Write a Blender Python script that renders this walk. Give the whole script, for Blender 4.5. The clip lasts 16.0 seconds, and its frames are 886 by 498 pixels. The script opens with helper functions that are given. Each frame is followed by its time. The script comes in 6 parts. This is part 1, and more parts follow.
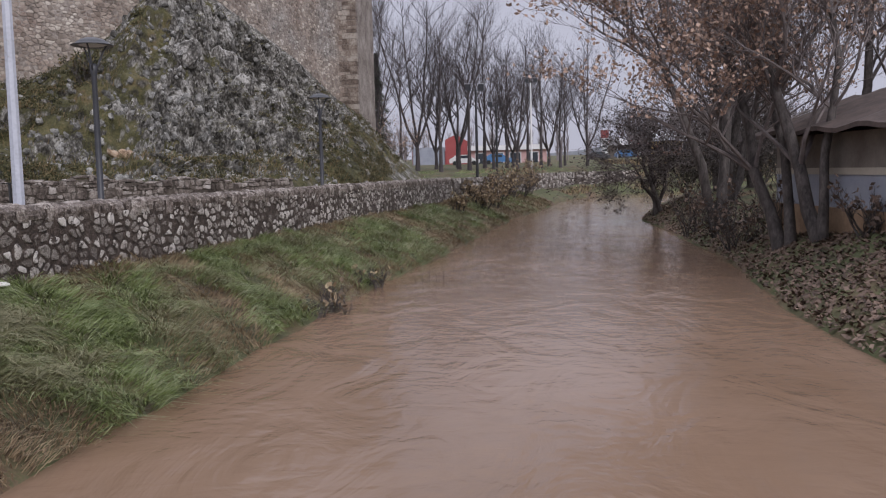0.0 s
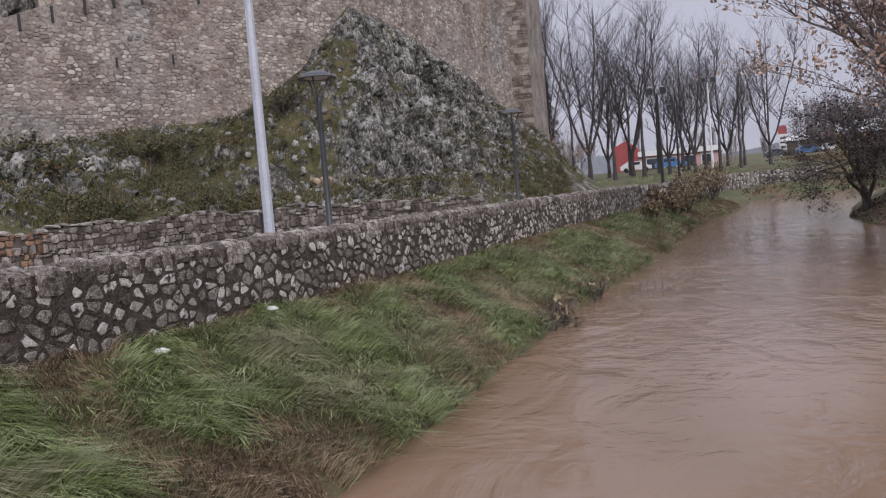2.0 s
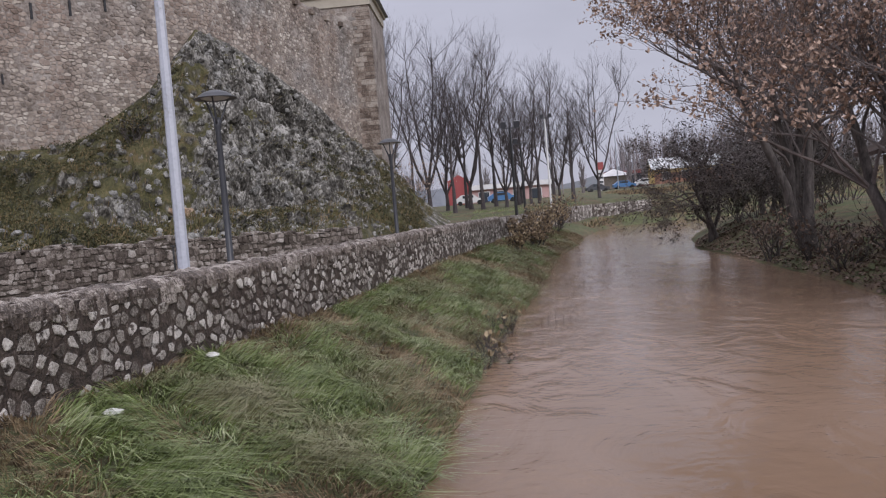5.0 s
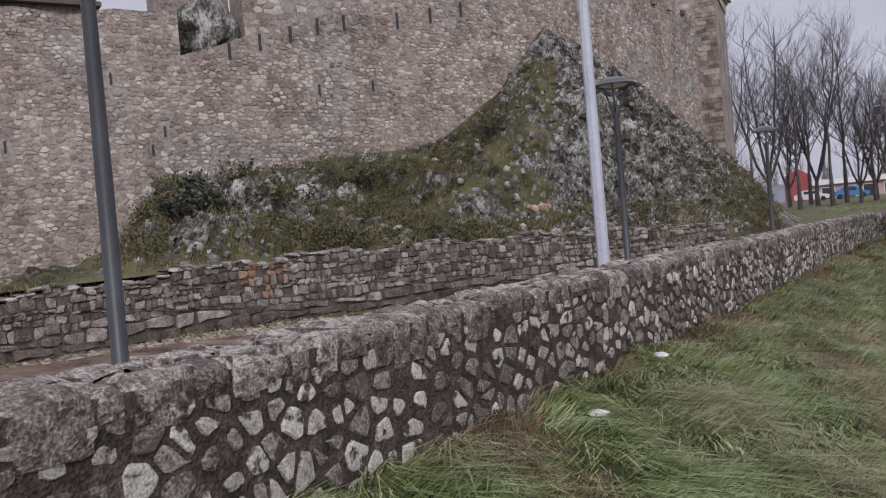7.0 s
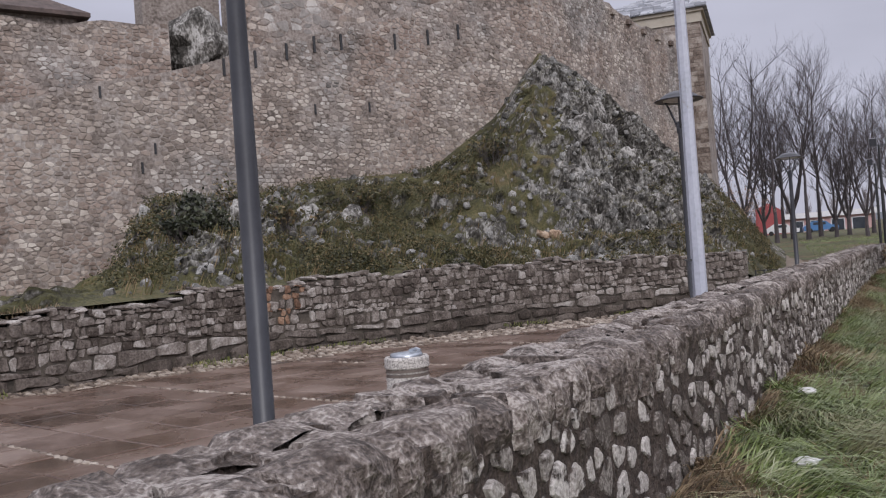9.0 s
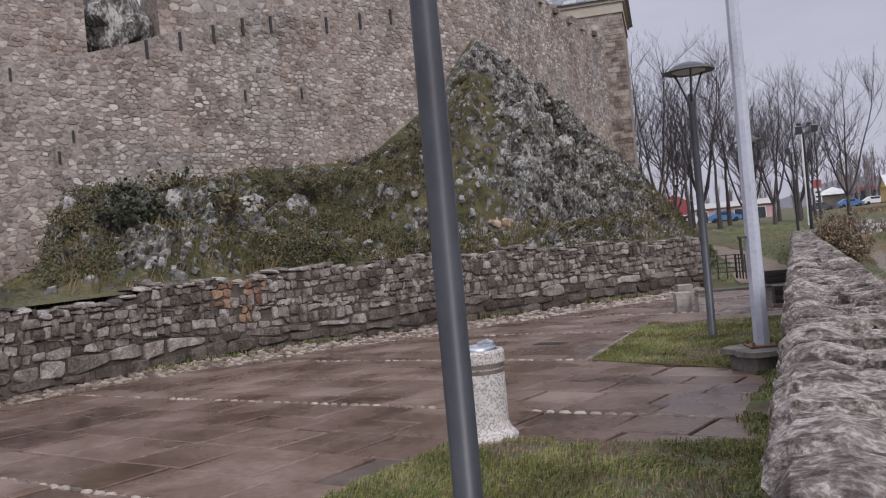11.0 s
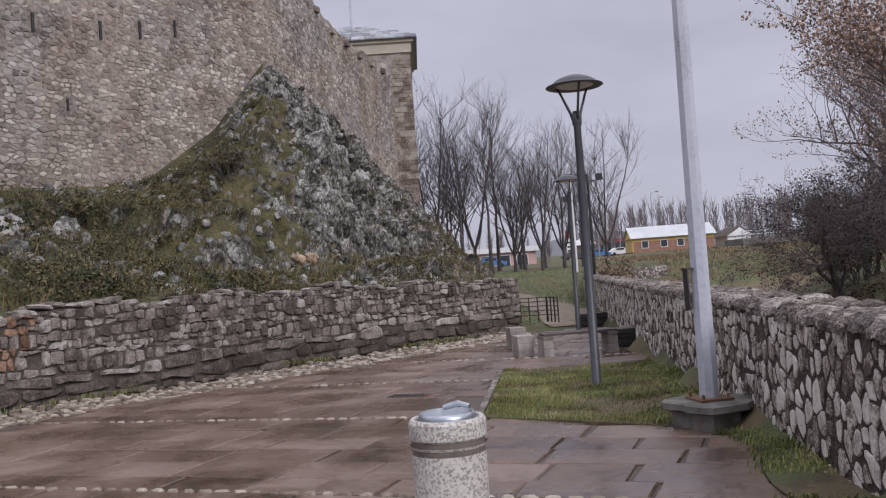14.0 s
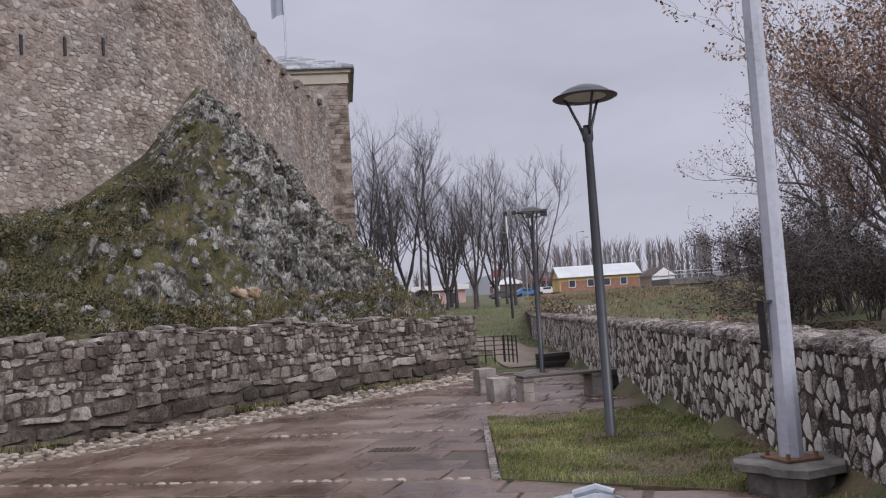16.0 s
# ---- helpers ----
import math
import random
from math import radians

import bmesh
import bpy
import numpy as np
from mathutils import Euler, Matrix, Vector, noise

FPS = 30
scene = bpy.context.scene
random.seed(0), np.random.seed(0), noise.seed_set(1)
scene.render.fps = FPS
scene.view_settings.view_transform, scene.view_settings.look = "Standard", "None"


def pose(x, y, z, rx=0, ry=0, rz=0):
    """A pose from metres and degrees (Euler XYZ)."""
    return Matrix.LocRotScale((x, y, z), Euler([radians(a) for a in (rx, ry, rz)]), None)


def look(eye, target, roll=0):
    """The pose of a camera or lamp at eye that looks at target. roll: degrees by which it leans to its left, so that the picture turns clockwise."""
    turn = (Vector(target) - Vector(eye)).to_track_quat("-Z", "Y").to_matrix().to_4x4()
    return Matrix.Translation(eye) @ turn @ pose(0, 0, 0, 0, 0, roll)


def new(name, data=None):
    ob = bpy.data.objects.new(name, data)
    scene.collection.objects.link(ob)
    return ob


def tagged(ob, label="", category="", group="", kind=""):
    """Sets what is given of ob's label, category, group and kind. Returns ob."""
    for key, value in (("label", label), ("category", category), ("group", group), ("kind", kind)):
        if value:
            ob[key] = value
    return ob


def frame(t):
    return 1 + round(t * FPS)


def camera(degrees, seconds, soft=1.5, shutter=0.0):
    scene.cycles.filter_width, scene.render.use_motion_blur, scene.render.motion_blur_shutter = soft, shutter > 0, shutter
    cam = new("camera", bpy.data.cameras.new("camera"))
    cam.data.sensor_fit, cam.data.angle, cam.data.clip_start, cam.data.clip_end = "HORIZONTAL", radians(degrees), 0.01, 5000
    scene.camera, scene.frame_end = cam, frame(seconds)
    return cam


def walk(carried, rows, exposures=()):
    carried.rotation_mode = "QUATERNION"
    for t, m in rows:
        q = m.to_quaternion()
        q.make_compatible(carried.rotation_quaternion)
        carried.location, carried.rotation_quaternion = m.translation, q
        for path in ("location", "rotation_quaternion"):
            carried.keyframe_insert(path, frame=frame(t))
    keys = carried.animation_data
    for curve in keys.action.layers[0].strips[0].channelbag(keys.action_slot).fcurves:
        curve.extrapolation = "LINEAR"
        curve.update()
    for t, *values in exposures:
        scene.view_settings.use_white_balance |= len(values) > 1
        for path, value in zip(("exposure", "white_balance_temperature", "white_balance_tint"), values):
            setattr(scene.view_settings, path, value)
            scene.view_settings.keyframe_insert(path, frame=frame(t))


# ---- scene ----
cam = camera(53.2, 16.0, soft=1.2)
PATH = [
    (0, (-0.103, 1.002, 1.574), (-0.245, 2.99, 1.397), -1.4),
    (0.5, (-0.236, 0.916, 1.581), (-0.764, 2.839, 1.422), -3.0),
    (1, (-0.577, 0.873, 1.602), (-1.123, 2.79, 1.446), -4.6),
    (1.5, (-0.869, 0.878, 1.58), (-1.416, 2.796, 1.436), -4.5),
    (2, (-1.217, 0.909, 1.614), (-1.723, 2.839, 1.488), -4.9),
    (2.5, (-1.589, 0.953, 1.632), (-1.856, 2.931, 1.502), -4.8),
    (3, (-1.881, 1.06, 1.639), (-1.945, 3.056, 1.535), -4.7),
    (3.2, (-2.012, 1.122, 1.653), (-2.034, 3.12, 1.561), -4.7),
    (5.3, (-3.347, 1.696, 1.721), (-3.506, 3.688, 1.638), -5.0),
    (5.5, (-3.49, 1.752, 1.727), (-3.728, 3.737, 1.646), -5.1),
    (6, (-3.902, 1.898, 1.725), (-4.471, 3.815, 1.683), -5.4),
    (6.5, (-4.34, 2.031, 1.727), (-5.112, 3.875, 1.702), -5.2),
    (7, (-4.829, 2.146, 1.73), (-5.614, 3.985, 1.703), -4.9),
    (7.5, (-5.258, 2.279, 1.742), (-6.062, 4.11, 1.74), -4.6),
    (8, (-5.784, 2.375, 1.735), (-6.578, 4.211, 1.746), -4.3),
    (8.5, (-6.23, 2.54, 1.707), (-6.98, 4.394, 1.739), -4.1),
    (8.7, (-6.412, 2.615, 1.717), (-7.143, 4.476, 1.752), -4.1),
    (10.8, (-8.42, 3.265, 1.683), (-8.916, 5.203, 1.684), -4.9),
    (11, (-8.56, 3.445, 1.683), (-9.049, 5.384, 1.69), -5.2),
    (11.5, (-8.904, 3.782, 1.705), (-9.175, 5.764, 1.68), -5.8),
    (12, (-9.214, 4.148, 1.66), (-9.302, 6.146, 1.644), -5.6),
    (12.5, (-9.481, 4.51, 1.693), (-9.542, 6.507, 1.761), -5.0),
    (13, (-9.79, 4.909, 1.683), (-9.785, 6.908, 1.742), -4.7),
    (13.5, (-10.006, 5.29, 1.653), (-9.995, 7.289, 1.722), -4.1),
    (14, (-10.287, 5.674, 1.641), (-10.235, 7.673, 1.702), -4.1),
    (14.5, (-10.506, 6.067, 1.622), (-10.393, 8.063, 1.677), -3.9),
    (15, (-10.716, 6.478, 1.64), (-10.556, 8.471, 1.688), -3.7),
    (15.5, (-10.94, 6.902, 1.653), (-10.715, 8.889, 1.689), -3.6),
    (16, (-11.103, 7.346, 1.649), (-10.871, 9.328, 1.785), -3.8),
]
walk(cam, [(t, look(eye, target, roll)) for t, eye, target, roll in PATH], exposures=[(0, 0.2, 6450, 13), (16, 0.2, 6450, 13)])

# ---------- world and light ----------
world = bpy.data.worlds.new("overcast_sky")
scene.world = world
world.use_nodes = True
wn, wl = world.node_tree.nodes, world.node_tree.links
wn.clear()
sky = wn.new("ShaderNodeTexSky")
sky.sky_type = "NISHITA"
sky.sun_disc = False
sky.sun_elevation = radians(32)
sky.sun_rotation = radians(150)
sky.air_density, sky.dust_density = 1.0, 4.0
wco = wn.new("ShaderNodeTexCoord")
wsep = wn.new("ShaderNodeSeparateXYZ")
wl.new(wco.outputs["Generated"], wsep.inputs[0])
wramp = wn.new("ShaderNodeValToRGB")
wl.new(wsep.outputs["Z"], wramp.inputs[0])
wramp.color_ramp.elements[0].position, wramp.color_ramp.elements[0].color = 0.0, (0.455, 0.465, 0.55, 1)
wramp.color_ramp.elements[1].position, wramp.color_ramp.elements[1].color = 1.0, (1.3, 1.31, 1.43, 1)
mid = wramp.color_ramp.elements.new(0.34)
mid.color = (0.475, 0.485, 0.575, 1)
wnoise = wn.new("ShaderNodeTexNoise")
wmap = wn.new("ShaderNodeMapping")
wmap.inputs["Scale"].default_value = (2.2, 2.2, 7.0)
wl.new(wco.outputs["Generated"], wmap.inputs[0])
wl.new(wmap.outputs[0], wnoise.inputs["Vector"])
wnoise.inputs["Scale"].default_value = 1.6
wnoise.inputs["Detail"].default_value = 5
wcl = wn.new("ShaderNodeMapRange")
wcl.inputs["From Min"].default_value, wcl.inputs["From Max"].default_value = 0.3, 0.7
wcl.inputs["To Min"].default_value, wcl.inputs["To Max"].default_value = 0.88, 1.06
wl.new(wnoise.outputs[0], wcl.inputs[0])
wmul = wn.new("ShaderNodeMix")
wmul.data_type, wmul.blend_type = "RGBA", "MULTIPLY"
wmul.inputs[0].default_value = 1.0
wl.new(wramp.outputs[0], wmul.inputs[6])
wl.new(wcl.outputs[0], wmul.inputs[7])
wbg = wn.new("ShaderNodeBackground")
wl.new(wmul.outputs[2], wbg.inputs[0])
wbg.inputs[1].default_value = 1.0
wbs = wn.new("ShaderNodeBackground")
wl.new(sky.outputs[0], wbs.inputs[0])
wbs.inputs[1].default_value = 0.05
wmix = wn.new("ShaderNodeMixShader")
wmix.inputs[0].default_value = 0.93
wl.new(wbs.outputs[0], wmix.inputs[1])
wl.new(wbg.outputs[0], wmix.inputs[2])
wout = wn.new("ShaderNodeOutputWorld")
wl.new(wmix.outputs[0], wout.inputs[0])

sun = new("sun", bpy.data.lights.new("sun", "SUN"))
sun.data.energy, sun.data.angle, sun.data.color = 1.5, radians(30), (1.0, 0.98, 0.99)
sun.matrix_world = look((20, -30, 32), (-10, 20, 0))
tagged(sun, kind="structure")

# ---------- small mesh tools ----------
R = random.Random(7)
rng = np.random.default_rng(11)


class Build:
    """Gathers vertices and faces, then makes one mesh object."""

    def __init__(self):
        self.v, self.f, self.n = [], [], 0

    def add(self, verts, faces):
        verts = np.asarray(verts, float)
        self.v.append(verts)
        n = self.n
        self.f.extend([tuple(i + n for i in q) for q in faces])
        self.n += len(verts)

    def box(self, x0, y0, z0, x1, y1, z1, m=None):
        v = np.array([(x, y, z) for z in (z0, z1) for y in (y0, y1) for x in (x0, x1)], float)
        if m is not None:
            v = move(v, m)
        self.add(v, [(0, 2, 3, 1), (4, 5, 7, 6), (0, 1, 5, 4), (2, 6, 7, 3), (0, 4, 6, 2), (1, 3, 7, 5)])

    def tube(self, pts, radii, sides=6, caps=True):
        pts = [Vector(p) for p in pts]
        ring = []
        for i, p in enumerate(pts):
            d = (pts[min(i + 1, len(pts) - 1)] - pts[max(i - 1, 0)]).normalized()
            a = d.cross(Vector((0.31, 0.95, 0.05))) if abs(d.z) > 0.8 else d.cross(Vector((0, 0, 1)))
            a.normalize()
            b = d.cross(a)
            for k in range(sides):
                w = 2 * math.pi * k / sides
                ring.append(p + (a * math.cos(w) + b * math.sin(w)) * radii[i])
        f = []
        for i in range(len(pts) - 1):
            for k in range(sides):
                k2 = (k + 1) % sides
                f.append((i * sides + k, i * sides + k2, (i + 1) * sides + k2, (i + 1) * sides + k))
        if caps:
            f.append(tuple(range(sides - 1, -1, -1)))
            f.append(tuple((len(pts) - 1) * sides + k for k in range(sides)))
        self.add([tuple(p) for p in ring], f)

    def lathe(self, profile, sides=32, centre=(0, 0)):
        v, f = [], []
        for r, z in profile:
            for k in range(sides):
                w = 2 * math.pi * k / sides
                v.append((centre[0] + r * math.cos(w), centre[1] + r * math.sin(w), z))
        for i in range(len(profile) - 1):
            for k in range(sides):
                k2 = (k + 1) % sides
                f.append((i * sides + k, i * sides + k2, (i + 1) * sides + k2, (i + 1) * sides + k))
        self.add(v, f)

    def mesh(self, name, material, smooth=False):
        me = bpy.data.meshes.new(name)
        v = np.concatenate(self.v) if self.v else np.zeros((0, 3))
        me.from_pydata(v.tolist(), [], self.f)
        me.materials.append(material)
        if smooth:
            me.polygons.foreach_set("use_smooth", [True] * len(me.polygons))
        me.update()
        return me

    def make(self, name, material, parent=None, label="", smooth=False):
        ob = new(name, self.mesh(name, material, smooth))
        if parent is not None:
            ob.parent = parent
        if label:
            ob["label"] = label
        return ob


def move(v, m):
    m = np.array(m)
    return np.asarray(v, float) @ m[:3, :3].T + m[:3, 3]


def thing(name, x, y, z, turn, label, category, group="", kind=""):
    ob = new(name)
    ob.matrix_world = pose(x, y, z, 0, 0, turn)
    return tagged(ob, label, category, group, kind)


def along(poly, step):
    """Evenly spaced points on a polyline: (point, heading, length so far)."""
    out, left, run = [], 0.0, 0.0
    for a, b in zip(poly, poly[1:]):
        a, b = np.array(a, float), np.array(b, float)
        L = np.linalg.norm(b - a)
        s = left
        while s < L:
            out.append((a + (b - a) * s / L, math.atan2(b[1] - a[1], b[0] - a[0]), run + s))
            s += step
        left, run = s - L, run + L
    return out


def seg_distance(px, py, poly):
    """Least distance from points to a polyline."""
    best = np.full(px.shape, 1e9)
    for (x0, y0), (x1, y1) in zip(poly, poly[1:]):
        dx, dy = x1 - x0, y1 - y0
        t = np.clip(((px - x0) * dx + (py - y0) * dy) / (dx * dx + dy * dy), 0, 1)
        best = np.minimum(best, np.hypot(px - x0 - t * dx, py - y0 - t * dy))
    return best


def inside(px, py, poly):
    hit = np.zeros(px.shape, bool)
    for (x0, y0), (x1, y1) in zip(poly, poly[1:] + poly[:1]):
        if y0 == y1:
            continue
        cross = ((y0 > py) != (y1 > py)) & (px < (x1 - x0) * (py - y0) / (y1 - y0) + x0)
        hit ^= cross
    return hit


def wobble(x, y, s):
    """Cheap smooth noise of two coordinates, about -1 to 1."""
    return (np.sin(x * 1.7 / s + 1.3 * np.sin(y * 1.1 / s)) + np.sin(y * 2.1 / s + 1.7 * np.sin(x * 0.9 / s + 2.0)) + np.sin((x + y) * 1.3 / s + 0.7)) / 3


# ---------- materials ----------
def material(name, colours, scale=3.0, rough=0.85, bump=0.3, detail=8.0, metallic=0.0, spread=None, fine=40.0, fine_amount=0.25, per_piece=0.0, bump_dist=0.02, stretch=(1, 1, 1), spec=0.5):
    """Colour by noise at two sizes through a ramp; pieces may differ by their own random value."""
    m = bpy.data.materials.new(name)
    m.use_nodes = True
    n, l = m.node_tree.nodes, m.node_tree.links
    b = n["Principled BSDF"]
    co = n.new("ShaderNodeTexCoord")
    geo = n.new("ShaderNodeNewGeometry")
    info = n.new("ShaderNodeObjectInfo")
    mp = n.new("ShaderNodeMapping")
    mp.inputs["Scale"].default_value = stretch
    l.new(geo.outputs["Position"], mp.inputs[0])
    big = n.new("ShaderNodeTexNoise")
    big.inputs["Scale"].default_value, big.inputs["Detail"].default_value = scale, detail
    big.inputs["Roughness"].default_value = 0.62
    l.new(mp.outputs[0], big.inputs["Vector"])
    small = n.new("ShaderNodeTexNoise")
    small.inputs["Scale"].default_value, small.inputs["Detail"].default_value = fine, 4
    l.new(mp.outputs[0], small.inputs["Vector"])
    mix = n.new("ShaderNodeMath")
    mix.operation = "MULTIPLY_ADD"
    l.new(small.outputs[0], mix.inputs[0])
    mix.inputs[1].default_value = fine_amount
    sub = n.new("ShaderNodeMath")
    sub.operation = "ADD"
    l.new(big.outputs[0], sub.inputs[0])
    sub.inputs[1].default_value = -fine_amount * 0.5
    l.new(sub.outputs[0], mix.inputs[2])
    last = mix
    if per_piece:
        add = n.new("ShaderNodeMath")
        l.new(geo.outputs["Random Per Island"], add.inputs[0])
        l.new(info.outputs["Random"], add.inputs[1])
        fr = n.new("ShaderNodeMath")
        fr.operation = "FRACT"
        l.new(add.outputs[0], fr.inputs[0])
        pp = n.new("ShaderNodeMath")
        pp.operation = "MULTIPLY_ADD"
        l.new(fr.outputs[0], pp.inputs[0])
        pp.inputs[1].default_value = per_piece
        sh = n.new("ShaderNodeMath")
        sh.inputs[1].default_value = -per_piece * 0.5
        l.new(last.outputs[0], sh.inputs[0])
        l.new(sh.outputs[0], pp.inputs[2])
        last = pp
    ramp = n.new("ShaderNodeValToRGB")
    l.new(last.outputs[0], ramp.inputs[0])
    e = ramp.color_ramp.elements
    lo, hi = spread or (0.3, 0.7)
    e[0].position, e[0].color = lo, (*colours[0], 1)
    e[1].position, e[1].color = hi, (*colours[-1], 1)
    for i, c in enumerate(colours[1:-1], 1):
        e.new(lo + (hi - lo) * i / (len(colours) - 1)).color = (*c, 1)
    l.new(ramp.outputs[0], b.inputs["Base Color"])
    b.inputs["Roughness"].default_value = rough
    b.inputs["Metallic"].default_value = metallic
    b.inputs["Specular IOR Level"].default_value = spec
    if bump:
        bp = n.new("ShaderNodeBump")
        bp.inputs["Strength"].default_value, bp.inputs["Distance"].default_value = bump, bump_dist
        l.new(last.outputs[0], bp.inputs["Height"])
        l.new(bp.outputs[0], b.inputs["Normal"])
    return m


def rough_by_noise(m, lo, hi, scale):
    """Wet and dry patches: roughness by a broad noise."""
    n, l = m.node_tree.nodes, m.node_tree.links
    geo = n.new("ShaderNodeNewGeometry")
    t = n.new("ShaderNodeTexNoise")
    t.inputs["Scale"].default_value, t.inputs["Detail"].default_value = scale, 5
    l.new(geo.outputs["Position"], t.inputs["Vector"])
    r = n.new("ShaderNodeMapRange")
    r.inputs["From Min"].default_value, r.inputs["From Max"].default_value = 0.35, 0.65
    r.inputs["To Min"].default_value, r.inputs["To Max"].default_value = lo, hi
    l.new(t.outputs[0], r.inputs[0])
    l.new(r.outputs[0], n["Principled BSDF"].inputs["Roughness"])
    return m


def two_part(name, a, b, mask_scale, lo, hi, slope=None):
    """One material over another by a noise mask, or by how steep the ground is."""
    m = bpy.data.materials.new(name)
    m.use_nodes = True
    n, l = m.node_tree.nodes, m.node_tree.links
    n.clear()

    def copy_nodes(src):
        made = {}
        for s in src.node_tree.nodes:
            if s.bl_idname == "ShaderNodeOutputMaterial":
                continue
            d = n.new(s.bl_idname)
            made[s.name] = d
            if s.bl_idname == "ShaderNodeMath":
                d.operation = s.operation
            if s.bl_idname == "ShaderNodeValToRGB":
                while len(d.color_ramp.elements) < len(s.color_ramp.elements):
                    d.color_ramp.elements.new(0.5)
                for x, y in zip(d.color_ramp.elements, s.color_ramp.elements):
                    x.position = y.position
                for x, y in zip(d.color_ramp.elements, s.color_ramp.elements):
                    x.color = y.color
            for x, y in zip(d.inputs, s.inputs):
                if hasattr(y, "default_value") and y.type in ("VALUE", "RGBA", "VECTOR"):
                    x.default_value = y.default_value
        for k in src.node_tree.links:
            if k.to_node.name in made and k.from_node.name in made:
                i = list(k.from_node.outputs).index(k.from_socket)
                j = list(k.to_node.inputs).index(k.to_socket)
                l.new(made[k.from_node.name].outputs[i], made[k.to_node.name].inputs[j])
        return made["Principled BSDF"]

    pa, pb = copy_nodes(a), copy_nodes(b)
    geo = n.new("ShaderNodeNewGeometry")
    t = n.new("ShaderNodeTexNoise")
    t.inputs["Scale"].default_value, t.inputs["Detail"].default_value = mask_scale, 7
    t.inputs["Roughness"].default_value = 0.65
    l.new(geo.outputs["Position"], t.inputs["Vector"])
    val = t.outputs[0]
    if slope:
        sep = n.new("ShaderNodeSeparateXYZ")
        l.new(geo.outputs["Normal"], sep.inputs[0])
        ma = n.new("ShaderNodeMath")
        ma.operation = "MULTIPLY_ADD"
        l.new(sep.outputs["Z"], ma.inputs[0])
        ma.inputs[1].default_value = slope
        l.new(t.outputs[0], ma.inputs[2])
        val = ma.outputs[0]
    mr = n.new("ShaderNodeMapRange")
    mr.inputs["From Min"].default_value, mr.inputs["From Max"].default_value = lo, hi
    l.new(val, mr.inputs[0])
    mx = n.new("ShaderNodeMixShader")
    l.new(mr.outputs[0], mx.inputs[0])
    l.new(pa.outputs[0], mx.inputs[1])
    l.new(pb.outputs[0], mx.inputs[2])
    o = n.new("ShaderNodeOutputMaterial")
    l.new(mx.outputs[0], o.inputs[0])
    return m


M_CASTLE_BEIGE = material("castle_stone_beige", [(0.12, 0.098, 0.083), (0.25, 0.207, 0.175), (0.37, 0.316, 0.272), (0.58, 0.53, 0.47)], scale=0.9, per_piece=0.5, fine=9, fine_amount=0.4, spread=(0.16, 0.84), bump=0.7, bump_dist=0.04)
M_CASTLE_RED = material("castle_stone_reddish", [(0.13, 0.095, 0.077), (0.235, 0.178, 0.147), (0.33, 0.264, 0.222), (0.49, 0.43, 0.375)], scale=0.7, per_piece=0.48, fine=9, fine_amount=0.45, spread=(0.16, 0.84), bump=0.7, bump_dist=0.04)
M_CASTLE_GREY = material("castle_stone_grey", [(0.10, 0.092, 0.084), (0.21, 0.192, 0.178), (0.315, 0.293, 0.272), (0.52, 0.495, 0.468)], scale=0.9, per_piece=0.5, fine=9, fine_amount=0.45, spread=(0.16, 0.84), bump=0.7, bump_dist=0.04)
M_CASTLE_WARM = two_part("castle_stone_warm", M_CASTLE_BEIGE, M_CASTLE_RED, 0.16, 0.46, 0.56)


def three_part(name, m, extra, scale, lo, hi):
    """A third stone over a two-part material, by its own broad noise."""
    n, l = m.node_tree.nodes, m.node_tree.links
    out = next(q for q in n if q.bl_idname == "ShaderNodeOutputMaterial")
    first = out.inputs[0].links[0].from_socket
    ramp_src = extra.node_tree.nodes
    pieces = [q for q in n if q.bl_idname == "ShaderNodeValToRGB"]
    geo = n.new("ShaderNodeNewGeometry")
    t = n.new("ShaderNodeTexNoise")
    t.inputs["Scale"].default_value, t.inputs["Detail"].default_value = scale, 6
    l.new(geo.outputs["Position"], t.inputs["Vector"])
    mr = n.new("ShaderNodeMapRange")
    mr.inputs["From Min"].default_value, mr.inputs["From Max"].default_value = lo, hi
    l.new(t.outputs[0], mr.inputs[0])
    for p in pieces:
        target = p.outputs[0].links[0].to_socket
        r2 = n.new("ShaderNodeValToRGB")
        src = next(q for q in ramp_src if q.bl_idname == "ShaderNodeValToRGB")
        while len(r2.color_ramp.elements) < len(src.color_ramp.elements):
            r2.color_ramp.elements.new(0.5)
        for x, y in zip(r2.color_ramp.elements, src.color_ramp.elements):
            x.position = y.position
        for x, y in zip(r2.color_ramp.elements, src.color_ramp.elements):
            x.color = y.color
        l.new(p.inputs[0].links[0].from_socket, r2.inputs[0])
        mx = n.new("ShaderNodeMix")
        mx.data_type = "RGBA"
        l.new(mr.outputs[0], mx.inputs[0])
        l.new(p.outputs[0], mx.inputs[6])
        l.new(r2.outputs[0], mx.inputs[7])
        l.new(mx.outputs[2], target)
    m.name = name
    return m


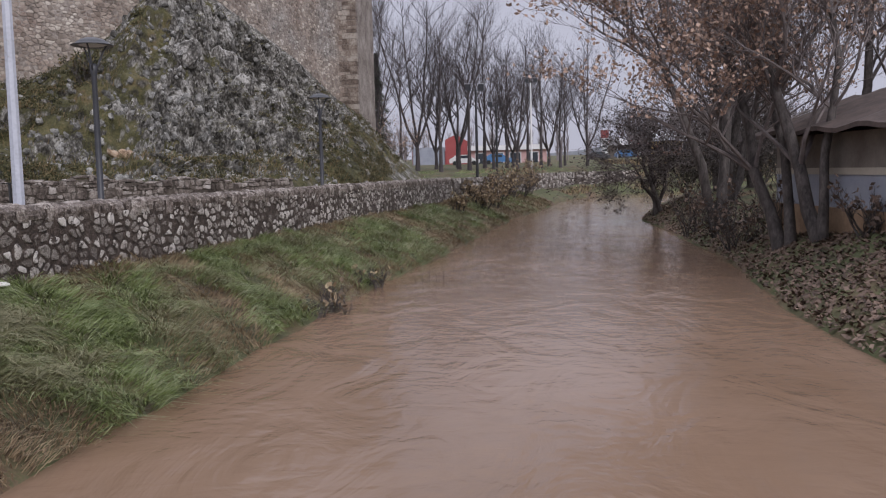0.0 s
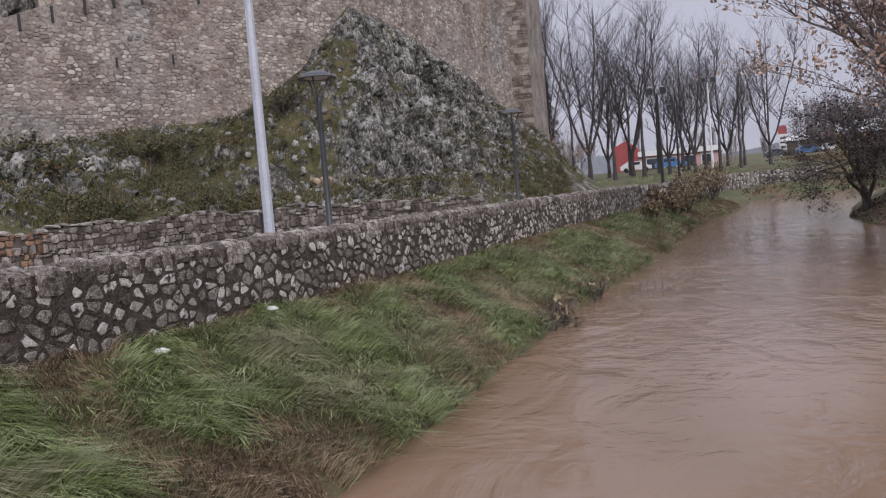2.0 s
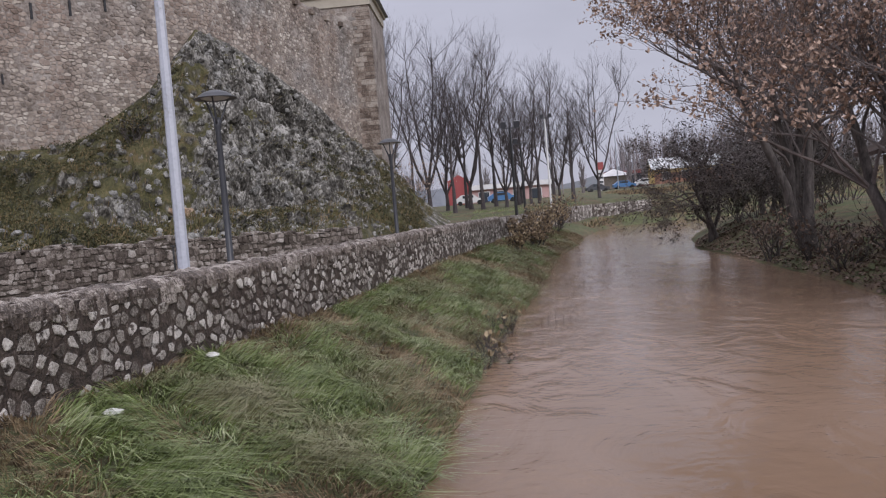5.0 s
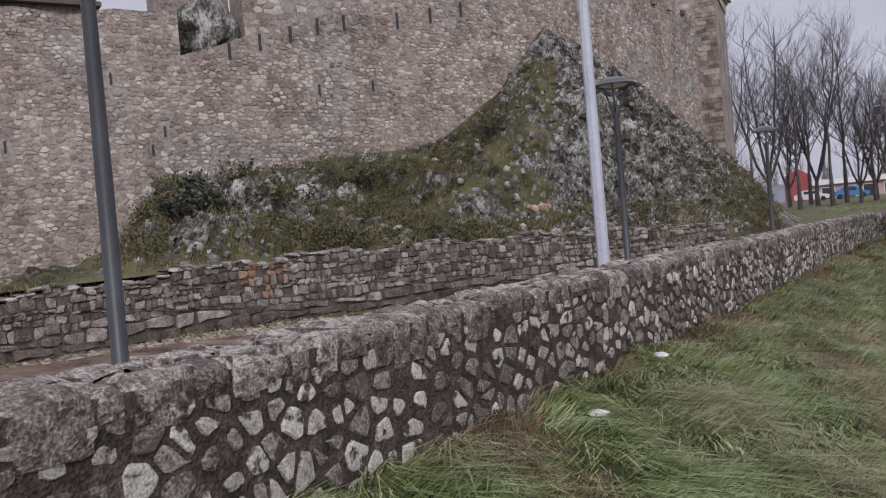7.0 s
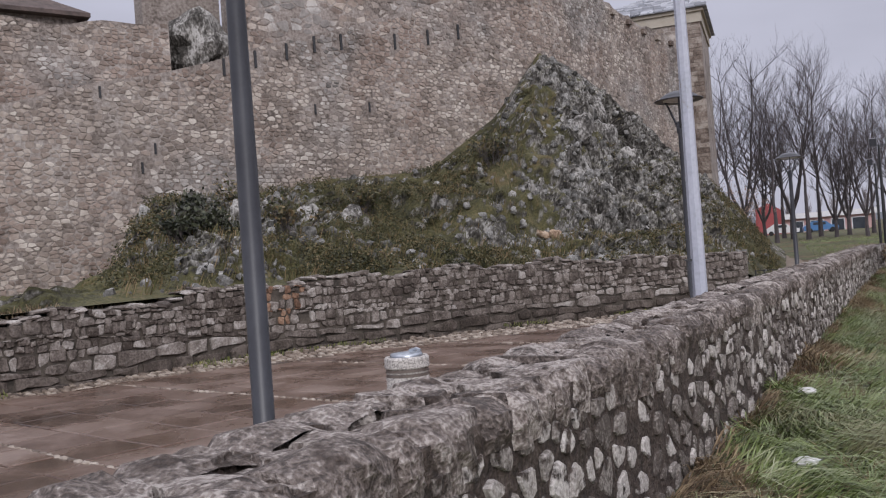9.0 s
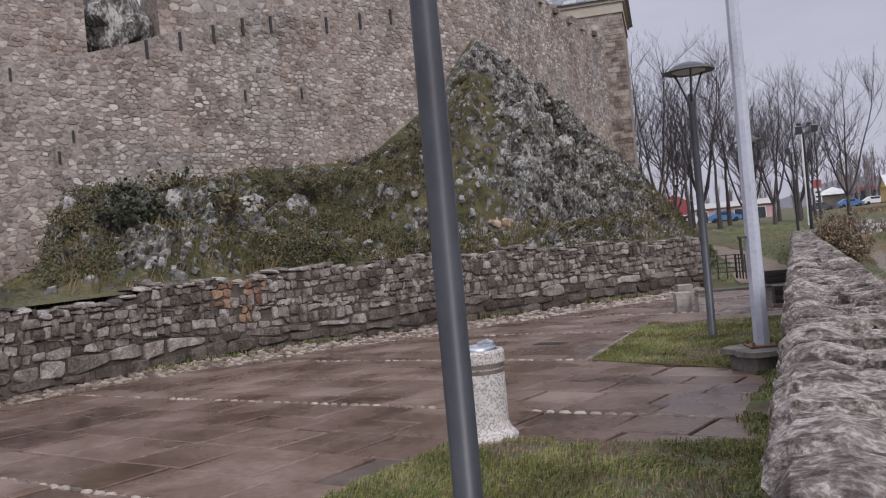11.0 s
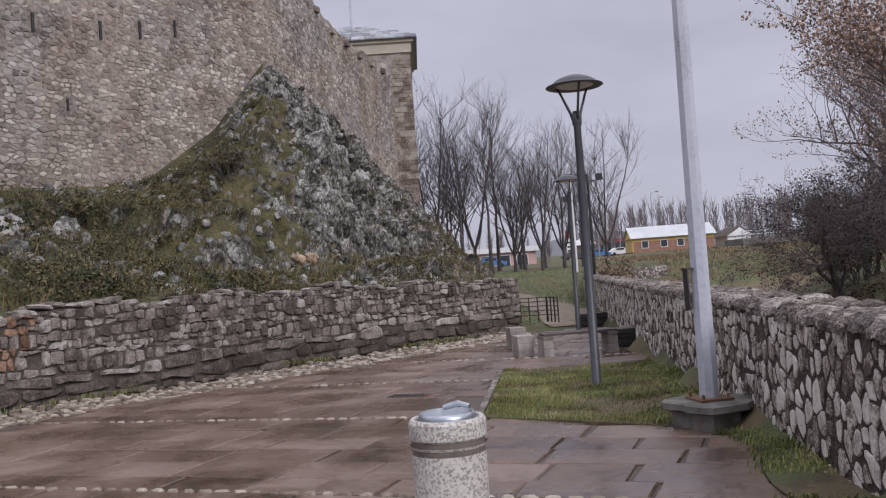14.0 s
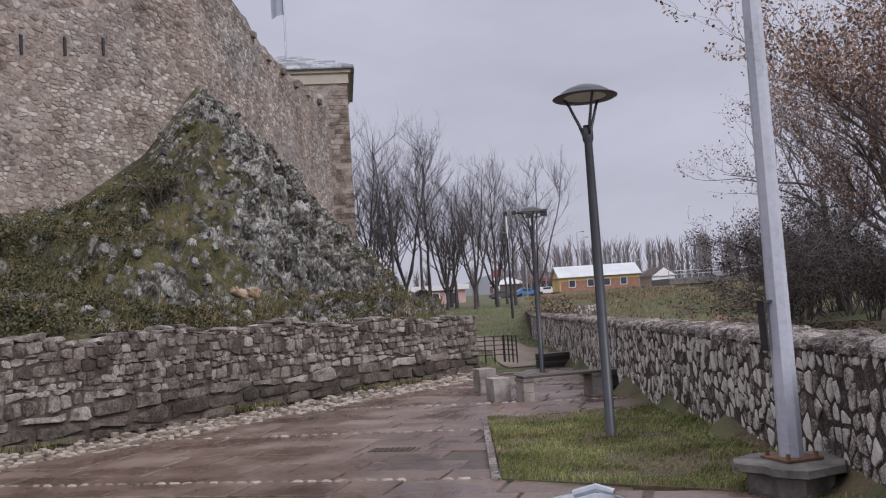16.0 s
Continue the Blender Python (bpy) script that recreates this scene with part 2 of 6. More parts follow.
M_CASTLE = three_part("castle_masonry", M_CASTLE_WARM, M_CASTLE_GREY, 0.22, 0.5, 0.6)
M_CASTLE_MORTAR = material("castle_mortar", [(0.10, 0.082, 0.07), (0.205, 0.172, 0.15), (0.285, 0.248, 0.222), (0.37, 0.335, 0.305)], scale=0.7, fine=9, fine_amount=0.7, bump=1.0, bump_dist=0.06)
M_QUOIN = material("dressed_quoin", [(0.085, 0.062, 0.05), (0.165, 0.128, 0.105), (0.25, 0.205, 0.172), (0.36, 0.32, 0.28)], scale=1.6, per_piece=0.34, fine=12, fine_amount=0.6, bump=0.8)
M_PARA_STONE = material("pale_limestone", [(0.085, 0.07, 0.06), (0.26, 0.235, 0.212), (0.43, 0.40, 0.372), (0.60, 0.57, 0.54)], scale=8.0, per_piece=0.46, fine=60, fine_amount=0.8, spread=(0.26, 0.74), bump=0.7)
M_PARA_MORTAR = material("dark_wet_mortar", [(0.022, 0.015, 0.012), (0.048, 0.034, 0.027), (0.088, 0.065, 0.053), (0.17, 0.138, 0.12)], scale=7.5, fine=40, fine_amount=0.8, spread=(0.3, 0.78), rough=0.75, bump=1.0, bump_dist=0.05)
M_PARA_FACE = two_part("mortar_smeared_limestone", M_PARA_STONE, M_PARA_MORTAR, 8.0, 0.50, 0.60)
# Paler copy of the limestone; brightens the parapet's inner face by colour.
M_PARA_PALE = material("paler_inner_limestone", [(0.10, 0.08, 0.066), (0.30, 0.265, 0.232), (0.50, 0.46, 0.42), (0.64, 0.60, 0.56)], scale=7.0, per_piece=0.5, fine=50, fine_amount=0.9, spread=(0.26, 0.68), bump=0.5)
M_CAP_STONE = material("worn_coping_stone", [(0.06, 0.047, 0.04), (0.15, 0.121, 0.105), (0.255, 0.218, 0.195), (0.46, 0.415, 0.38)], scale=12.0, per_piece=0.3, fine=55, fine_amount=1.0, rough=0.7, bump=1.0, bump_dist=0.03, spread=(0.28, 0.72))
M_CAP = two_part("coping_with_mortar_crust", M_CAP_STONE, M_PARA_MORTAR, 8.0, 0.53, 0.63)
M_RUBBLE = material("grey_rubble_stone", [(0.05, 0.038, 0.031), (0.145, 0.12, 0.104), (0.255, 0.224, 0.20), (0.43, 0.40, 0.372)], scale=3.0, per_piece=0.5, fine=25, fine_amount=0.8, bump=1.0, spread=(0.2, 0.85))
M_RUBBLE_DARK = material("dark_lichened_stone", [(0.04, 0.03, 0.024), (0.095, 0.078, 0.066), (0.17, 0.148, 0.13)], scale=6.0, per_piece=0.3, fine=30, fine_amount=0.8, bump=1.0)
M_RUBBLE_FACE = two_part("lichened_rubble_stone", M_RUBBLE, M_RUBBLE_DARK, 4.5, 0.5, 0.66)
M_LEDGE = material("damp_ledge_stone", [(0.035, 0.026, 0.02), (0.08, 0.063, 0.052), (0.145, 0.12, 0.103)], scale=3.5, per_piece=0.3, fine=22, fine_amount=0.8, bump=1.0)
M_RUSTSTONE = material("rust_stained_stone", [(0.10, 0.055, 0.034), (0.22, 0.125, 0.08), (0.33, 0.22, 0.15)], scale=6, per_piece=0.4, fine=25, fine_amount=0.6, bump=0.9)
M_RUBBLE_CORE = material("rubble_wall_core", [(0.03, 0.026, 0.021), (0.075, 0.062, 0.05), (0.13, 0.11, 0.09)], scale=2.0, fine=18, fine_amount=0.5, bump=0.9)
M_SLAB = rough_by_noise(material("wet_paving_slab", [(0.052, 0.030, 0.021), (0.112, 0.069, 0.050), (0.16, 0.107, 0.083), (0.22, 0.16, 0.13)], scale=0.8, per_piece=0.2, fine=14, fine_amount=0.45, bump=0.4, bump_dist=0.01), 0.14, 0.5, 0.8)
M_JOINT = material("dark_paving_joint", [(0.055, 0.04, 0.032), (0.115, 0.086, 0.07)], scale=5, rough=0.7)
M_COBBLE = material("pale_cobble", [(0.09, 0.066, 0.05), (0.21, 0.165, 0.128), (0.40, 0.35, 0.295)], scale=4, per_piece=0.6, fine=30, rough=0.55, spread=(0.2, 0.8))
M_GRASS_GROUND = material("grass_ground", [(0.055, 0.047, 0.03), (0.07, 0.076, 0.034), (0.09, 0.108, 0.042), (0.14, 0.12, 0.07)], scale=1.1, fine=30, fine_amount=0.5, bump=0.9, bump_dist=0.04, rough=0.95)
M_LITTER = material("leaf_litter", [(0.045, 0.03, 0.02), (0.10, 0.066, 0.042), (0.16, 0.105, 0.065), (0.10, 0.095, 0.045)], scale=2.2, fine=25, fine_amount=0.7, bump=1.0, bump_dist=0.04, rough=0.95)
M_GROUND = two_part("bank_ground", M_GRASS_GROUND, M_LITTER, 0.45, 0.47, 0.62)
M_PATH = material("trodden_earth_path", [(0.15, 0.115, 0.085), (0.25, 0.20, 0.155)], scale=2.0, fine=25, fine_amount=0.5)
M_ROCK = material("limestone_crag", [(0.028, 0.025, 0.021), (0.075, 0.069, 0.061), (0.165, 0.156, 0.142), (0.38, 0.368, 0.345)], scale=1.6, fine=11, fine_amount=0.7, bump=1.0, bump_dist=0.12, spread=(0.34, 0.62), stretch=(1, 1, 0.55))
M_MOSS = material("mossy_turf", [(0.028, 0.025, 0.013), (0.052, 0.050, 0.021), (0.088, 0.083, 0.034), (0.135, 0.104, 0.052)], scale=0.8, fine=14, fine_amount=0.7, bump=1.0, bump_dist=0.08, rough=0.95)
M_CRAG = two_part("crag_with_turf", M_ROCK, M_MOSS, 0.6, 0.80, 0.95, slope=0.5)
M_CRAG_TURF = two_part("turf_over_crag", M_ROCK, M_MOSS, 0.7, 0.40, 0.60, slope=0.35)
M_OUTCROP = material("outcrop_stone", [(0.035, 0.033, 0.029), (0.095, 0.092, 0.085), (0.19, 0.186, 0.176), (0.37, 0.362, 0.345)], scale=3.0, fine=16, fine_amount=0.6, per_piece=0.3, bump=0.9, bump_dist=0.05, spread=(0.25, 0.75))
M_OCHRE = material("ochre_rock", [(0.15, 0.095, 0.06), (0.34, 0.24, 0.16), (0.50, 0.42, 0.34)], scale=5, fine=20, bump=0.9)
M_GREY_PAINT = material("dark_grey_paint", [(0.040, 0.042, 0.050), (0.062, 0.065, 0.076)], scale=4, rough=0.42, bump=0.05, fine=60)
M_WHITE_PAINT = material("weathered_white_paint", [(0.28, 0.23, 0.19), (0.39, 0.41, 0.47), (0.44, 0.46, 0.53), (0.48, 0.50, 0.57)], scale=1.6, rough=0.45, bump=0.1, fine=22, fine_amount=0.6, spread=(0.2, 0.62))
M_CONCRETE = material("cast_concrete", [(0.17, 0.155, 0.14), (0.30, 0.285, 0.265), (0.40, 0.385, 0.365)], scale=3, fine=40, fine_amount=0.4, bump=0.4)
M_BLOCK = material("pale_block_stone", [(0.13, 0.112, 0.10), (0.255, 0.228, 0.208), (0.37, 0.34, 0.315)], scale=3, fine=30, per_piece=0.3)
M_DARK_CONC = material("damp_concrete", [(0.06, 0.055, 0.048), (0.14, 0.13, 0.118), (0.24, 0.225, 0.205)], scale=4, fine=30)
M_STEEL = material("galvanised_steel", [(0.35, 0.38, 0.42), (0.55, 0.58, 0.62)], scale=9, rough=0.35, metallic=0.9, bump=0.1)
M_BAND = material("brown_band", [(0.10, 0.08, 0.068), (0.19, 0.155, 0.135)], scale=8, fine=60, rough=0.7)
M_RUST = material("rusty_steel", [(0.10, 0.05, 0.03), (0.22, 0.12, 0.07)], scale=14, rough=0.9)
M_BLACK = material("black_iron_and_slot_shade", [(0.015, 0.016, 0.018), (0.04, 0.04, 0.043)], scale=9, rough=0.5, bump=0.05)
M_WOOD = material("dark_wet_wood", [(0.035, 0.028, 0.024), (0.085, 0.07, 0.06)], scale=4, stretch=(1, 6, 6), rough=0.5, bump=0.3)
M_BARK = material("bark", [(0.03, 0.025, 0.024), (0.075, 0.064, 0.06), (0.135, 0.118, 0.11)], scale=5, fine=24, fine_amount=0.5, bump=0.8, stretch=(1, 1, 0.35))
M_TWIG = material("grey_brown_twigs", [(0.075, 0.062, 0.06), (0.14, 0.118, 0.115), (0.21, 0.18, 0.172)], scale=2, fine=10, bump=0)
M_FARBARK = material("far_bark", [(0.038, 0.032, 0.034), (0.09, 0.076, 0.078)], scale=1.5, bump=0)
# Far poplar twigs: haze is painted in as pale grey.
M_HAZEWOOD = material("haze_paled_poplar_twigs", [(0.20, 0.175, 0.175), (0.28, 0.25, 0.255)], scale=0.3, bump=0)
M_BLADE = material("grass_blade", [(0.042, 0.054, 0.016), (0.125, 0.172, 0.043), (0.23, 0.29, 0.10), (0.42, 0.445, 0.28)], scale=2.2, per_piece=0.40, fine=6, bump=0, rough=0.42, spread=(0.25, 0.75))
M_LAWN_BLADE = material("lawn_blade", [(0.06, 0.065, 0.02), (0.125, 0.155, 0.036), (0.215, 0.235, 0.065), (0.36, 0.33, 0.14)], scale=1.2, per_piece=0.45, fine=6, bump=0, rough=0.6, spread=(0.22, 0.78))
M_PALE_BLADE = material("bleached_blade", [(0.10, 0.095, 0.04), (0.18, 0.178, 0.08), (0.26, 0.25, 0.14), (0.35, 0.325, 0.21)], scale=1.5, per_piece=0.45, fine=6, bump=0, rough=0.6, spread=(0.25, 0.75))
M_STRAW = material("withered_grass", [(0.10, 0.07, 0.045), (0.225, 0.157, 0.096), (0.36, 0.28, 0.175)], scale=1.5, per_piece=0.5, bump=0, rough=0.8)
M_LEAF = material("withered_leaf", [(0.15, 0.095, 0.07), (0.31, 0.205, 0.155), (0.48, 0.35, 0.275)], scale=1.0, per_piece=0.7, bump=0, rough=0.7, spread=(0.15, 0.85))
M_FALLEN = material("sodden_leaf", [(0.06, 0.037, 0.027), (0.135, 0.087, 0.063), (0.24, 0.165, 0.125)], scale=1.0, per_piece=0.7, bump=0, rough=0.6, spread=(0.15, 0.85))
M_TURF = material("turf_blade", [(0.05, 0.042, 0.02), (0.085, 0.09, 0.03), (0.145, 0.125, 0.055), (0.23, 0.165, 0.09)], scale=0.6, per_piece=0.5, bump=0, rough=0.8)
M_SHRUB = material("shrub_leaf", [(0.018, 0.018, 0.01), (0.042, 0.048, 0.018), (0.10, 0.088, 0.036), (0.18, 0.125, 0.06)], scale=0.5, per_piece=0.6, bump=0, rough=0.7, spread=(0.15, 0.85))
M_IVY = material("dark_ivy_leaf", [(0.016, 0.019, 0.012), (0.033, 0.04, 0.02), (0.06, 0.066, 0.033)], scale=1.0, per_piece=0.5, bump=0, rough=0.55)
M_DEADTWIG = material("dark_withered_foliage", [(0.022, 0.018, 0.017), (0.05, 0.04, 0.036), (0.085, 0.066, 0.056)], scale=0.8, per_piece=0.6, bump=0, rough=0.8)
M_SLATE = rough_by_noise(material("slate_roof", [(0.085, 0.09, 0.105), (0.19, 0.20, 0.225), (0.36, 0.37, 0.40)], scale=2, per_piece=0.6, fine=9, spread=(0.2, 0.8)), 0.25, 0.6, 1)
M_PLASTER = material("beige_plaster", [(0.36, 0.32, 0.26), (0.47, 0.43, 0.365)], scale=0.8, fine=9)
M_RED = material("red_facade", [(0.26, 0.05, 0.052), (0.34, 0.075, 0.075)], scale=0.4, bump=0, rough=0.5)
M_PINK = material("pink_wall", [(0.42, 0.24, 0.235), (0.55, 0.37, 0.36)], scale=0.5, bump=0)
M_YELLOW = material("yellow_render", [(0.52, 0.36, 0.13), (0.62, 0.46, 0.19)], scale=0.4, bump=0)
M_BRICK = material("red_brick_far", [(0.24, 0.12, 0.085), (0.36, 0.20, 0.15)], scale=2, bump=0)
M_WHITEWALL = material("white_panel", [(0.60, 0.60, 0.61), (0.74, 0.74, 0.75)], scale=0.6, bump=0)
M_ROOF = material("pale_metal_roof", [(0.46, 0.48, 0.50), (0.58, 0.60, 0.62)], scale=0.5, bump=0, rough=0.5)
M_GLASS = material("dark_window_glass", [(0.03, 0.035, 0.045), (0.07, 0.08, 0.095)], scale=0.6, bump=0, rough=0.15)
M_GREYWALL = material("old_grey_wall", [(0.12, 0.10, 0.085), (0.22, 0.195, 0.17)], scale=1.2, fine=14)
M_BLUEWALL = material("blue_grey_paint", [(0.24, 0.26, 0.31), (0.34, 0.36, 0.42)], scale=0.7, fine=9, bump=0.1)
M_OCHREWALL = material("ochre_plinth", [(0.20, 0.13, 0.08), (0.34, 0.23, 0.15)], scale=1.5, fine=12)
M_TILE = material("old_roof_tile", [(0.055, 0.042, 0.038), (0.13, 0.095, 0.085)], scale=3, fine=14)
M_ASPHALT = material("asphalt", [(0.045, 0.043, 0.043), (0.075, 0.072, 0.07)], scale=3, fine=50)
# Blue-grey colour stands in for the mist over the hills.
M_HILL = material("mist_tinted_hill", [(0.22, 0.235, 0.27), (0.27, 0.285, 0.32)], scale=0.01, fine=0.05, bump=0)
M_BLUE = material("blue_car_paint", [(0.06, 0.16, 0.34), (0.09, 0.21, 0.42)], scale=1, bump=0, rough=0.3)
M_TYRE = material("tyre_rubber", [(0.015, 0.015, 0.015), (0.03, 0.03, 0.03)], scale=5, bump=0)
M_PLASTIC = material("pale_plastic_litter", [(0.55, 0.54, 0.52), (0.75, 0.75, 0.74)], scale=9, rough=0.4, bump=0.2)
M_REDCAN = material("red_plastic", [(0.45, 0.04, 0.035), (0.60, 0.08, 0.06)], scale=9, rough=0.35, bump=0)


def speckled(name):
    """Washed aggregate: pale cement with grey and brown chips."""
    m = material(name, [(0.40, 0.375, 0.35), (0.56, 0.535, 0.51)], scale=5, fine=70, fine_amount=0.5, bump=0.3, bump_dist=0.004)
    n, l = m.node_tree.nodes, m.node_tree.links
    b = n["Principled BSDF"]
    old = b.inputs["Base Color"].links[0].from_socket
    geo = n.new("ShaderNodeNewGeometry")
    vo = n.new("ShaderNodeTexVoronoi")
    vo.inputs["Scale"].default_value = 75
    l.new(geo.outputs["Position"], vo.inputs["Vector"])
    r = n.new("ShaderNodeValToRGB")
    l.new(vo.outputs["Color"], r.inputs[0])
    e = r.color_ramp.elements
    e[0].position, e[0].color = 0.25, (0.16, 0.145, 0.135, 1)
    e[1].position, e[1].color = 0.55, (0.62, 0.585, 0.55, 1)
    mx = n.new("ShaderNodeMix")
    mx.data_type = "RGBA"
    mx.inputs[0].default_value = 0.6
    l.new(old, mx.inputs[6])
    l.new(r.outputs[0], mx.inputs[7])
    l.new(mx.outputs[2], b.inputs["Base Color"])
    return m


M_TERRAZZO = speckled("washed_aggregate")


def water_material():
    m = bpy.data.materials.new("muddy_river_water")
    m.use_nodes = True
    n, l = m.node_tree.nodes, m.node_tree.links
    b = n["Principled BSDF"]
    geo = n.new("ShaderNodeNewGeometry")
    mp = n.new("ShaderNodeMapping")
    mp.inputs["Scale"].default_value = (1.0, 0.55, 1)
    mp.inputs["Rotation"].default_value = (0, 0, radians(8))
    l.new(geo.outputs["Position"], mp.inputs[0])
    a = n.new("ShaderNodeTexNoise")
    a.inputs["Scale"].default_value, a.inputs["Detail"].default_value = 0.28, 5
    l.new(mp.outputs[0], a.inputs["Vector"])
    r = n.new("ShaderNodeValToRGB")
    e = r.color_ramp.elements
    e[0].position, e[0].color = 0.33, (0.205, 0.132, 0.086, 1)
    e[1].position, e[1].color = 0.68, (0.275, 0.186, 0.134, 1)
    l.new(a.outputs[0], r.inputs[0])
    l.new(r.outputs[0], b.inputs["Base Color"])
    b.inputs["Roughness"].default_value = 0.10
    b.inputs["IOR"].default_value = 1.33
    w1 = n.new("ShaderNodeTexNoise")
    w1.inputs["Scale"].default_value, w1.inputs["Detail"].default_value = 0.95, 5
    w1.inputs["Distortion"].default_value = 1.2
    l.new(mp.outputs[0], w1.inputs["Vector"])
    mp2 = n.new("ShaderNodeMapping")
    mp2.inputs["Scale"].default_value = (0.75, 1.25, 1)
    mp2.inputs["Rotation"].default_value = (0, 0, radians(20))
    l.new(geo.outputs["Position"], mp2.inputs[0])
    w2 = n.new("ShaderNodeTexNoise")
    w2.inputs["Scale"].default_value, w2.inputs["Detail"].default_value = 3.4, 6
    w2.inputs["Distortion"].default_value = 0.6
    l.new(mp2.outputs[0], w2.inputs["Vector"])
    ad = n.new("ShaderNodeMath")
    ad.operation = "MULTIPLY_ADD"
    l.new(w2.outputs[0], ad.inputs[0])
    ad.inputs[1].default_value = 0.17
    l.new(w1.outputs[0], ad.inputs[2])
    bp = n.new("ShaderNodeBump")
    bp.inputs["Strength"].default_value, bp.inputs["Distance"].default_value = 0.46, 0.13
    l.new(ad.outputs[0], bp.inputs["Height"])
    l.new(bp.outputs[0], b.inputs["Normal"])
    return m


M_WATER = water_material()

# ---------- the plan ----------
WATER_Z = -0.96
BANK_L = [(-5.0, -60), (-4.6, 0), (-4.2, 7.9), (-3.7, 12.6), (-3.35, 17), (-2.6, 23), (-1.9, 27.4), (0.4, 46.5), (2.0, 54), (3.9, 66), (5.6, 74), (8.5, 81), (16, 86.5), (31, 92.5), (60, 100), (140, 118)]
BANK_R = [(4.3, -60), (4.4, 5), (4.5, 12.2), (4.6, 15.8), (5.0, 19.2), (5.6, 24), (6.0, 33.7), (6.2, 42.8), (8, 52), (13, 61), (24, 68), (60, 78), (140, 92)]
RIVER = BANK_L + BANK_R[::-1]
WALL_OUT = [(-7.96, 3.75), (-2.65, 44.1), (2.9, 72.0), (6.2, 82.0), (12.5, 87.4)]
WALL_T, WALL_TOP = 0.62, 1.22
RUBBLE = [(-21.2, 8.0), (-18.7, 14.0), (-17.65, 17.7), (-16.95, 19.4), (-15.85, 21.4), (-14.8, 22.9), (-13.3, 25.3), (-10.9, 28.0), (-8.9, 30.0), (-7.5, 31.6)]
COBBLE_OUT = [(-20.6, 7.0), (-18.6, 13.3), (-17.4, 16.7), (-16.1, 18.8), (-15.0, 20.3), (-14.0, 21.5), (-12.6, 23.5), (-10.4, 26.3), (-8.5, 28.6), (-7.2, 30.2)]
CASTLE_P, CASTLE_U = np.array((-23.64, 34.25)), np.array((0.561, 0.828))
CORNER = CASTLE_P + CASTLE_U * 12.7
FAR_END = np.array((-11.3, 62.0))


def on_castle(s):
    return CASTLE_P + CASTLE_U * s


def paving_z(y):
    return np.clip(0.06 - 0.012 * (y - 11), -0.14, 0.2)


def smooth(a, b, t):
    t = np.clip((t - a) / (b - a), 0, 1)
    return t * t * (3 - 2 * t)


PROMENADE = [(-40, -40), (-8.6, -40), (-8.6, 3.6)] + [(x - WALL_T, y) for x, y in WALL_OUT[:2]] + [(-2.9, 44), (2.4, 72), (-60, 110), (-120, 40)]


def height(x, y):
    """The lie of the land."""
    dl, dr = seg_distance(x, y, BANK_L), seg_distance(x, y, BANK_R)
    wet = inside(x, y, RIVER)
    land = smooth(36, 82, y) * 1.05 + smooth(82, 100, y) * 0.45 + smooth(98, 150, y) * 1.0 + smooth(150, 600, y) * 6
    left = WATER_Z + 1.25 * np.minimum(1, dl / 3.3) ** 0.75 + 0.05 * wobble(x, y, 0.8)
    left = np.where(dl > 3.0, np.minimum(left, 0.26) + land * np.minimum(1, (dl - 3.0) / 3.0), left)
    left = left + smooth(1.0, 12, dl) * 0.35 * smooth(15, 26, x) * (y > 70) + 0.5 * wobble(x, y, 3.0) * smooth(15, 24, x) * smooth(0.5, 3, dl) * (y > 70) * (y < 125)
    prom = inside(x, y, PROMENADE)
    left = np.where(prom, np.where(y < 33, paving_z(y) - 0.06, -0.2 + 0.25 * smooth(33, 36, y) + land) + 0.02 * wobble(x, y, 2.0), left)
    right = WATER_Z + 1.05 * np.minimum(1, dr / 2.3) ** 0.85 + 0.35 * smooth(2.3, 7, dr) + 0.10 * wobble(x, y, 0.9) * np.minimum(1, dr)
    right = right + smooth(6, 26, dr) * 2.8 * smooth(48, 75, y)
    z = np.where(dr < dl, right, left)
    return np.where(wet, WATER_Z - 0.15 - 0.5 * np.minimum(1, np.minimum(dl, dr) / 1.5), z)


def height1(x, y):
    return float(height(np.array([float(x)]), np.array([float(y)]))[0])


# ---------- ground and water ----------
def grid_mesh(name, xs, ys, zf, mat, label, parent=None):
    gx, gy = np.meshgrid(xs, ys)
    z = zf(gx.ravel(), gy.ravel())
    b = Build()
    nx = len(xs)
    b.add(np.column_stack([gx.ravel(), gy.ravel(), z]), [(j * nx + i, j * nx + i + 1, (j + 1) * nx + i + 1, (j + 1) * nx + i) for j in range(len(ys) - 1) for i in range(nx - 1)])
    return b.make(name, mat, parent, label, True)


gxs = np.concatenate([np.linspace(-600, -34, 14), np.arange(-30, 16, 0.4), np.linspace(16.5, 120, 50), np.linspace(135, 700, 9)])
gys = np.concatenate([np.linspace(-120, -4, 8), np.arange(-2, 34, 0.4), np.arange(34, 120, 1.2), np.linspace(122, 260, 24), np.linspace(300, 1600, 8)])
ground = tagged(grid_mesh("ground", gxs, gys, height, M_GROUND, ""), "grassy river banks, park lawn and leaf-strewn earth", "ground", kind="structure")
b = Build()
wx, wy = np.linspace(-8, 140, 60), np.linspace(-60, 125, 80)
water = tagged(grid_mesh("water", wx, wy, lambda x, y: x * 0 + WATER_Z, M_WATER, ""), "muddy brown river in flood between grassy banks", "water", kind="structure")


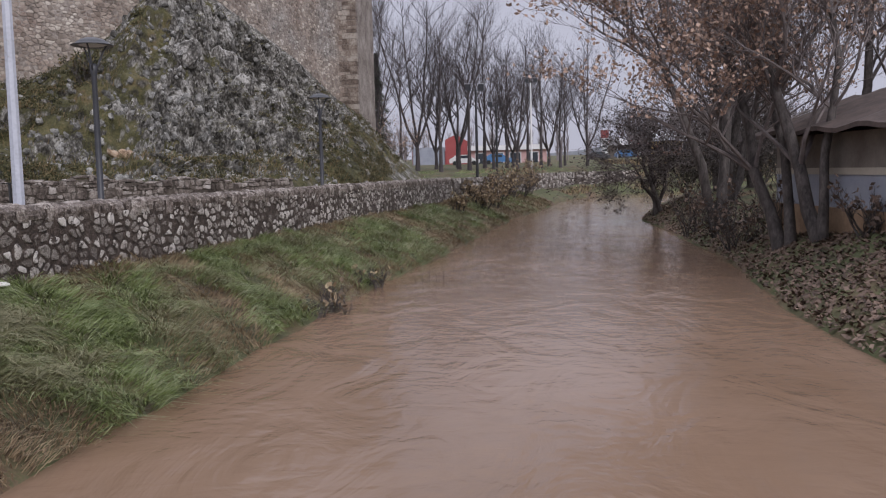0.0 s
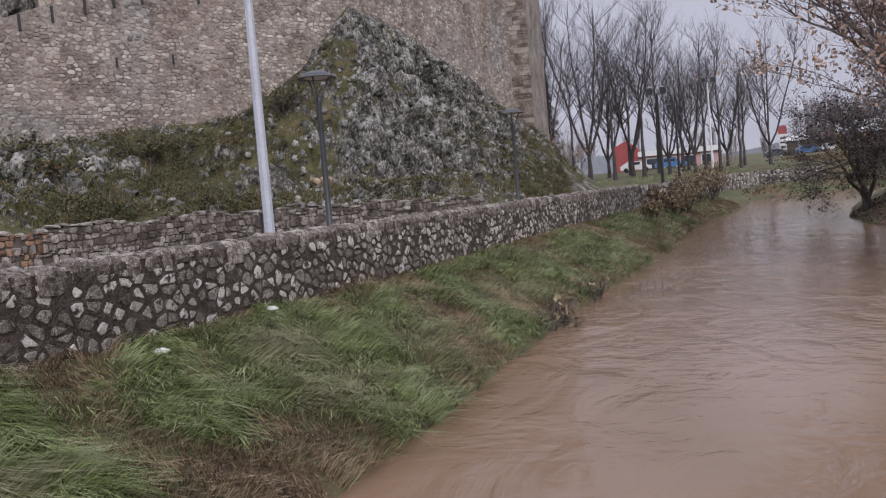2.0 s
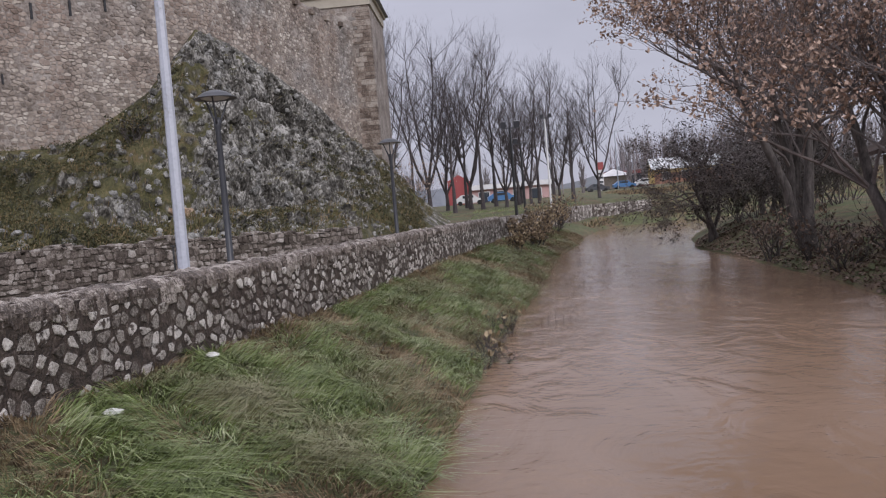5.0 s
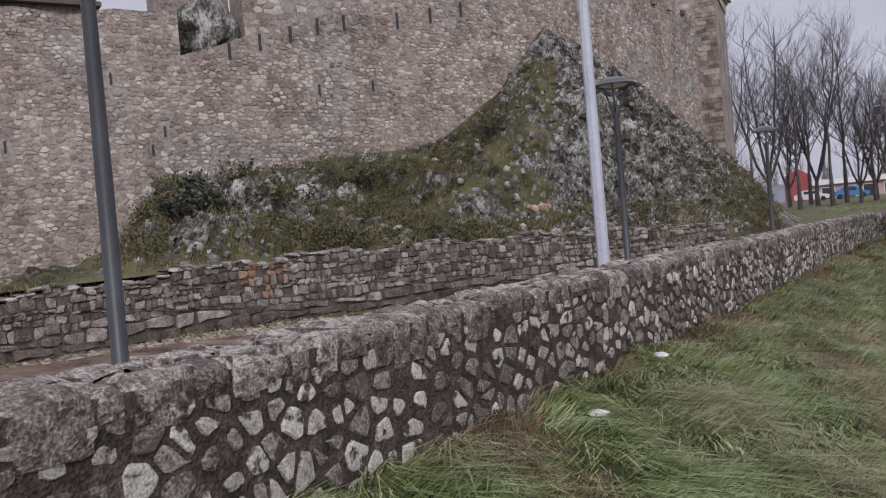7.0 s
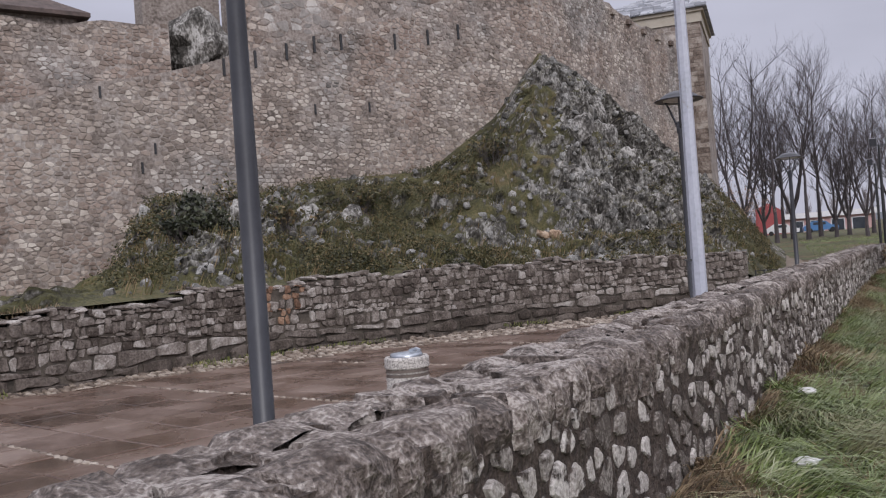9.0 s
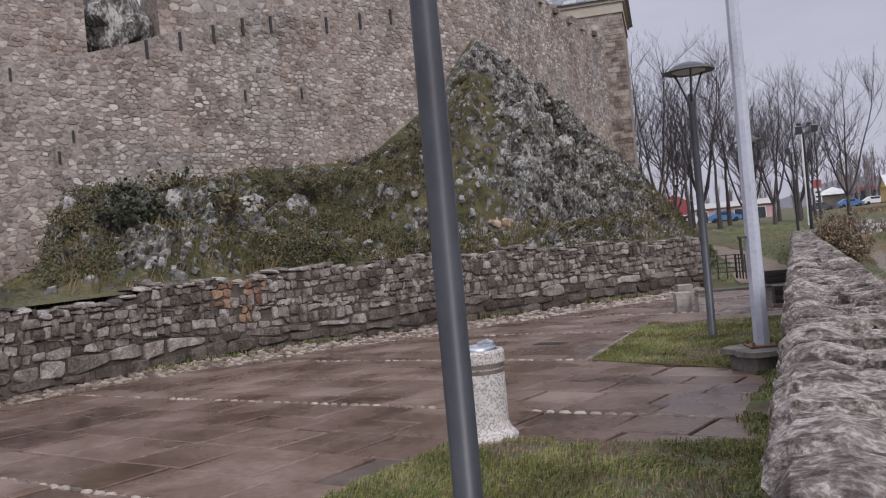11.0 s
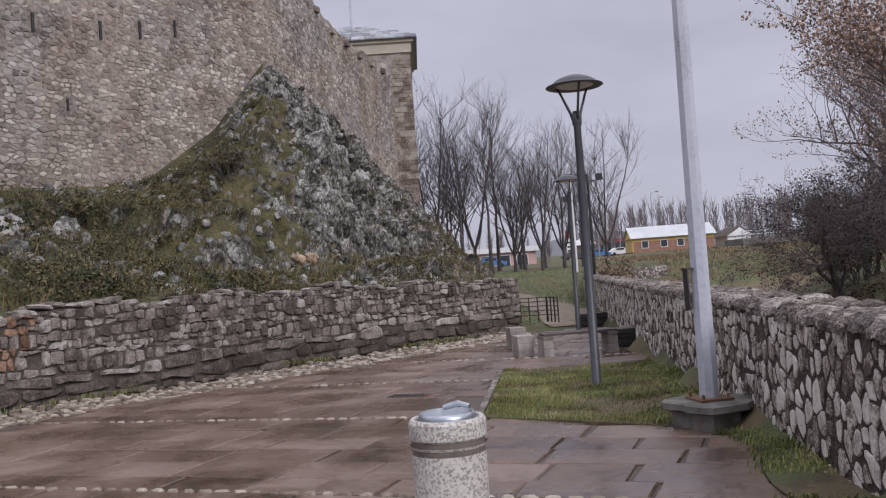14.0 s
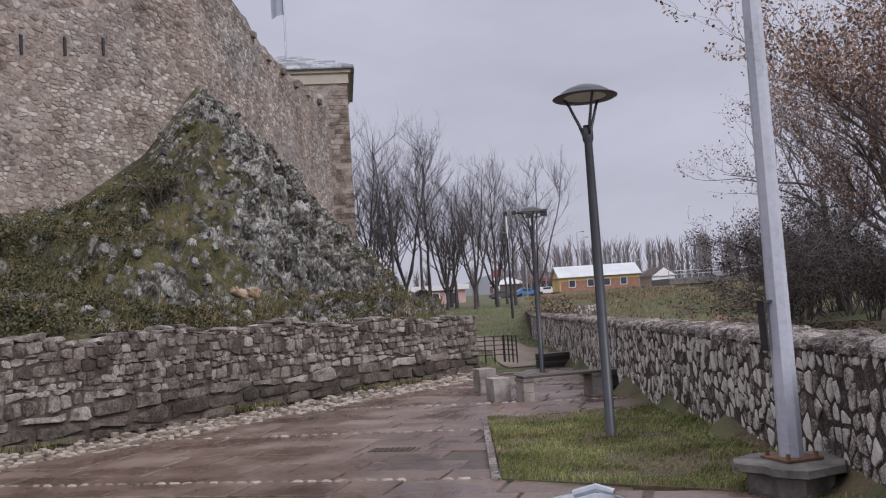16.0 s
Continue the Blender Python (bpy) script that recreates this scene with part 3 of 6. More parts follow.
# ---------- stones ----------
def stone_shape(seed, sides=7, round_top=0.78):
    """A rough stone: width x, depth y (front towards -y), height z; unit size."""
    r = random.Random(seed)
    w = [2 * math.pi * (k + r.uniform(-0.28, 0.28)) / sides for k in range(sides)]
    rad = [r.uniform(0.84, 1.08) for _ in range(sides)]
    ring = [(0.5 * rad[k] * (abs(math.cos(a)) ** 0.75) * (1 if math.cos(a) > 0 else -1), 0.5 * rad[k] * (abs(math.sin(a)) ** 0.75) * (1 if math.sin(a) > 0 else -1)) for k, a in enumerate(w)]
    v = [(x, 0.5, z) for x, z in ring] + [(x, -0.22 + r.uniform(-0.06, 0.06), z) for x, z in ring] + [(x * round_top, -0.45 + r.uniform(-0.07, 0.05), z * round_top) for x, z in ring] + [(r.uniform(-0.1, 0.1), -0.52, r.uniform(-0.1, 0.1))]
    n, f = sides, []
    for k in range(n):
        k2 = (k + 1) % n
        f += [(k2, k, n + k, n + k2), (n + k2, n + k, 2 * n + k, 2 * n + k2), (2 * n + k2, 2 * n + k, 3 * n)]
    return np.array(v), f


SHAPES = [stone_shape(k, 6 + k % 3) for k in range(9)]
LOW = [stone_shape(40 + k, 6) for k in range(8)]


def lay(parent, name, stones, mat, cap=300, shapes=None, stuff_label=""):
    """Stones as (matrix, nearness): the nearest as objects on shared meshes, the rest joined."""
    shapes = shapes or SHAPES
    stones = sorted(stones, key=lambda q: q[1])
    meshes = []
    for v, f in shapes:
        s = Build()
        s.add(v, f)
        meshes.append(s.mesh(name, mat))
    for m, _ in stones[:cap]:
        ob = new(name, meshes[R.randrange(len(meshes))])
        ob.parent = parent
        ob.matrix_basis = m
    if len(stones) > cap:
        s = Build()
        for m, _ in stones[cap:]:
            v, f = shapes[R.randrange(len(shapes))]
            s.add(move(v, m), f)
        rest = s.make(name + "_field", mat, parent, stuff_label)
        rest["kind"] = "stuff"


def clip(poly, nx, ny, d):
    out = []
    for (x0, y0), (x1, y1) in zip(poly, poly[1:] + poly[:1]):
        a, c = nx * x0 + ny * y0 - d, nx * x1 + ny * y1 - d
        if a <= 0:
            out.append((x0, y0))
        if a * c < 0:
            t = a / (a - c)
            out.append((x0 + (x1 - x0) * t, y0 + (y1 - y0) * t))
    return out


def cells(s0, s1, z0, z1, ds, dz, jit, big=0.0):
    """Irregular cells that fill a rectangle, like rubble in mortar: (centre, outline)."""
    seeds, row = [], 0
    z = z0 + dz * 0.5
    while z < z1 + dz * 0.3:
        s = s0 + ds * (0.25 + 0.5 * (row % 2))
        while s < s1:
            if R.random() > big:
                seeds.append((s + R.uniform(-jit, jit) * ds, min(z1 - 0.03, max(z0 + 0.03, z + R.uniform(-jit, jit) * dz))))
            s += ds * R.uniform(0.72, 1.3)
        z += dz
        row += 1
    P = np.array(seeds)
    Q = P / np.array((ds, dz))
    order = np.argsort(Q[:, 0])
    P, Q = P[order], Q[order]
    out = []
    for i in range(len(P)):
        lo, hi = np.searchsorted(Q[:, 0], (Q[i, 0] - 2.6, Q[i, 0] + 2.6))
        d = np.abs(Q[lo:hi, 1] - Q[i, 1])
        near = [k + lo for k in np.nonzero(d < 2.6)[0] if k + lo != i]
        near.sort(key=lambda k: (Q[k, 0] - Q[i, 0]) ** 2 + (Q[k, 1] - Q[i, 1]) ** 2)
        x, y = Q[i]
        poly = [(x - 1.4, y - 1.4), (x + 1.4, y - 1.4), (x + 1.4, y + 1.4), (x - 1.4, y + 1.4)]
        for k in near[:14]:
            nx, ny = Q[k, 0] - x, Q[k, 1] - y
            poly = clip(poly, nx, ny, nx * (Q[k, 0] + x) / 2 + ny * (Q[k, 1] + y) / 2)
            if len(poly) < 3:
                break
        if len(poly) < 3:
            continue
        for nx, ny, dd in ((0, -1, -z0 / dz), (0, 1, z1 / dz), (-1, 0, -s0 / ds), (1, 0, s1 / ds)):
            poly = clip(poly, nx, ny, dd) if len(poly) > 2 else poly
        if len(poly) < 3:
            continue
        poly = [(a * ds, c * dz) for a, c in poly]
        c = (sum(q[0] for q in poly) / len(poly), sum(q[1] for q in poly) / len(poly))
        out.append((c, poly))
    return out


def cell_stone(c, poly, shrink, proud, chamfer=True, flat=0.84):
    """A stone from a cell's outline: local x along the wall, -y out of it, z up."""
    q = [((x - c[0]) * shrink, (z - c[1]) * shrink) for x, z in poly]
    if chamfer:
        r = []
        for (x0, z0), (x1, z1) in zip(q, q[1:] + q[:1]):
            L = math.hypot(x1 - x0, z1 - z0)
            if L < 0.03:
                r.append(((x0 + x1) / 2, (z0 + z1) / 2))
                continue
            k = R.uniform(0.08, 0.26)
            n = R.uniform(-0.09, 0.07) * L
            r += [(x0 + (x1 - x0) * k + n * (z1 - z0) / L, z0 + (z1 - z0) * k - n * (x1 - x0) / L), (x1 - (x1 - x0) * k, z1 - (z1 - z0) * k)]
        q = [(x * R.uniform(0.93, 1.05), z * R.uniform(0.93, 1.05)) for x, z in r]
    n = len(q)
    v = [(x, 0.05, z) for x, z in q] + [(x * 0.97, -proud * R.uniform(0.35, 0.7), z * 0.97) for x, z in q] + [(x * flat, -proud * R.uniform(0.8, 1.1), z * flat) for x, z in q] + [(0, -proud * 1.05, 0)]
    f = []
    for k in range(n):
        k2 = (k + 1) % n
        f += [(k, k2, n + k2, n + k), (n + k, n + k2, 2 * n + k2, 2 * n + k), (2 * n + k, 2 * n + k2, 3 * n)]
    return v, f


def locate(poly, run):
    for a, e in zip(poly, poly[1:]):
        d = math.dist(a, e)
        if run <= d or e == poly[-1]:
            return a[0] + (e[0] - a[0]) * run / d, a[1] + (e[1] - a[1]) * run / d, math.degrees(math.atan2(e[1] - a[1], e[0] - a[0]))
        run -= d


def lay_cells(parent, name, items, mat, cap, stuff_label):
    """items: (matrix, verts, faces, nearness). The nearest are objects of their own."""
    items = sorted(items, key=lambda q: q[3])
    for m, v, f, _ in items[:cap]:
        s = Build()
        s.add(v, f)
        ob = new(name, s.mesh(name, mat))
        ob.parent = parent
        ob.matrix_basis = m
    if len(items) > cap:
        s = Build()
        for m, v, f, _ in items[cap:]:
            s.add(move(v, m), f)
        s.make(name + "_field", mat, parent, stuff_label)["kind"] = "stuff"


def rubble_face(poly, z0, z1, ds, dz, jit, shrink, proud, flip=False, skip=0.0, big=0.0, near=(0, 9), top=None, chamfer=True, deep=0.0):
    total = sum(math.dist(a, c) for a, c in zip(poly, poly[1:]))
    out = []
    for c, outline in cells(0, total, z0, z1, ds, dz, jit, big):
        x, y, yaw = locate(poly, c[0])
        if R.random() < skip or (top is not None and max(q[1] for q in outline) > top(c[0])):
            continue
        if flip:
            c2, o2 = (-c[0], c[1]), [(-a, d) for a, d in outline][::-1]
            v, f = cell_stone(c2, o2, R.uniform(*shrink), R.uniform(*proud), chamfer)
        else:
            v, f = cell_stone(c, outline, R.uniform(*shrink), R.uniform(*proud), chamfer)
        out.append((pose(x, y, c[1], R.uniform(-3, 3), 0, yaw + (180 if flip else 0) + R.uniform(-2, 2)), v, f, math.hypot(x - near[0], y - near[1])))
    return out


def offset(poly, t):
    out = []
    for i, p in enumerate(poly):
        a, c = poly[max(i - 1, 0)], poly[min(i + 1, len(poly) - 1)]
        d = math.dist(a, c)
        out.append((p[0] - (c[1] - a[1]) / d * t, p[1] + (c[0] - a[0]) / d * t))
    return out


def wall_solid(name, poly, thick, z0, top, mat, label, category="wall", step=0.8, parent=None):
    """A solid wall along a polyline, thick to the left of its way."""
    pts = [poly[0]]
    for a, c in zip(poly, poly[1:]):
        n = max(1, int(math.dist(a, c) / step))
        pts += [(a[0] + (c[0] - a[0]) * k / n, a[1] + (c[1] - a[1]) * k / n) for k in range(1, n + 1)]
    back = offset(pts, thick)
    run, v, f = 0.0, [], []
    for i, (p, q) in enumerate(zip(pts, back)):
        if i:
            run += math.dist(pts[i - 1], p)
        t = top(p[0], p[1], run)
        v += [(*p, z0), (*p, t), (*q, t), (*q, z0)]
        if i:
            o = 4 * i
            f += [(o - 4, o, o + 1, o - 3), (o - 3, o + 1, o + 2, o - 2), (o - 2, o + 2, o + 3, o - 1)]
    n = 4 * (len(pts) - 1)
    f += [(0, 1, 2, 3), (n + 3, n + 2, n + 1, n)]
    b = Build()
    b.add(v, f)
    ob = b.make(name, mat, parent)
    return tagged(ob, label, category, kind="structure") if parent is None else ob


# river parapet: dark mortar core, pale stones on both faces, coping stones on top
parapet = wall_solid("wall_river", WALL_OUT, WALL_T, -1.3, lambda x, y, s: WALL_TOP - 0.07 + 0.015 * math.sin(s * 2.1), M_PARA_MORTAR, "low stone parapet wall of pale limestone in dark mortar beside the river")
near_wall = [WALL_OUT[0], (-2.65, 44.1)]
far_wall = WALL_OUT[1:]
face_out = rubble_face(near_wall, 0.0, WALL_TOP - 0.16, 0.20, 0.165, 0.49, (0.5, 0.9), (0.006, 0.03), skip=0.10, big=0.10, near=(-7, 8))
face_in = rubble_face(offset(near_wall, WALL_T), -0.2, WALL_TOP - 0.12, 0.135, 0.18, 0.49, (0.60, 0.97), (0.004, 0.02), flip=True, skip=0.06, big=0.08, near=(-9, 11))
face_far = rubble_face(far_wall, -0.6, WALL_TOP - 0.03, 0.42, 0.3, 0.4, (0.7, 0.93), (0.03, 0.06), skip=0.06, chamfer=False)
face_end = rubble_face([offset(near_wall, WALL_T)[0], near_wall[0]], 0.0, WALL_TOP - 0.06, 0.25, 0.22, 0.4, (0.7, 0.92), (0.02, 0.05))
lay_cells(parapet, "stone", face_out + face_end + [(m, v, f, n + 300) for m, v, f, n in face_far], M_PARA_FACE, 170, "pale limestone blocks smeared with dark mortar")
lay_cells(parapet, "inner_stone", face_in, M_PARA_PALE, 170, "upright limestone blocks in dark mortar")


def coping(poly, name_cap):
    """Flat stones over the wall's top, running across it."""
    total = sum(math.dist(a, c) for a, c in zip(poly, poly[1:]))
    out = []
    for c, outline in cells(0, total, 0.0, WALL_T, 0.17, 0.34, 0.47, 0.12):
        x, y, yaw = locate(poly, c[0])
        w = math.radians(yaw)
        v, f = cell_stone(c, outline, R.uniform(0.86, 0.99), R.uniform(0.03, 0.075), True, 0.9)
        v = [(a, d, -e - 0.0) for a, e, d in v]
        out.append((pose(x - math.sin(w) * c[1], y + math.cos(w) * c[1], WALL_TOP - 0.075, R.uniform(-6, 6), R.uniform(-6, 6), yaw), v, [tuple(reversed(q)) for q in f], math.hypot(x + 8, y - 6)))
    return out


def edge_block(w, h, bulge):
    """A rounded shoulder stone: local x along the wall, -y out of it, its top at z 0."""
    prof = [(-0.26, -0.03), (-0.12, 0.012), (-0.03, -0.006), (0.022, -0.05), (0.034, -0.11), (0.028, -h * 0.62), (0.016, -h * 0.93), (-0.05, -h)]
    v, f, n, cols = [], [], len(prof), 6
    for i in range(cols):
        t = i / (cols - 1) * 2 - 1
        e = 1 - 0.10 * abs(t) ** 5
        for k, (d, z) in enumerate(prof):
            j = R.uniform(-0.014, 0.014)
            out = d * bulge if d > 0 else d
            v.append((w / 2 * t * (0.97 + R.uniform(-0.03, 0.02)), -(out - 0.035 * abs(t) ** 6 + j), z * e - 0.03 * abs(t) ** 6 + R.uniform(-0.012, 0.012)))
    for i in range(cols - 1):
        for k in range(n - 1):
            f.append((i * n + k, i * n + k + 1, (i + 1) * n + k + 1, (i + 1) * n + k))
    f += [tuple(range(n - 1, -1, -1)), tuple((cols - 1) * n + k for k in range(n))]
    return v, f


def shoulder(poly, lo, hi, flip, start):
    """A run of rounded stones along the top edge of a face."""
    total = sum(math.dist(a, c) for a, c in zip(poly, poly[1:]))
    s, out = start, []
    while s < total - 0.5:
        w = R.uniform(0.16, 0.42)
        x, y, yaw = locate(poly, s + w / 2)
        v, f = edge_block(w, R.uniform(lo, hi), R.uniform(0.6, 1.5))
        out.append((pose(x, y, WALL_TOP + R.uniform(-0.03, 0.015), R.uniform(-3, 3), R.uniform(-3, 3), yaw + (180 if flip else 0) + R.uniform(-3, 3)), v, f, math.hypot(x + 8, y - 6) - 1))
        s += w + R.uniform(-0.01, 0.03)
    return out


lay_cells(parapet, "coping_stone", coping(near_wall, 0) + shoulder(near_wall, 0.16, 0.34, False, 0.05) + shoulder(offset(near_wall, WALL_T), 0.07, 0.14, True, 0.05), M_CAP, 280, "worn rounded coping stones")

# dry rubble retaining wall under the crag


def rubble_top(x, y, s):
    return 1.33 + 0.27 * smooth(7, 13, np.array(s)) - 0.3 * smooth(18, 32, np.array(s)) + 0.07 * math.sin(s * 1.9) + 0.05 * math.sin(s * 4.3 + 1)


RUB_OUT = RUBBLE[::-1]
total_rub = sum(math.dist(a, c) for a, c in zip(RUBBLE, RUBBLE[1:]))
rub_top_b = lambda x, y, s: float(rubble_top(x, y, total_rub - s))
rubble = wall_solid("wall_terrace", RUBBLE, 0.55, -0.4, lambda x, y, s: float(rubble_top(x, y, s)) - 0.1, M_RUBBLE_CORE, "rough grey dry-stone retaining wall at the foot of the crag", step=0.4)


def coursed(poly, z0, top, near):
    """Roughly coursed stones: long dark ledges at the foot, small mixed stones above."""
    total = sum(math.dist(a, c) for a, c in zip(poly, poly[1:]))
    line = lambda k, s: 0.045 * math.sin(s * 0.9 + k * 1.7) + 0.03 * math.sin(s * 2.3 + k * 2.9)
    out, z, row = [], z0, 0
    while z < 1.72:
        foot = z < z0 + 0.42
        h = R.uniform(0.15, 0.24) if foot else R.choice((0.075, 0.095, 0.11, 0.13, 0.155))
        s = R.uniform(0, 0.3)
        while s < total:
            w = R.uniform(0.35, 1.05) if foot else min(0.45, h * R.uniform(0.8, 2.3))
            a, e = s, min(total, s + w)
            j = lambda: R.uniform(-0.035, 0.035)
            tall = h * (R.uniform(1.35, 1.7) if R.random() < 0.10 and not foot else 1.0)
            poly4 = [(a + j(), z + line(row, a) + j()), (e + j(), z + line(row, e) + j()), (e + j(), z + tall + line(row + 1, e) + j()), (a + j(), z + tall + line(row + 1, a) + j())]
            c = (sum(q[0] for q in poly4) / 4, sum(q[1] for q in poly4) / 4)
            s += w
            if max(q[1] for q in poly4) > top(c[0]) + 0.04 or R.random() < 0.03:
                continue
            x, y, yaw = locate(poly, c[0])
            v, f = cell_stone(c, poly4, R.uniform(0.84, 0.97), R.uniform(0.05, 0.11) if foot else R.uniform(0.015, 0.07), True, 0.82)
            out.append((pose(x, y, c[1], R.uniform(-4, 4), 0, yaw + R.uniform(-3, 3)), v, f, math.hypot(x - near[0], y - near[1])))
        z += h
        row += 1
    return out


rub_stones = coursed(RUBBLE, -0.1, lambda s: float(rubble_top(0, 0, s)), (-13, 22))
stained = lambda q: (q[0].translation - Vector((-17.0, 19.6, 1.3))).length < 0.62 and R.random() < 0.7
rusty = [q for q in rub_stones if stained(q)]
rub_stones = [q for q in rub_stones if not any(q is o for o in rusty)]
ledge = [q for q in rub_stones if q[0].translation.z < 0.27]
rub_stones = [q for q in rub_stones if q[0].translation.z >= 0.27]
lay_cells(rubble, "ledge_stone", ledge, M_LEDGE, 120, "long dark damp foundation blocks")
lay_cells(rubble, "stained_stone", rusty, M_RUSTSTONE, 60, "rust-stained stones")
rub_cap = []
for p, w, s in along(RUBBLE, 0.3):
    for t in (0.1, 0.36):
        v, f = SHAPES[R.randrange(9)]
        m = pose(p[0] - math.sin(w) * t, p[1] + math.cos(w) * t, float(rubble_top(0, 0, s)) - 0.04, R.uniform(-8, 8), R.uniform(-8, 8), math.degrees(w) + R.uniform(-20, 20)) @ Matrix.Diagonal((R.uniform(0.18, 0.42), R.uniform(0.22, 0.36), R.uniform(0.06, 0.13), 1))
        rub_cap.append((m, v, f, math.hypot(p[0] + 13, p[1] - 22) + 1))
lay_cells(rubble, "stone", rub_stones + rub_cap, M_RUBBLE_FACE, 290, "irregular grey field stones")

# ---------- castle ----------
F1_TOP = [(-36, 4.6), (-12.67, 7.6), (-10.1, 8.34), (-8.4, 8.87), (-6.3, 9.28), (-4.05, 9.93), (-1.9, 10.74), (1.24, 11.61), (2.6, 12.06), (5.9, 13.1), (12.7, 15.7)]
F2_TOP = [(0, 17.6), (4.4, 16.5), (7.5, 15.4), (12, 14.9), (18, 14.8)]


def curve_at(knots, s):
    return float(np.interp(s, [k[0] for k in knots], [k[1] for k in knots]))


castle = thing("castle", *CORNER, 0, 0, "medieval fortress of beige rubble stone on a rocky crag", "castle")
inv = castle.matrix_world.inverted()


def castle_face(name, a, c, top, thick, z0, label):
    w = wall_solid(name, [tuple(a), tuple(c)], thick, z0, top, M_CASTLE_MORTAR, "", parent=castle, step=0.6)
    w.matrix_parent_inverse = inv
    w["label"] = label
    return w


def face_stones(owner, a, c, z0, top, s_from=0.0, rows=(0.12, 0.18), lens=(0.19, 0.31), mat=M_CASTLE, holes=()):
    """Courses of stones over a tall face; joined, since they are far off and past counting."""
    a, c = np.array(a), np.array(c)
    L = float(np.linalg.norm(c - a))
    u = (c - a) / L
    yaw = math.degrees(math.atan2(u[1], u[0]))
    s = Build()
    for q, outline in cells(0, L, z0, max(top(L * k / 20) for k in range(21)), sum(lens) / 2, sum(rows) / 2, 0.36, 0.16):
        if max(o[1] for o in outline) > top(q[0]) or R.random() < 0.10:
            continue
        if any(abs(q[0] - hs) < 0.25 and abs(q[1] - hz) < 0.45 for hs, hz in holes):
            continue
        p = a + u * q[0]
        v, f = cell_stone(q, outline, R.uniform(0.62, 0.98), R.uniform(0.004, 0.034), R.random() < 0.25, 0.8)
        s.add(move(v, pose(p[0], p[1], q[1], 0, 0, yaw)), f)
    ob = s.make("stone_field", mat, owner, "weathered beige rubble stones")
    ob["kind"] = "stuff"
    return ob


LEFT_S = -36.0
f1 = castle_face("lower_wall", on_castle(LEFT_S), CORNER, lambda x, y, s: curve_at(F1_TOP, s + LEFT_S), 1.6, -0.5, "")
SLITS = [(7.65, 12.15), (5.95, 11.75), (4.2, 11.4), (1.55, 11.15), (0.3, 10.95), (-0.95, 10.55), (-2.3, 10.15), (-3.6, 9.75), (0.15, 8.3), (2.7, 8.5), (-6.4, 6.6), (-8.2, 8.55), (-11.9, 6.1), (-6.9, 5.9)]
face_stones(f1, on_castle(-22), CORNER, 1.0, lambda q: curve_at(F1_TOP, q - 22), holes=[(s + 22, z) for s, z in SLITS])
# Solid black boxes on the face stand for the shade inside the slots.
for s, z in SLITS:
    b = Build()
    p = on_castle(s)
    m = pose(p[0], p[1], z, 0, 0, math.degrees(math.atan2(CASTLE_U[1], CASTLE_U[0])))
    tall, half = (0.33, 0.05) if z > 9.5 else (0.2, 0.035)
    b.box(-half, -0.055, -tall, half, 0.02, tall, m)
    b.make("beam_slot", M_BLACK, f1, "black upright box painted as the shade in a beam slot")
F2U = (FAR_END - CORNER) / np.linalg.norm(FAR_END - CORNER)
f2 = castle_face("river_wall", CORNER, FAR_END, lambda x, y, s: curve_at(F2_TOP, s) + 0.18 * (math.sin(s * 2.6) > 0.2), 1.6, -0.5, "")
face_stones(f2, CORNER, FAR_END, 3.0, lambda q: curve_at(F2_TOP, q))
for k in range(6):
    b = Build()
    p = CORNER + F2U * (6 + k * 2.0)
    b.box(-0.22, -0.2, -0.14, 0.22, 0.3, 0.14, pose(p[0], p[1], curve_at(F2_TOP, 6 + k * 2.0) - 0.3, 0, 0, math.degrees(math.atan2(F2U[1], F2U[0]))))
    b.make("corbel", M_QUOIN, f2, "broken stone corbel")
back = np.array((-CASTLE_U[1], CASTLE_U[0]))
UP_L, UP_R = -11.7, -4.95
up_top = lambda q: 11.42 + 0.12 * max(0.0, q - 3.0) + 0.10 * math.sin(q * 1.9)
f3 = castle_face("upper_wall", on_castle(UP_L) + back * 1.9, on_castle(UP_R) + back * 1.9, lambda x, y, s: up_top(s), 1.5, 6, "")
face_stones(f3, on_castle(UP_L) + back * 1.9, on_castle(UP_R) + back * 1.9, 7.4, up_top)
f4 = castle_face("keep_wall", on_castle(-2.15) + back * 1.9, CORNER + back * 1.9, lambda x, y, s: 19.0, 1.5, 8, "")
face_stones(f4, on_castle(-2.15) + back * 1.9, CORNER + back * 1.9, 10.3, lambda q: 18.5, rows=(0.2, 0.32), lens=(0.3, 0.55))
f5 = castle_face("recess_wall", on_castle(-5.2) + back * 4.2, on_castle(-1.9) + back * 4.2, lambda x, y, s: 14.2, 1.0, 8, "shadowed recess behind the ledge")


def crag_boulder(name, x, y, z, sx, sy, sz, mat, seed, parent=None, label=""):
    bm = bmesh.new()
    bmesh.ops.create_icosphere(bm, subdivisions=3, radius=1)
    for v in bm.verts:
        q = v.co * 1.4 + Vector((seed * 3.7, seed, 0))
        k = 1 + 0.35 * noise.noise(q) + 0.18 * noise.noise(q * 2.7) + 0.1 * noise.noise(q * 6)
        v.co = Vector((round(v.co.x * k * 3.2) / 3.2 * 0.45 + v.co.x * k * 0.55, v.co.y * k, v.co.z * k))
        v.co = Vector((v.co.x * sx, v.co.y * sy, v.co.z * sz))
    me = bpy.data.meshes.new(name)
    bm.to_mesh(me)
    bm.free()
    me.materials.append(mat)
    ob = new(name, me)
    ob.parent = parent
    ob.location = (x, y, z)
    if label:
        ob["label"] = label
    return ob


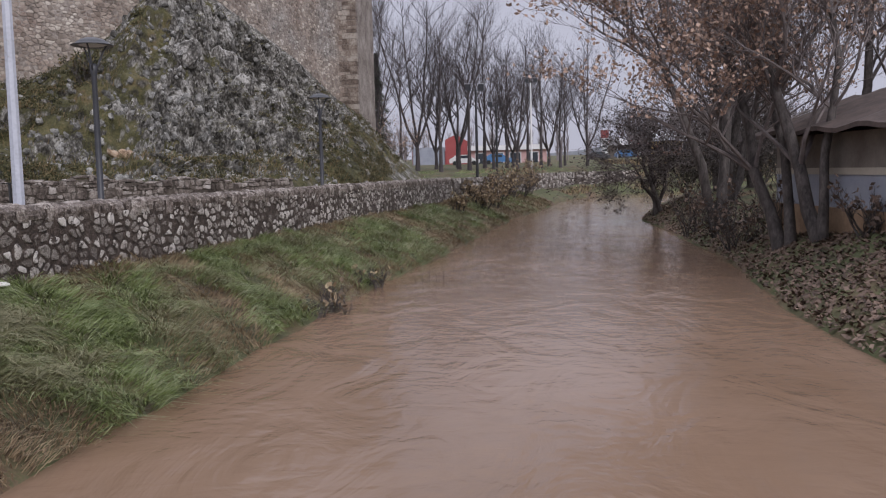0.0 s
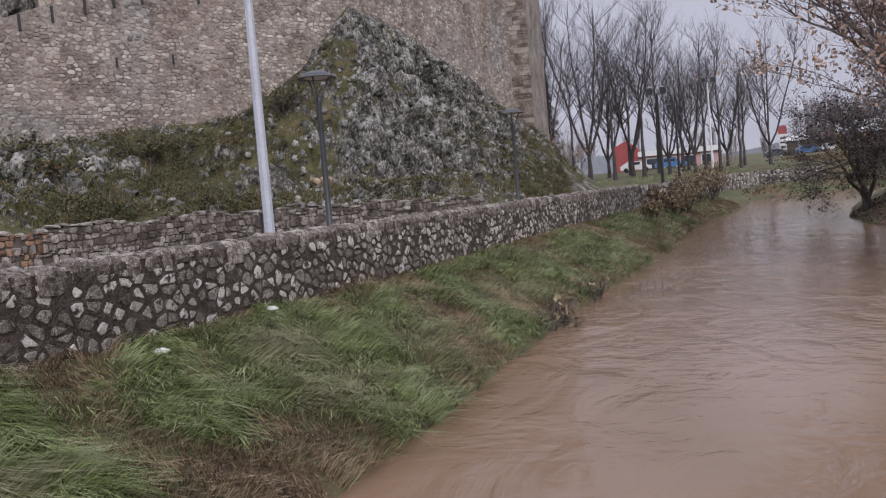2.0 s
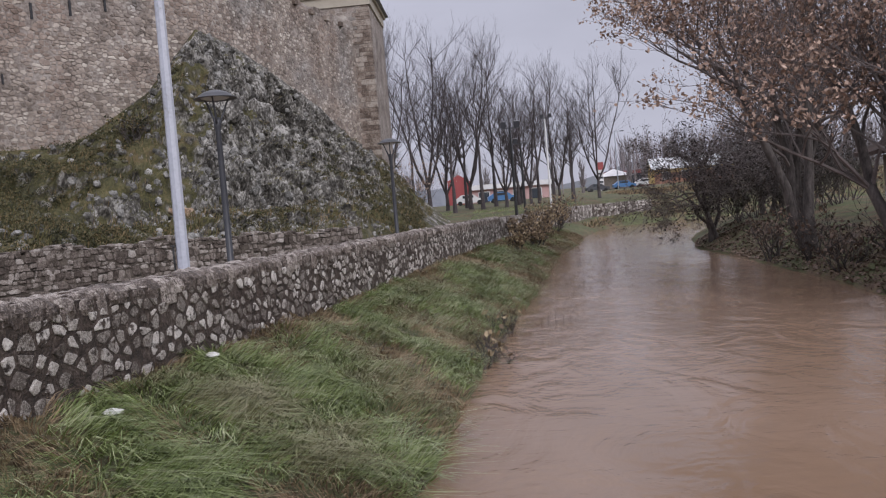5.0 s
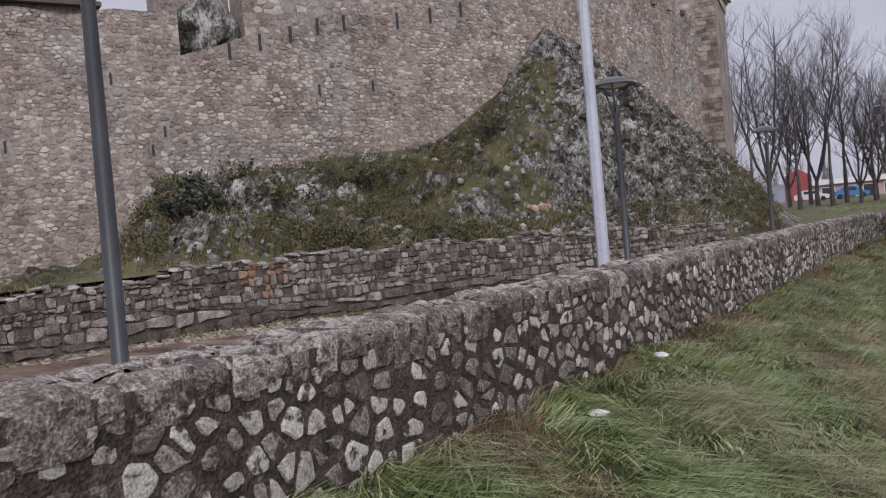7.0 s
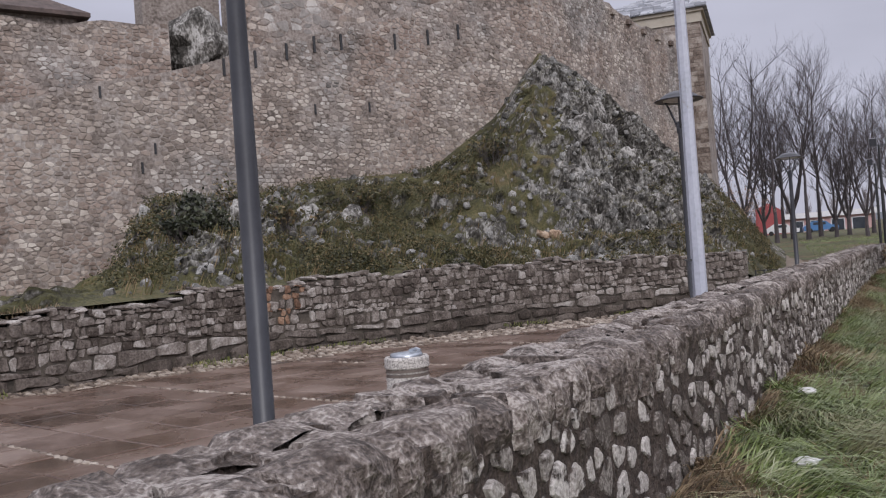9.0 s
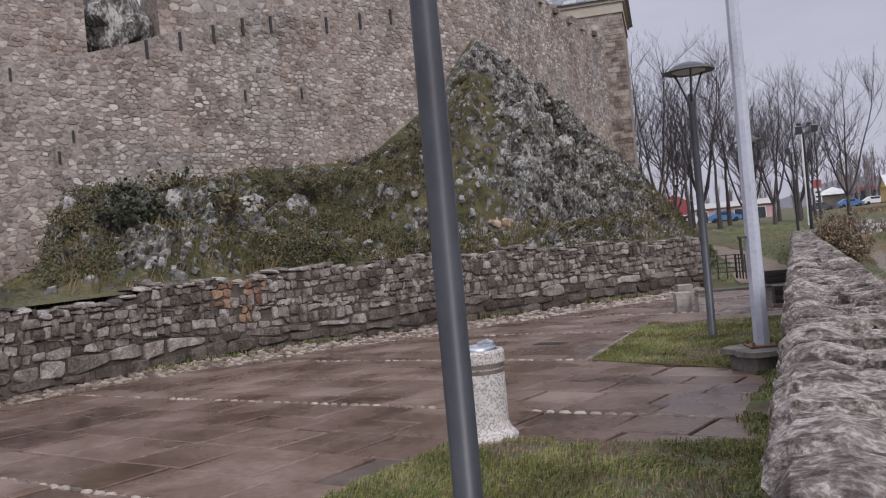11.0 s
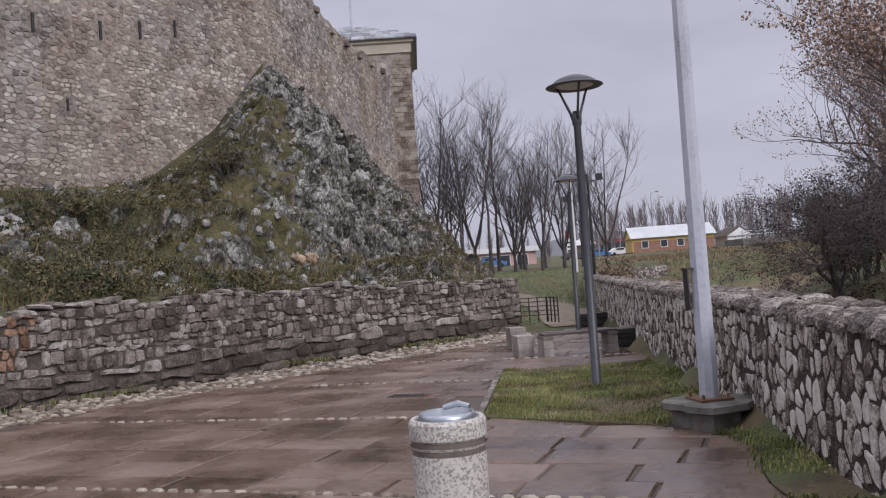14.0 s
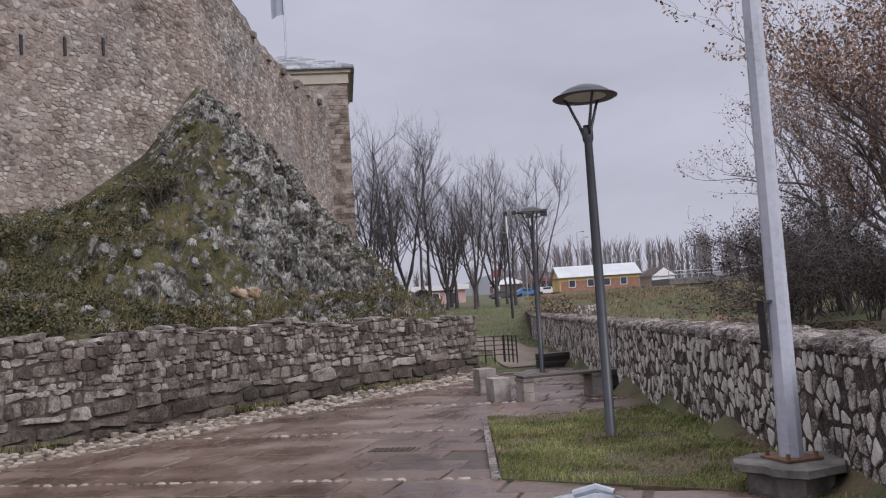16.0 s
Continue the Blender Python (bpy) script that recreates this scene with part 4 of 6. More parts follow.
p = on_castle(-3.5) + back * 2.9
rock_in_recess = crag_boulder("boulder", p[0], p[1], 11.1, 1.35, 1.1, 1.45, M_ROCK, 3)
tagged(rock_in_recess, "dark grey boulder lodged in the castle wall", "rock")

# square tower at the far corner
TX0, TX1, TY0, TY1 = -18.1, -10.05, 62.0, 70.0
tower = thing("tower", (TX0 + TX1) / 2, (TY0 + TY1) / 2, 2, 0, "square stone corner tower with a slate hip roof", "tower")
tinv = tower.matrix_world.inverted()
b = Build()
b.box(TX0, TY0, -0.5, TX1, TY1, 16.1)
body = b.make("wall", M_CASTLE_MORTAR, tower)
body.matrix_parent_inverse = tinv
face_stones(body, (TX0 + 4, TY0), (TX1 - 0.9, TY0), 2.5, lambda q: 16.0, rows=(0.2, 0.3), lens=(0.3, 0.5))
b = Build()
z = 2.0
while z < 16.0:
    h = R.uniform(0.16, 0.42)
    x = TX1 + 0.02
    for w in (R.uniform(0.35, 0.8), R.uniform(0.3, 0.7)):
        out = R.uniform(0.02, 0.05)
        b.box(x - w, TY0 - out, z + 0.012, x - 0.012, TY0 + 0.5, z + h * 0.95)
        x -= w
    z += h
b.make("quoin_field", M_QUOIN, body, "dressed brown corner stones")["kind"] = "stuff"
b = Build()
b.box(TX0 - 0.1, TY0 - 0.12, 16.1, TX1 + 0.1, TY1 + 0.12, 16.75)
b.box(TX0 - 0.25, TY0 - 0.28, 16.75, TX1 + 0.25, TY1 + 0.28, 16.95)
o = b.make("cornice", M_PLASTER, tower, "plain beige cornice")
o.matrix_parent_inverse = tinv
b = Build()
cx, cy = (TX0 + TX1) / 2, (TY0 + TY1) / 2
e = 0.5
b.add([(TX0 - e, TY0 - e, 16.95), (TX1 + e, TY0 - e, 16.95), (TX1 + e, TY1 + e, 16.95), (TX0 - e, TY1 + e, 16.95), (cx, cy, 19.0)], [(0, 1, 4), (1, 2, 4), (2, 3, 4), (3, 0, 4), (3, 2, 1, 0)])
roof = b.make("roof", M_SLATE, tower, "grey slate hip roof")
roof.matrix_parent_inverse = tinv
s = Build()
slope = Vector((0, cy - TY0 + e, 2.05)).normalized()
for row in range(11):
    t0 = row / 11
    half = (TX1 - TX0 + 2 * e) / 2 * (1 - t0)
    x = -half
    while x < half - 0.2:
        w = R.uniform(0.5, 0.9)
        yy, zz = TY0 - e + (cy - TY0 + e) * t0, 16.97 + 2.05 * t0
        v = [(cx + x + 0.03, yy, zz), (cx + x + w - 0.03, yy, zz), (cx + x + w - 0.03, yy + 0.5, zz + 0.28), (cx + x + 0.03, yy + 0.5, zz + 0.28)]
        v = v + [(a, c, d + 0.07) for a, c, d in v]
        s.add(v, [(4, 5, 6, 7), (0, 1, 5, 4), (1, 2, 6, 5), (3, 0, 4, 7)])
        x += w
s.make("slate_field", M_SLATE, roof, "overlapping grey slates")["kind"] = "stuff"
b = Build()
b.tube([(cx + 0.2, cy - 0.5, 18.6), (cx + 0.25, cy - 0.5, 23.6)], [0.07, 0.05], 8)
o = b.make("flagpole", M_STEEL, tower, "thin flagpole")
o.matrix_parent_inverse = tinv
b = Build()
fl = [(cx + 0.24 - 0.85 * i / 8, cy - 0.5 + 0.09 * math.sin(i * 1.1), 21.9 - 0.35 * i / 8 + 1.3 * k) for k in (0, 1) for i in range(9)]
b.add(fl + [(x, y + 0.012, z) for x, y, z in fl], [(i, i + 1, i + 10, i + 9) for i in range(8)] + [(i + 27, i + 28, i + 19, i + 18) for i in range(8)])
o = b.make("flag", M_BLUEWALL, tower, "limp pale flag", smooth=True)
o.matrix_parent_inverse = tinv

# tiled roof of a house inside the walls
h2 = on_castle(UP_L + 1.7) + back * 4.6
lodge = thing("house", h2[0], h2[1], 6.0, 55.9, "old house built on the castle wall with a dark tiled roof", "house")
b = Build()
b.box(-1.66, -2.3, 0, 1.75, 2.4, 5.75)
b.make("wall", M_CASTLE_MORTAR, lodge)
b = Build()
b.add([(x, y, 5.72) for x, y in ((-2.0, -2.75), (2.15, -2.75), (2.15, 2.75), (-2.0, 2.75))] + [(x, y, 5.87) for x, y in ((-2.0, -2.75), (2.15, -2.75), (2.15, 2.75), (-2.0, 2.75))] + [(0.05, -0.8, 7.1), (0.05, 0.8, 7.1)], [(3, 2, 1, 0), (0, 1, 5, 4), (1, 2, 6, 5), (2, 3, 7, 6), (3, 0, 4, 7), (4, 5, 8), (5, 6, 9, 8), (6, 7, 9), (7, 4, 8, 9)])
b.make("roof", M_TILE, lodge, "dark brown tiled hip roof")

# ---------- the crag ----------
# front line, back line and back height, from the terrace wall to the castle foot
def pair(fx, fy, fz, bp, bz):
    return (fx, fy, fz, bp[0], bp[1], bz)


f2p = lambda s: CORNER + F2U * s
RIBS = [pair(-20.2, 11.0, 1.3, on_castle(-12), 1.5), pair(-18.9, 14.6, 1.4, on_castle(-7.7), 1.5), pair(-18.0, 17.3, 1.45, on_castle(-6.9), 4.6), pair(-17.2, 19.6, 1.5, on_castle(-3.3), 4.7), pair(-16.1, 21.7, 1.5, on_castle(0.8), 5.5), pair(-15.1, 23.2, 1.5, on_castle(5.5), 5.8),
        pair(-14.4, 24.4, 1.45, on_castle(9.4), 8.3), pair(-13.6, 25.6, 1.4, on_castle(12.5), 11.6), pair(-12.4, 27.0, 1.35, f2p(2.6), 11.3), pair(-11.3, 28.3, 1.3, f2p(7.0), 10.2), pair(-9.4, 30.2, 1.2, f2p(12.5), 8.6), pair(-7.9, 32.0, 0.9, f2p(17.5), 6.6), pair(-7.2, 37.0, 0.35, (-10.0, 63.0), 5.6), pair(-6.6, 43.0, 0.3, (-8.2, 66.0), 3.0), pair(-6.2, 48.0, 0.4, (-6.0, 68.0), 0.9)]


def crag_point(v, u):
    """Surface of the crag: v along it, u from the front (0) to the castle (1)."""
    i = min(int(v), len(RIBS) - 2)
    t = v - i
    q = [a * (1 - t) + c * t for a, c in zip(RIBS[i], RIBS[i + 1])]
    x, y = q[0] + (q[3] - q[0]) * u, q[1] + (q[4] - q[1]) * u
    rise = q[5] - q[2]
    low = 0.10 * u / 0.36 if u < 0.36 else 0.10 + 0.90 * (min(1.0, (u - 0.36) / 0.64)) ** 0.8
    ramp = u ** 0.95
    k = 1 / (1 + math.exp(-(v - 10.6) * 1.6))
    kl = 1 / (1 + math.exp((v - 4.0) * 1.4))
    g = low * (1 - k) * (1 - kl) + ramp * k + (1 - (1 - u) ** 1.5) * kl * (1 - k)
    z = q[2] + rise * g
    n3 = Vector((x * 0.42, y * 0.42, z * 0.3))
    edge = min(1.0, u * 7) * min(1.0, (1 - u) * 9)
    bump = noise.noise(n3) * 0.85 + noise.noise(n3 * 2.3) * 0.55 + abs(noise.noise(n3 * 4.9)) * 0.45 + noise.noise(n3 * 10) * 0.14
    strength = 1.0 if v < 11 else max(0.2, 1.0 - (v - 11) * 0.35)
    lean = Vector((0.45, -0.75, 0.5))
    stony = math.exp(-((v - 9.3) / 1.9) ** 2) * min(1.0, 0.35 + u) + 0.75 * math.exp(-((v - 2.9) / 1.0) ** 2) + 0.22
    n4 = Vector((x * 0.95 + z * 0.35, y * 0.95, z * 0.6))
    h = noise.noise(n4) * 4.0
    step = (math.floor(h) + min(1.0, (h - math.floor(h)) * 3.0)) / 4.0
    d = noise.voronoi(n4 * 1.7)[0]
    crack = -0.28 * math.exp(-(d[1] - d[0]) / 0.10)
    bump += stony * (0.75 * step + crack + 0.16 * noise.noise(n4 * 6.0))
    return Vector((x, y, z)) + lean * bump * edge * strength


NV, NU = 400, 190
verts = [tuple(crag_point((len(RIBS) - 1.001) * i / (NV - 1), j / (NU - 1))) for i in range(NV) for j in range(NU)]
b = Build()
b.add(verts, [(i * NU + j, (i + 1) * NU + j, (i + 1) * NU + j + 1, i * NU + j + 1) for i in range(NV - 1) for j in range(NU - 1)])
crag = b.make("rock_crag", M_CRAG, smooth=True)
crag.data.materials.append(M_CRAG_TURF)
turf = []
for i in range(NV - 1):
    v = (len(RIBS) - 1.001) * i / (NV - 1)
    for j in range(NU - 1):
        u = j / (NU - 1)
        p = verts[i * NU + j]
        n = noise.noise(Vector((p[0] * 0.35, p[1] * 0.35, p[2] * 0.35))) + 0.5 * noise.noise(Vector((p[0] * 1.3, p[1] * 1.3, p[2] * 1.3)))
        rocky = math.exp(-((v - (9.35 + 0.2 * u)) / 1.75) ** 2) * 1.35 + 0.5 * (u > 0.8) * (v > 6.2) + 0.9 * math.exp(-((v - 2.6) / 0.9) ** 2) - 0.5 * (u < 0.25) + 0.3 * (v > 10.5) * (u > 0.3)
        turf.append(1 if n + 0.36 > rocky else 0)
crag.data.polygons.foreach_set("material_index", turf)
crag.data.polygons.foreach_set("use_smooth", [bool(k) for k in turf])
tagged(crag, "steep limestone crag with moss and turf below the castle", "rock", kind="structure")

# ---------- promenade ----------
GRASS_A = [(-9.7, 15.75), (-9.0, 20.9), (-6.3, 20.2), (-7.1, 14.4), (-8.0, 14.3)]
GRASS_B = [(-10.4, 10.75), (-10.9, 9.2), (-11.6, 6.5), (-12.2, 4.0), (-8.4, 4.0), (-7.7, 10.4), (-8.5, 10.35)]
PAVED = [(-40, -10), (-20.6, 7.0)] + COBBLE_OUT[1:] + [(-6.6, 31.0), (-5.0, 31.0), (-8.55, 3.9), (-8.6, -10)]
gxs2, gys2 = np.linspace(-42, -3, 50), np.linspace(-12, 33, 60)
bed = Build()
bed.add([(x, y, float(paving_z(np.array(y))) - 0.025) for x, y in [(-40, -12), (-8.62, -12), (-8.62, 3.7)]] + [(WALL_OUT[0][0] - WALL_T + 0.02 + 0.1317 * (y - 3.75), y, float(paving_z(np.array(y))) - 0.025) for y in (10, 16, 22, 28, 31.5)] + [(-8.8, 30.5, -0.165), (-14.6, 23.3, -0.1), (-17.6, 17.6, -0.03), (-21.0, 8, 0.06), (-40, -5, 0.17)], [tuple(range(13))])
pavement = tagged(bed.make("pavement", M_JOINT), "wet brown stone-slab promenade with cobble lines", "pavement", kind="structure")
U2, V2 = np.array((0.925, -0.38)), np.array((0.38, 0.925))
slab_meshes = []
for k in range(6):
    r = random.Random(90 + k)
    c = [(-0.5 + r.uniform(0, 0.03), -0.5 + r.uniform(0, 0.03)), (0.5 - r.uniform(0, 0.03), -0.5 + r.uniform(0, 0.03)), (0.5 - r.uniform(0, 0.03), 0.5 - r.uniform(0, 0.03)), (-0.5 + r.uniform(0, 0.03), 0.5 - r.uniform(0, 0.03))]
    s = Build()
    s.add([(x, y, -1) for x, y in c] + [(x, y, -0.2) for x, y in c] + [(x * 0.975, y * 0.97, 0) for x, y in c], [(0, 1, 5, 4), (1, 2, 6, 5), (2, 3, 7, 6), (3, 0, 4, 7), (4, 5, 9, 8), (5, 6, 10, 9), (6, 7, 11, 10), (7, 4, 8, 11), (8, 9, 10, 11)])
    slab_meshes.append(s)
slabs, lines = [], []
row = -24.0
while row < 44:
    on_line = abs((row - 7.35) % 3.62) < 0.6
    h = R.uniform(0.5, 0.85)
    if (row - 7.35) % 3.62 + h > 3.62:
        h = 3.62 - (row - 7.35) % 3.62
        if h < 0.08:
            row += h
            h = R.uniform(0.5, 0.85)
    u = -60.0 + R.uniform(0, 0.6)
    while u < 10:
        w = R.uniform(0.55, 1.35)
        c = U2 * (u + w / 2) + V2 * (row + h / 2)
        u += w
        q = (np.array([c[0]]), np.array([c[1]]))
        if inside(*q, PAVED)[0] and not inside(*q, GRASS_A)[0] and not inside(*q, GRASS_B)[0] and c[1] > -4 and c[0] > -24:
            z = float(paving_z(c[1])) + R.uniform(-0.006, 0.006)
            slabs.append((pose(c[0], c[1], z, R.uniform(-0.5, 0.5), R.uniform(-0.5, 0.5), -22.3 + R.uniform(-0.8, 0.8)) @ Matrix.Diagonal((w - 0.016, h - 0.016, 0.05, 1)), math.hypot(c[0] + 11, c[1] - 14)))
    row += h
lay(pavement, "slab", slabs, M_SLAB, 300, shapes=[(np.concatenate(s.v), s.f) for s in slab_meshes], stuff_label="wet brown paving slabs")

COB = [stone_shape(70 + k, 6, 0.7) for k in range(6)]
cobbles = []
for off in range(10):
    for p, w, s in along(COBBLE_OUT, 0.135):
        t = off * 0.10 + R.uniform(-0.03, 0.03)
        x, y = p[0] - math.sin(w) * t + R.uniform(-0.03, 0.03), p[1] + math.cos(w) * t
        if off > 5 and R.random() < 0.2 * (off - 4):
            continue
        cobbles.append((pose(x, y, float(paving_z(p[1])) - 0.026 + off * 0.016, 0, 0, R.uniform(0, 360)) @ pose(0, 0, 0, -90, 0, 0) @ Matrix.Diagonal((R.uniform(0.12, 0.19), 0.07, R.uniform(0.09, 0.13), 1)), math.hypot(x + 14, y - 20)))
for k in range(-6, 5):
    base = 7.35 + 3.62 * k
    if not 3 < base < 22:
        continue
    for i in range(160):
        c = U2 * (-24 + i * 0.16) + V2 * base
        q = (np.array([c[0]]), np.array([c[1]]))
        if inside(*q, PAVED)[0] and not inside(*q, GRASS_A)[0] and not inside(*q, GRASS_B)[0]:
            cobbles.append((pose(c[0], c[1], float(paving_z(c[1])) - 0.018, 0, 0, -22.3 + R.uniform(-15, 15)) @ pose(0, 0, 0, -90, 0, 0) @ Matrix.Diagonal((R.uniform(0.11, 0.16), 0.07, R.uniform(0.06, 0.085), 1)), math.hypot(c[0] + 11, c[1] - 12) + 2))
lay(pavement, "cobble", cobbles, M_COBBLE, 300, shapes=COB, stuff_label="pale cobbles bedded beside the wall")


def flat_patch(name, poly, dz, mat, label, category):
    b = Build()
    n = 26
    xs, ys = [q[0] for q in poly], [q[1] for q in poly]
    b.add([(x, y, float(paving_z(np.array(y))) + dz) for x, y in poly] + [(x, y, float(paving_z(np.array(y))) - 0.1) for x, y in poly], [tuple(range(len(poly))) if sum((poly[i][0] * poly[(i + 1) % len(poly)][1] - poly[(i + 1) % len(poly)][0] * poly[i][1]) for i in range(len(poly))) > 0 else tuple(reversed(range(len(poly))))] + [(i, (i + 1) % len(poly), len(poly) + (i + 1) % len(poly), len(poly) + i) for i in range(len(poly))])
    return tagged(b.make(name, mat), label, category, kind="structure")


flat_patch("lawn_1", GRASS_A, 0.015, M_GROUND, "small trodden lawn between paving and parapet", "lawn")
flat_patch("lawn_2", GRASS_B, 0.015, M_GROUND, "grass verge with yellowing turf by the parapet", "lawn")
b = Build()
for k in range(13):
    b2 = Build()
    x, y = -9.76 + 0.137 * (k * 0.4), 15.75 + k * 0.4
    b2.box(-0.04, 0.01, -0.1, 0.04, 0.38, 0.022, pose(x, y, float(paving_z(y)), 0, 0, -7.8))
    b2.make("kerb_stone", M_CAP, pavement)

# bridge that the walker stands on
b = Build()
b.add([(-8.5, -4, 0.12), (10, -4, 0.12), (10, 1.4, 0.12), (0.8, 1.4, 0.12), (-7.0, 3.0, 0.15), (-8.5, 3.4, 0.15)], [(0, 1, 2, 3, 4, 5)])
b.add([(-8.5, -4, -0.3), (10, -4, -0.3), (10, 1.4, -0.3), (0.8, 1.4, -0.3), (-7.0, 3.0, -0.3), (-8.5, 3.4, -0.3)], [(5, 4, 3, 2, 1, 0)])
tagged(b.make("bridge_deck", M_CONCRETE), "plain concrete footbridge deck over the river", "bridge", kind="structure")


# ---------- street furniture ----------
def street_lamp(x, y, z):
    t = thing("street_lamp", x, y, z, 12, "dark grey park lamp with a saucer-shaped hood on three arms", "street lamp", "promenade lamps")
    b = Build()
    b.lathe([(0.0, 0.0), (0.085, 0.0), (0.085, 0.03), (0.062, 0.05), (0.06, 2.2), (0.05, 3.62), (0.066, 3.66), (0.07, 3.76), (0.05, 3.84), (0.0, 3.84)], 20)
    b.make("post", M_GREY_PAINT, t, smooth=True)
    for k in range(3):
        w = 2 * math.pi * k / 3 + 0.4
        b = Build()
        prof = [(0.05, 3.72), (0.09, 3.84), (0.16, 4.0), (0.20, 4.1), (0.26, 4.2)]
        b.tube([(r * math.cos(w), r * math.sin(w), h) for r, h in prof], [0.022, 0.02, 0.018, 0.017, 0.016], 7)
        b.make("arm", M_GREY_PAINT, t, smooth=True)
    b = Build()
    b.lathe([(0.0, 4.345), (0.12, 4.335), (0.22, 4.30), (0.30, 4.25), (0.315, 4.222), (0.39, 4.20), (0.40, 4.19), (0.385, 4.182), (0.30, 4.19), (0.26, 4.195)], 36)
    hood = b.make("hood", M_GREY_PAINT, t, "shallow domed hood", smooth=True)
    b = Build()
    b.lathe([(0.26, 4.197), (0.2, 4.18), (0.0, 4.17)], 30)
    b.make("diffuser", M_WHITEWALL, hood, "pale round diffuser", smooth=True)
    return t


for x, y in ((-9.44, 6.98), (-7.99, 17.84), (-6.1, 29.9)):
    street_lamp(x, y, float(paving_z(y)) - 0.03)


def waste_bin(x, y, z):
    t = thing("litter_bin", x, y, z, 20, "round washed-concrete litter bin with two brown bands and a steel insert", "litter bin")
    b = Build()
    b.lathe([(0.0, 0.0), (0.285, 0.0), (0.29, 0.035), (0.275, 0.06), (0.235, 0.10), (0.215, 0.16), (0.215, 0.57)], 40)
    b.lathe([(0.215, 0.602), (0.222, 0.618)], 40)
    b.lathe([(0.215, 0.648), (0.225, 0.66), (0.225, 0.745), (0.212, 0.765), (0.19, 0.765), (0.18, 0.74), (0.18, 0.5)], 40)
    b.make("drum", M_TERRAZZO, t, smooth=False)
    for z0, z1 in ((0.565, 0.607), (0.612, 0.655)):
        b = Build()
        b.lathe([(0.2, z0), (0.211, z0), (0.211, z1), (0.2, z1)], 40)
        b.make("band", M_BAND, t, "recessed brown band", smooth=False)
    b = Build()
    b.lathe([(0.165, 0.55), (0.165, 0.77), (0.158, 0.795), (0.15, 0.795), (0.15, 0.62), (0.0, 0.62)], 36)
    ins = b.make("insert", M_STEEL, t, "bent galvanised insert", smooth=True)
    b = Build()
    b.tube([(0.03, 0.12, 0.80), (0.10, 0.06, 0.825), (0.145, 0.0, 0.81)], [0.018, 0.018, 0.014], 8)
    b.make("ashtray_flap", M_STEEL, ins)
    return t


waste_bin(-10.2, 10.82, float(paving_z(10.8)))


def flag_mast(x, y, z):
    t = thing("lighting_mast", x, y, z, 0, "tapering white steel mast with an open hatch on concrete", "mast")
    b = Build()
    prof = [(0.42, 0.0), (0.45, 0.16), (0.43, 0.2), (0.0, 0.22)]
    v = []
    for k in range(22):
        w = 2 * math.pi * k / 22
        r = 0.44 * (1 + 0.10 * math.sin(3 * w + 1) + 0.07 * math.sin(5 * w) + 0.04 * math.sin(9 * w))
        v.append((r * math.cos(w), r * math.sin(w)))
    b.add([(a * 0.72, c * 0.72, -0.15) for a, c in v] + [(a * 0.78, c * 0.78, 0.2) for a, c in v] + [(a, c, 0.23) for a, c in v] + [(a * 0.97, c * 0.97, 0.285) for a, c in v] + [(0, 0, 0.302)], [(22 * q + k, 22 * q + (k + 1) % 22, 22 * (q + 1) + (k + 1) % 22, 22 * (q + 1) + k) for q in range(3) for k in range(22)] + [(66 + k, 66 + (k + 1) % 22, 88) for k in range(22)])
    b.make("plinth", M_DARK_CONC, t, "rough concrete plinth")
    b = Build()
    b.box(-0.17, -0.17, 0.30, 0.17, 0.17, 0.318)
    plate = b.make("base_plate", M_RUST, t, "rusty base plate")
    for sx in (-0.13, 0.13):
        for sy in (-0.13, 0.13):
            b = Build()
            b.lathe([(0.0, 0.36), (0.018, 0.36), (0.018, 0.318)], 6, (sx, sy))
            b.make("bolt", M_RUST, plate)
    b = Build()
    b.lathe([(0.095, 0.318), (0.088, 1.5), (0.07, 5.0), (0.05, 9.0), (0.0, 9.0)], 8)
    b.make("shaft", M_WHITE_PAINT, t)
    b = Build()
    b.box(-0.135, -0.012, 1.17, -0.122, 0.012 + 0.07, 1.56, pose(0.02, 0.0, 0, 0, -1.0, 0))
    b.box(-0.16, -0.03, 1.555, -0.07, 0.07, 1.575)
    b.make("hatch_cover", M_BLACK, t, "loose hatch cover")
    return t


def verge(name, y0, y1, wide, high, label):
    """Sloping grassy strip against the parapet's inner face."""
    b = Build()
    n = int((y1 - y0) / 0.25)
    v = []
    for i in range(n + 1):
        y = y0 + (y1 - y0) * i / n
        x = float(wall_x(np.array(y))) - WALL_T + 0.05
        e = min(1.0, i / 3, (n - i) / 3)
        for k in range(7):
            t = k / 6
            w = wide * (1 + 0.25 * math.sin(y * 2.3))
            v.append((x - w * t, y, float(paving_z(np.array(y))) - 0.03 + (high * (1 - t) ** 1.3 * (0.8 + 0.3 * math.sin(y * 3.1 + k)) + 0.05) * e))
    b.add(v, [(i * 7 + k + 1, i * 7 + k, (i + 1) * 7 + k, (i + 1) * 7 + k + 1) for i in range(n) for k in range(6)])
    return tagged(b.make(name, M_GROUND, smooth=True), label, "verge", kind="structure"), v


def wall_x(y):
    return np.interp(y, [q[1] for q in WALL_OUT], [q[0] for q in WALL_OUT])


verge_a, va = verge("verge_1", 10.2, 21.0, 0.42, 0.07, "weedy sloping earth strip at the parapet foot")
verge_b, vb = verge("verge_2", 4.2, 10.4, 0.4, 0.05, "grassy strip at the parapet foot")
mast = flag_mast(-7.60, 14.2, float(paving_z(13.9)) - 0.05)
mast.rotation_euler = (0, radians(0.2), radians(10))

